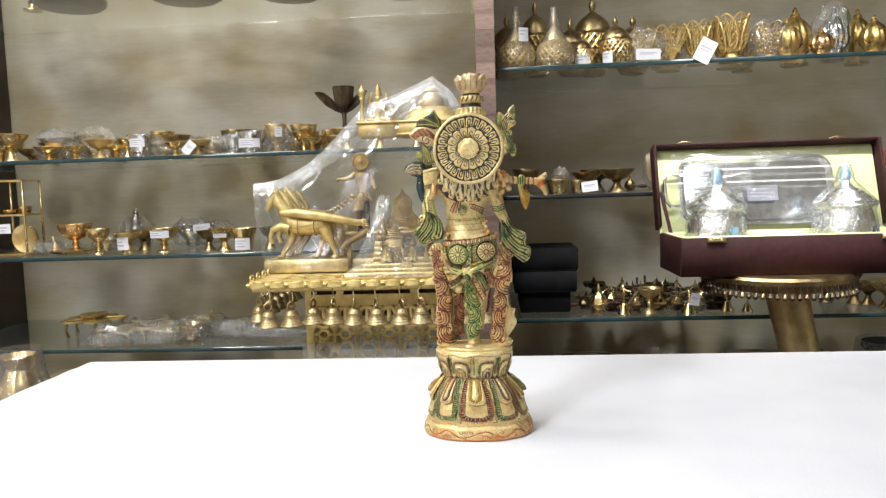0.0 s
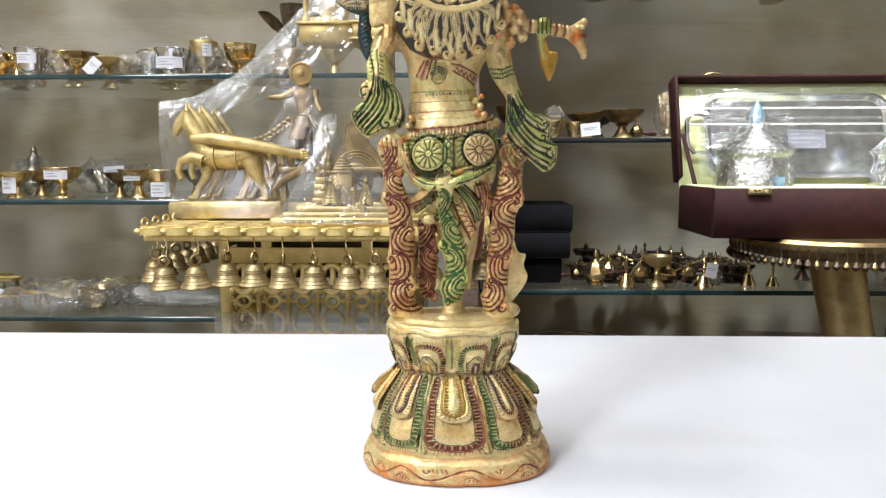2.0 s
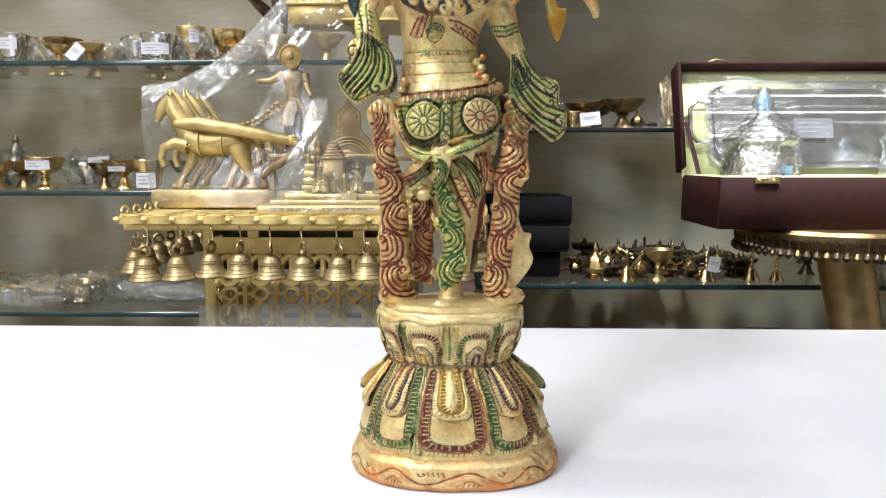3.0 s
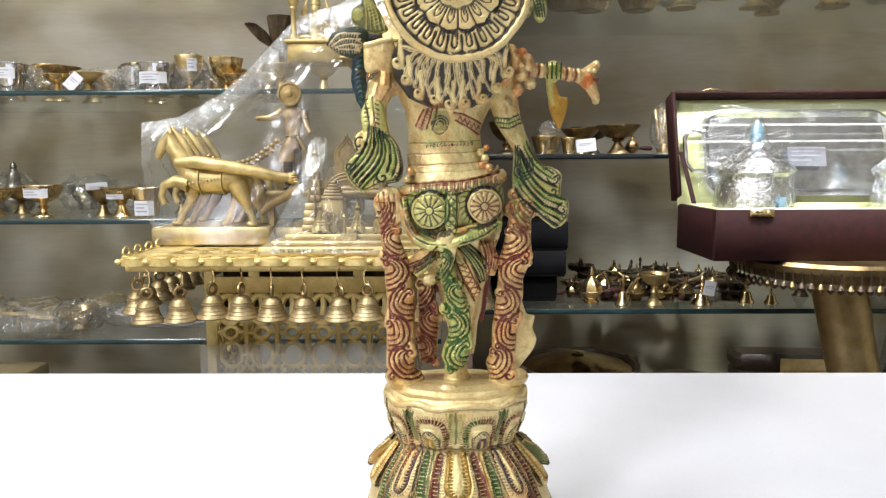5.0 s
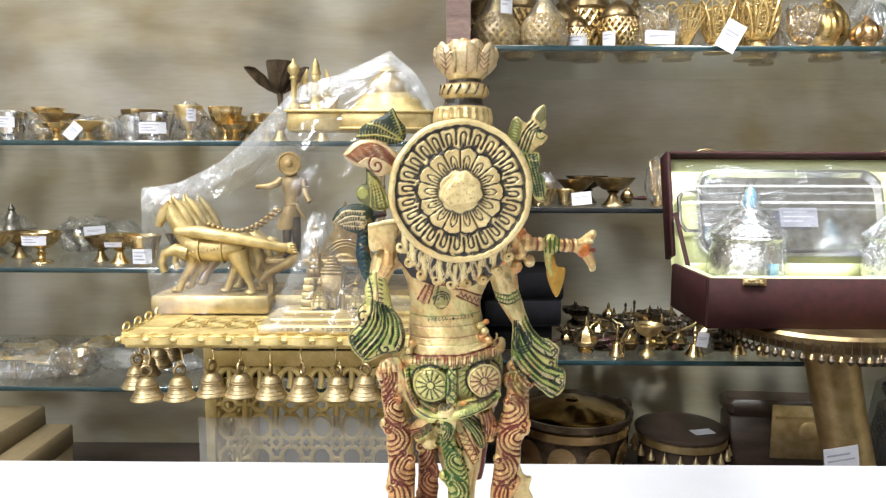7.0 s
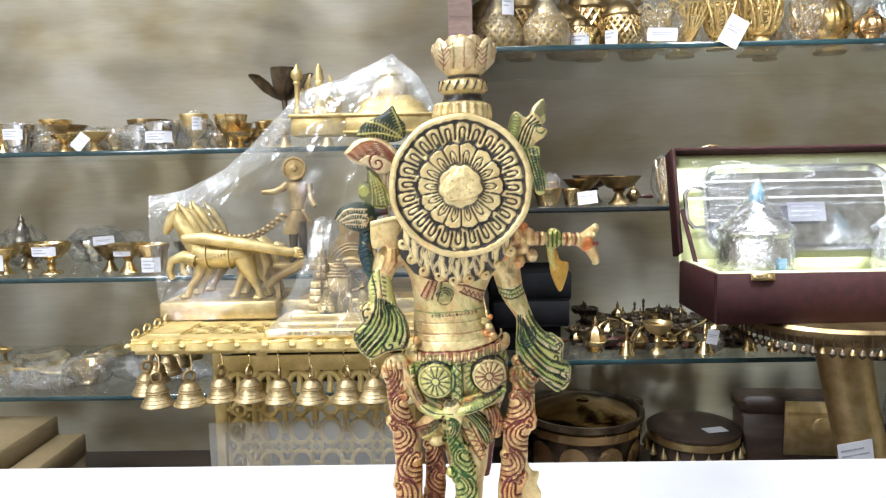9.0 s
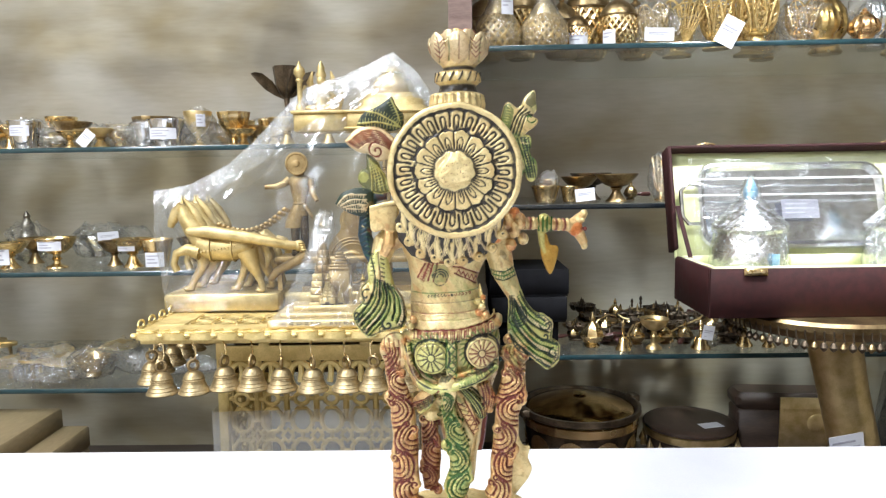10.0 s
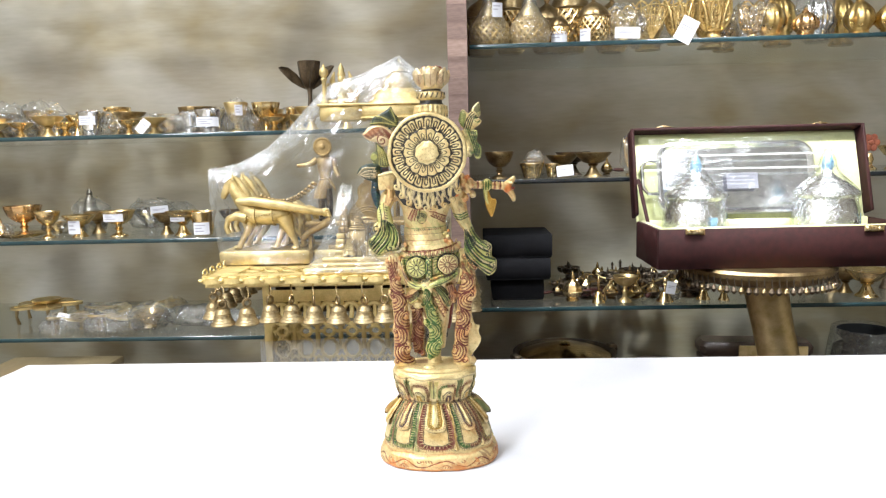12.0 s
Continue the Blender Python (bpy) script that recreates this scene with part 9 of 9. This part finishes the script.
flat_tag("price_tag", "white paper price label on a bagged holder", pose(0.349, 1.550, Z + 0.016, 0, 2, 0), 0.050, 0.022)
t = thing("fan_plate", "golden filigree fan-shaped plate standing on edge", "ornament", pose(0.408, 1.60, Z))
for k in range(9):
    a = -0.9 + 1.8 * k / 8
    part("rib", Shape().tube([(0, 0, 0.006), (0.070 * math.sin(a) * 0.55 + 0.010, 0.006, 0.080 * math.cos(a * 0.6))], 0.0013, 0, 5), FILIGREE, t)
for r in (0.4, 0.7, 1.0):
    part("band", Shape().tube([(r * 0.070 * math.sin(a) * 0.55 + 0.010 * r, 0.006 * r, 0.006 + r * 0.074 * math.cos(a * 0.6)) for a in (-0.9 + 1.8 * k / 14 for k in range(15))], 0.0016, 0, 5), FILIGREE, t)
part("foot", Shape().lathe([(0.016, 0), (0.016, 0.003), (0.005, 0.008)], 0, 14), BRASS, t)
lotus_holder(0.470, 1.62, Z, 0.078, 0.090, FILIGREE, 7)
lotus_holder(0.535, 1.60, Z, 0.088, 0.096, FILIGREE, 7)
flat_tag("price_tag", "white paper price tag hanging over the shelf edge", pose(0.4575, 1.5235, 1.245, 0, 28, 0), 0.034, 0.048)
for x, y, k in ((0.585, 1.70, 19), (0.612, 1.60, 20)):
    lotus_holder(x, y, Z, 0.070, 0.075, BRASS, 6)
    bag(x, y, Z, 0.080, 0.075, 0.082, k, "clear bag over a golden holder")
temple_dome(0.648, 1.60, Z, 0.060, 0.088, GILT)
temple_dome(0.610, 1.76, Z, 0.060, 0.100, GILT)
temple_dome(0.705, 1.70, Z, 0.076, 0.130, GILT)
temple_dome(0.710, 1.58, Z, 0.050, 0.060, COPPER)
temple_dome(0.770, 1.66, Z, 0.062, 0.118, SILVER, "silvery ribbed dome ornament in a bag")
bag(0.770, 1.66, Z, 0.075, 0.07, 0.125, 23, "clear bag over a dome ornament")
temple_dome(0.826, 1.60, Z, 0.058, 0.085, GILT)
temple_dome(0.850, 1.72, Z, 0.066, 0.125, GILT)
temple_dome(0.890, 1.60, Z, 0.060, 0.080, GILT)
temple_dome(0.950, 1.62, Z, 0.060, 0.090, COPPER)

# middle right shelf
Z = SHELF["R2"] + 0.0006
goblet(0.092, 1.59, Z, 0.062, 0.056, BRASS_AGED, None, 0, 0, "brass goblet with a wide bowl", 0.6)
cup(0.160, 1.585, Z, 0.052, 0.030, BRASS, None, 0)
bag(0.166, 1.60, Z, 0.045, 0.045, 0.056, 31, "small bottle shape in clear film", 0, BRASS)
cup(0.205, 1.60, Z, 0.034, 0.028, BRASS, None, 0)
oil_lamp(0.230, 1.64, Z, 0.070, 0.046, BRASS_AGED, None, 0)
flat_tag("price_tag", "white paper price tag leaning on a brass lamp", pose(0.2255, 1.555, Z + 0.014, -6, -6, 0), 0.034, 0.022)
oil_lamp(0.290, 1.60, Z, 0.078, 0.050, BRASS_AGED, None, 0)
oil_lamp(0.262, 1.70, Z, 0.080, 0.052, BRASS_DARK, None, 0)
handled_lamp(0.330, 1.66, Z, 0.030, 10, BRASS_AGED)
lotus_holder(0.372, 1.60, Z, 0.045, 0.080, BRASS, 6)
bag(0.372, 1.60, Z, 0.052, 0.05, 0.086, 32, "clear bag over a golden holder")
for x, y, w, h, mt in ((0.45, 1.62, 0.07, 0.05, BRASS_AGED), (0.54, 1.62, 0.06, 0.05, BRASS), (0.63, 1.62, 0.06, 0.05, BRASS_AGED), (0.71, 1.62, 0.06, 0.05, BRASS), (0.79, 1.62, 0.06, 0.05, BRASS), (0.92, 1.62, 0.06, 0.05, BRASS)):
    oil_lamp(x, y, Z, w, h, mt, None, 0)
t = thing("flower_ornament", "red enamelled flower ornament on a brass foot", "ornament", pose(0.860, 1.60, Z))
part("foot", Shape().lathe([(0.016, 0), (0.016, 0.003), (0.006, 0.010), (0.009, 0.022), (0.005, 0.034)], 0, 14), BRASS, t)
s = Shape()
for k in range(6):
    a = math.pi * k / 3
    s.ell((0.012 * math.cos(a), -0.004, 0.056 + 0.012 * math.sin(a)), (0.008, 0.005, 0.008), 0, 8)
part("flower", s.ell((0, -0.006, 0.056), (0.006, 0.005, 0.006), 0, 8), REDWARE, t, "red enamel petals")

# lower right shelf: black cartons and a crowd of small brass ware
Z = SHELF["R3"] + 0.0006
for k, (x0, x1, y0, h) in enumerate(((0.075, 0.184, 1.60, 0.048), (0.062, 0.196, 1.575, 0.046), (0.058, 0.200, 1.58, 0.050))):
    zz = Z + (0, 0.0485, 0.095)[k]
    t = thing("carton", "plain matt black cardboard carton in a stack", "carton", pose(0, 0, 0), "black cartons")
    part("box_base", Shape().box((x0, y0, zz), (x1, y0 + 0.15, zz + h * 0.08), 0, 0.0012), CARD, t)
    part("lid", Shape().box((x0 - 0.0015, y0 - 0.0015, zz + h * 0.08), (x1 + 0.0015, y0 + 0.1515, zz + h), 0, 0.0015), CARD, t)
metals = (BRASS_DARK, BRASS_DARK, BRASS_AGED, BRASS_DARK)
handled_lamp(0.245, 1.585, Z, 0.050, 12, BRASS)
handled_lamp(0.330, 1.60, Z, 0.034, 200, BRASS_AGED)
hand_bell(0.296, 1.56, Z, 0.028, 0.056, BRASS)
goblet(0.352, 1.565, Z, 0.052, 0.056, BRASS_SATIN, None, 0, 0, "small brass lamp goblet", 0.4)
hand_bell(0.392, 1.62, Z, 0.026, 0.062, BRASS)
hand_bell(0.436, 1.565, Z, 0.036, 0.052, BRASS)
flat_tag("price_tag", "white paper price tag tied to a small bell", pose(0.446, 1.556, Z + 0.030, 0, 10, 0), 0.020, 0.026)
hand_bell(0.520, 1.58, Z, 0.030, 0.050, BRASS)
hand_bell(0.560, 1.57, Z, 0.024, 0.040, BRASS)
for k in range(64):
    x, y = 0.215 + 0.32 * rnd.random(), 1.60 + 0.24 * rnd.random()
    if k % 4 == 0:
        handled_lamp(x, y, Z, 0.026 + 0.010 * rnd.random(), 360 * rnd.random(), rnd.choice(metals))
    elif k % 9 == 1:
        hand_bell(x, y, Z, 0.020 + 0.008 * rnd.random(), 0.034 + 0.016 * rnd.random(), rnd.choice(metals))
    else:
        cluster_lamp(x, y, Z, 0.040 + 0.022 * rnd.random(), 0.022 + 0.026 * rnd.random(), rnd.choice(metals[1:]), 360 * rnd.random())
for x, y, q, l in ((0.372, 1.60, 25, 0.11), (0.40, 1.64, 160, 0.10), (0.31, 1.60, 60, 0.09), (0.47, 1.62, 30, 0.10)):
    ladle(x, y, Z + 0.004, l, q, rnd.choice((BRASS, BRASS_SATIN)))
for x, y, q in ((0.345, 1.58, 0), (0.278, 1.62, 30)):
    t = thing("wire_handle", "thin bent brass handle of a small pan", "handle", pose(x, y, Z, 0, 0, q), "small brass ware on the shelf")
    part("wire", Shape().tube([(-0.030, 0, 0.0), (-0.033, 0, 0.018), (-0.022, 0, 0.042), (0.0, 0, 0.052), (0.020, 0, 0.048), (0.034, 0, 0.034)], 0.0017, 0, 7), BRASS, t)
for k in range(12):
    x, y = 0.62 + 0.5 * rnd.random(), 1.58 + 0.22 * rnd.random()
    (oil_lamp(x, y, Z, 0.06, 0.05, rnd.choice(metals), None, 0) if k % 2 else hand_bell(x, y, Z, 0.03, 0.055, rnd.choice(metals[:3])))
oil_lamp(0.862, 1.585, Z, 0.090, 0.058, BRASS, None, 0, "wide brass lamp on a slender foot")
bag(0.455, 1.575, Z, 0.034, 0.03, 0.036, 41, "scrap of white film among the bells")

# ---- ware on the deck ----
def cooking_pot():
    t = thing("brass_pot", "dark brass pot with a scalloped golden band and lid", "pot", pose(0.243, 1.70, DECK))
    prof = [(0.074, 0), (0.094, 0.008), (0.106, 0.060), (0.110, 0.125), (0.112, 0.148), (0.120, 0.153), (0.120, 0.164), (0.114, 0.164), (0.108, 0.150)]
    part("body", Shape().lathe(prof, 0, 48), BRASS_DARK, t, "dark patinated body")
    part("rim_band", Shape().lathe([(0.1118, 0.127), (0.1138, 0.129), (0.1150, 0.145), (0.1125, 0.147)], 0, 60, caps=False, wave=20, amp=0.006), BRASS, t)
    for k in range(10):
        a = 2 * math.pi * k / 10
        s = Shape()
        w = math.pi / 10 * 0.90
        s.rings([[(r * math.cos(a + w * q * f), r * math.sin(a + w * q * f), z) for q in (-1, -0.6, -0.2, 0.2, 0.6, 1)] for z, r, f in ((0.020, 0.0985, 0.98), (0.065, 0.1076, 0.98), (0.090, 0.1100, 0.92), (0.106, 0.1113, 0.76), (0.116, 0.1120, 0.5), (0.121, 0.1124, 0.1))], 0, False)
        part("scallop", s, BRASS, t, "golden scallop", recalc=False)
    lid = part("lid", Shape().lathe([(0.1075, 0.150), (0.107, 0.158), (0.100, 0.163), (0.086, 0.166), (0.060, 0.174), (0.030, 0.180), (0.001, 0.182)], 0, 40), POT_COPPER, t, "shiny coppery lid")
    part("knob", Shape().lathe([(0.008, 0.181), (0.014, 0.184), (0.010, 0.187), (0.001, 0.188)], 0, 14), BRASS, lid)
    for a in (20, 200):
        part("ear", Shape().box((0.114, -0.014, 0.152), (0.134, 0.014, 0.168), 0, 0.003), BRASS_DARK, t, "", pose(0, 0, 0, 0, 0, a))


cooking_pot()


def drum():
    t = thing("round_stool", "low round dark stool with a brass rim and bells", "stool", pose(0.475, 1.735, DECK))
    part("top", Shape().lathe([(0.086, 0.1035), (0.092, 0.105), (0.0925, 0.110), (0.088, 0.1135), (0.070, 0.115), (0.001, 0.115)], 0, 40), DARKWOOD, t)
    part("brass_band", Shape().lathe([(0.0875, 0.086), (0.0905, 0.088), (0.0915, 0.102), (0.0885, 0.1035)], 0, 40, caps=False), BRASS_SATIN, t)
    part("drum_wall", Shape().lathe([(0.080, 0.010), (0.084, 0.012), (0.084, 0.088), (0.080, 0.091)], 0, 32), DARKWOOD, t)
    for k in range(20):
        a = 2 * math.pi * k / 20
        part("bell", Shape().lathe([(0.008, 0), (0.0075, 0.004), (0.005, 0.010), (0.003, 0.014), (0.001, 0.022)], 0, 10), BELL_BRASS, t, "", pose(0.093 * math.cos(a), 0.093 * math.sin(a), 0.064))
    for a in (-110, 10, 130):
        q = radians(a)
        part("leg", Shape().lathe([(0.008, 0), (0.012, 0.006), (0.007, 0.022), (0.013, 0.044), (0.011, 0.062)], 0, 12), BRASS_SATIN, t, "cast brass leg", pose(0.088 * math.cos(q), 0.088 * math.sin(q), 0))


drum()
flat_tag("price_tag", "white paper price tag lying on the dark stool", pose(0.505, 1.695, DECK + 0.1162, 90, 0, 14), 0.044, 0.026)


def chest():
    t = thing("chest", "dark wooden chest with an embossed brass corner plate", "chest", pose(0.690, 1.738, DECK, 0, 0, -5))
    part("body", Shape().box((-0.122, -0.032, 0.004), (0.122, 0.032, 0.140), 0, 0.004), DARKWOOD, t)
    part("lid", Shape().box((-0.126, -0.036, 0.1405), (0.126, 0.036, 0.176), 0, 0.010), DARKWOOD, t)
    part("brass_plate", Shape().box((-0.042, -0.0405, 0.060), (0.110, -0.0365, 0.170), 0, 0.001).ell((0.030, -0.041, 0.118), (0.020, 0.004, 0.020), 0, 12).box((-0.036, -0.0418, 0.142), (0.104, -0.0406, 0.148)), BRASS_SATIN, t, "embossed brass plate")
    part("edge_strip", Shape().box((-0.130, -0.042, 0), (0.130, 0.042, 0.0036), 0, 0.001), BRASS_AGED, t)


chest()
for x, y, r, h in ((0.930, 1.70, 0.078, 0.205), (1.10, 1.72, 0.065, 0.12)):
    t = thing("wrapped_pot", "black metal pot wrapped in shiny clear film", "pot", pose(x, y, DECK))
    part("body", Shape().lathe([(r * 0.7, 0), (r * 0.95, h * 0.12), (r, h * 0.5), (r * 0.85, h * 0.8), (r * 0.6, h * 0.86), (r * 0.8, h * 0.95), (r * 0.78, h), (r * 0.5, h * 0.9)], 0, 28), CARD, t)
    part("film", Shape().lathe([(r * 0.80, 0.001), (r * 1.05, h * 0.14), (r * 1.08, h * 0.5), (r * 0.98, h * 0.8), (r * 0.9, h * 1.03)], 0, 24, caps=False, wave=7, amp=0.03), BAG, t, "shiny clear film")
for x, y, w, d, h, turn in ((-0.893, 1.50, 0.25, 0.24, 0.188, 1), (-0.739, 1.51, 0.048, 0.22, 0.153, 2)):
    t = thing("brass_box", "flat brownish brass-clad box on the deck", "box", pose(x, y, DECK, 0, 0, turn), "boxes on the deck")
    part("body", Shape().box((-w / 2, -d / 2, 0), (w / 2, d / 2, h * 0.72), 0, 0.002), BOXWOOD, t)
    part("lid", Shape().box((-w / 2 - 0.002, -d / 2 - 0.002, h * 0.73), (w / 2 + 0.002, d / 2 + 0.002, h), 0, 0.003), BOXWOOD, t)
flat_tag("price_tag", "white paper price tag lying on a brass box", pose(-0.83, 1.45, DECK + 0.1892, 90, 0, -20), 0.040, 0.022)
t = thing("wrapped_vase", "tall brass vase wrapped in shiny clear film", "vase", pose(-0.905, 1.30, DECK))
part("body", Shape().lathe([(0.050, 0), (0.052, 0.006), (0.024, 0.030), (0.030, 0.080), (0.050, 0.150), (0.052, 0.200), (0.034, 0.250), (0.024, 0.270), (0.034, 0.296), (0.032, 0.298), (0.015, 0.27)], 0, 28, wave=10, amp=0.03), BRASS, t)
part("film", Shape().lathe([(0.056, 0.001), (0.040, 0.040), (0.045, 0.090), (0.058, 0.150), (0.060, 0.210), (0.046, 0.255), (0.040, 0.310)], 0, 24, caps=False, wave=7, amp=0.05), BAG, t, "shiny clear film")
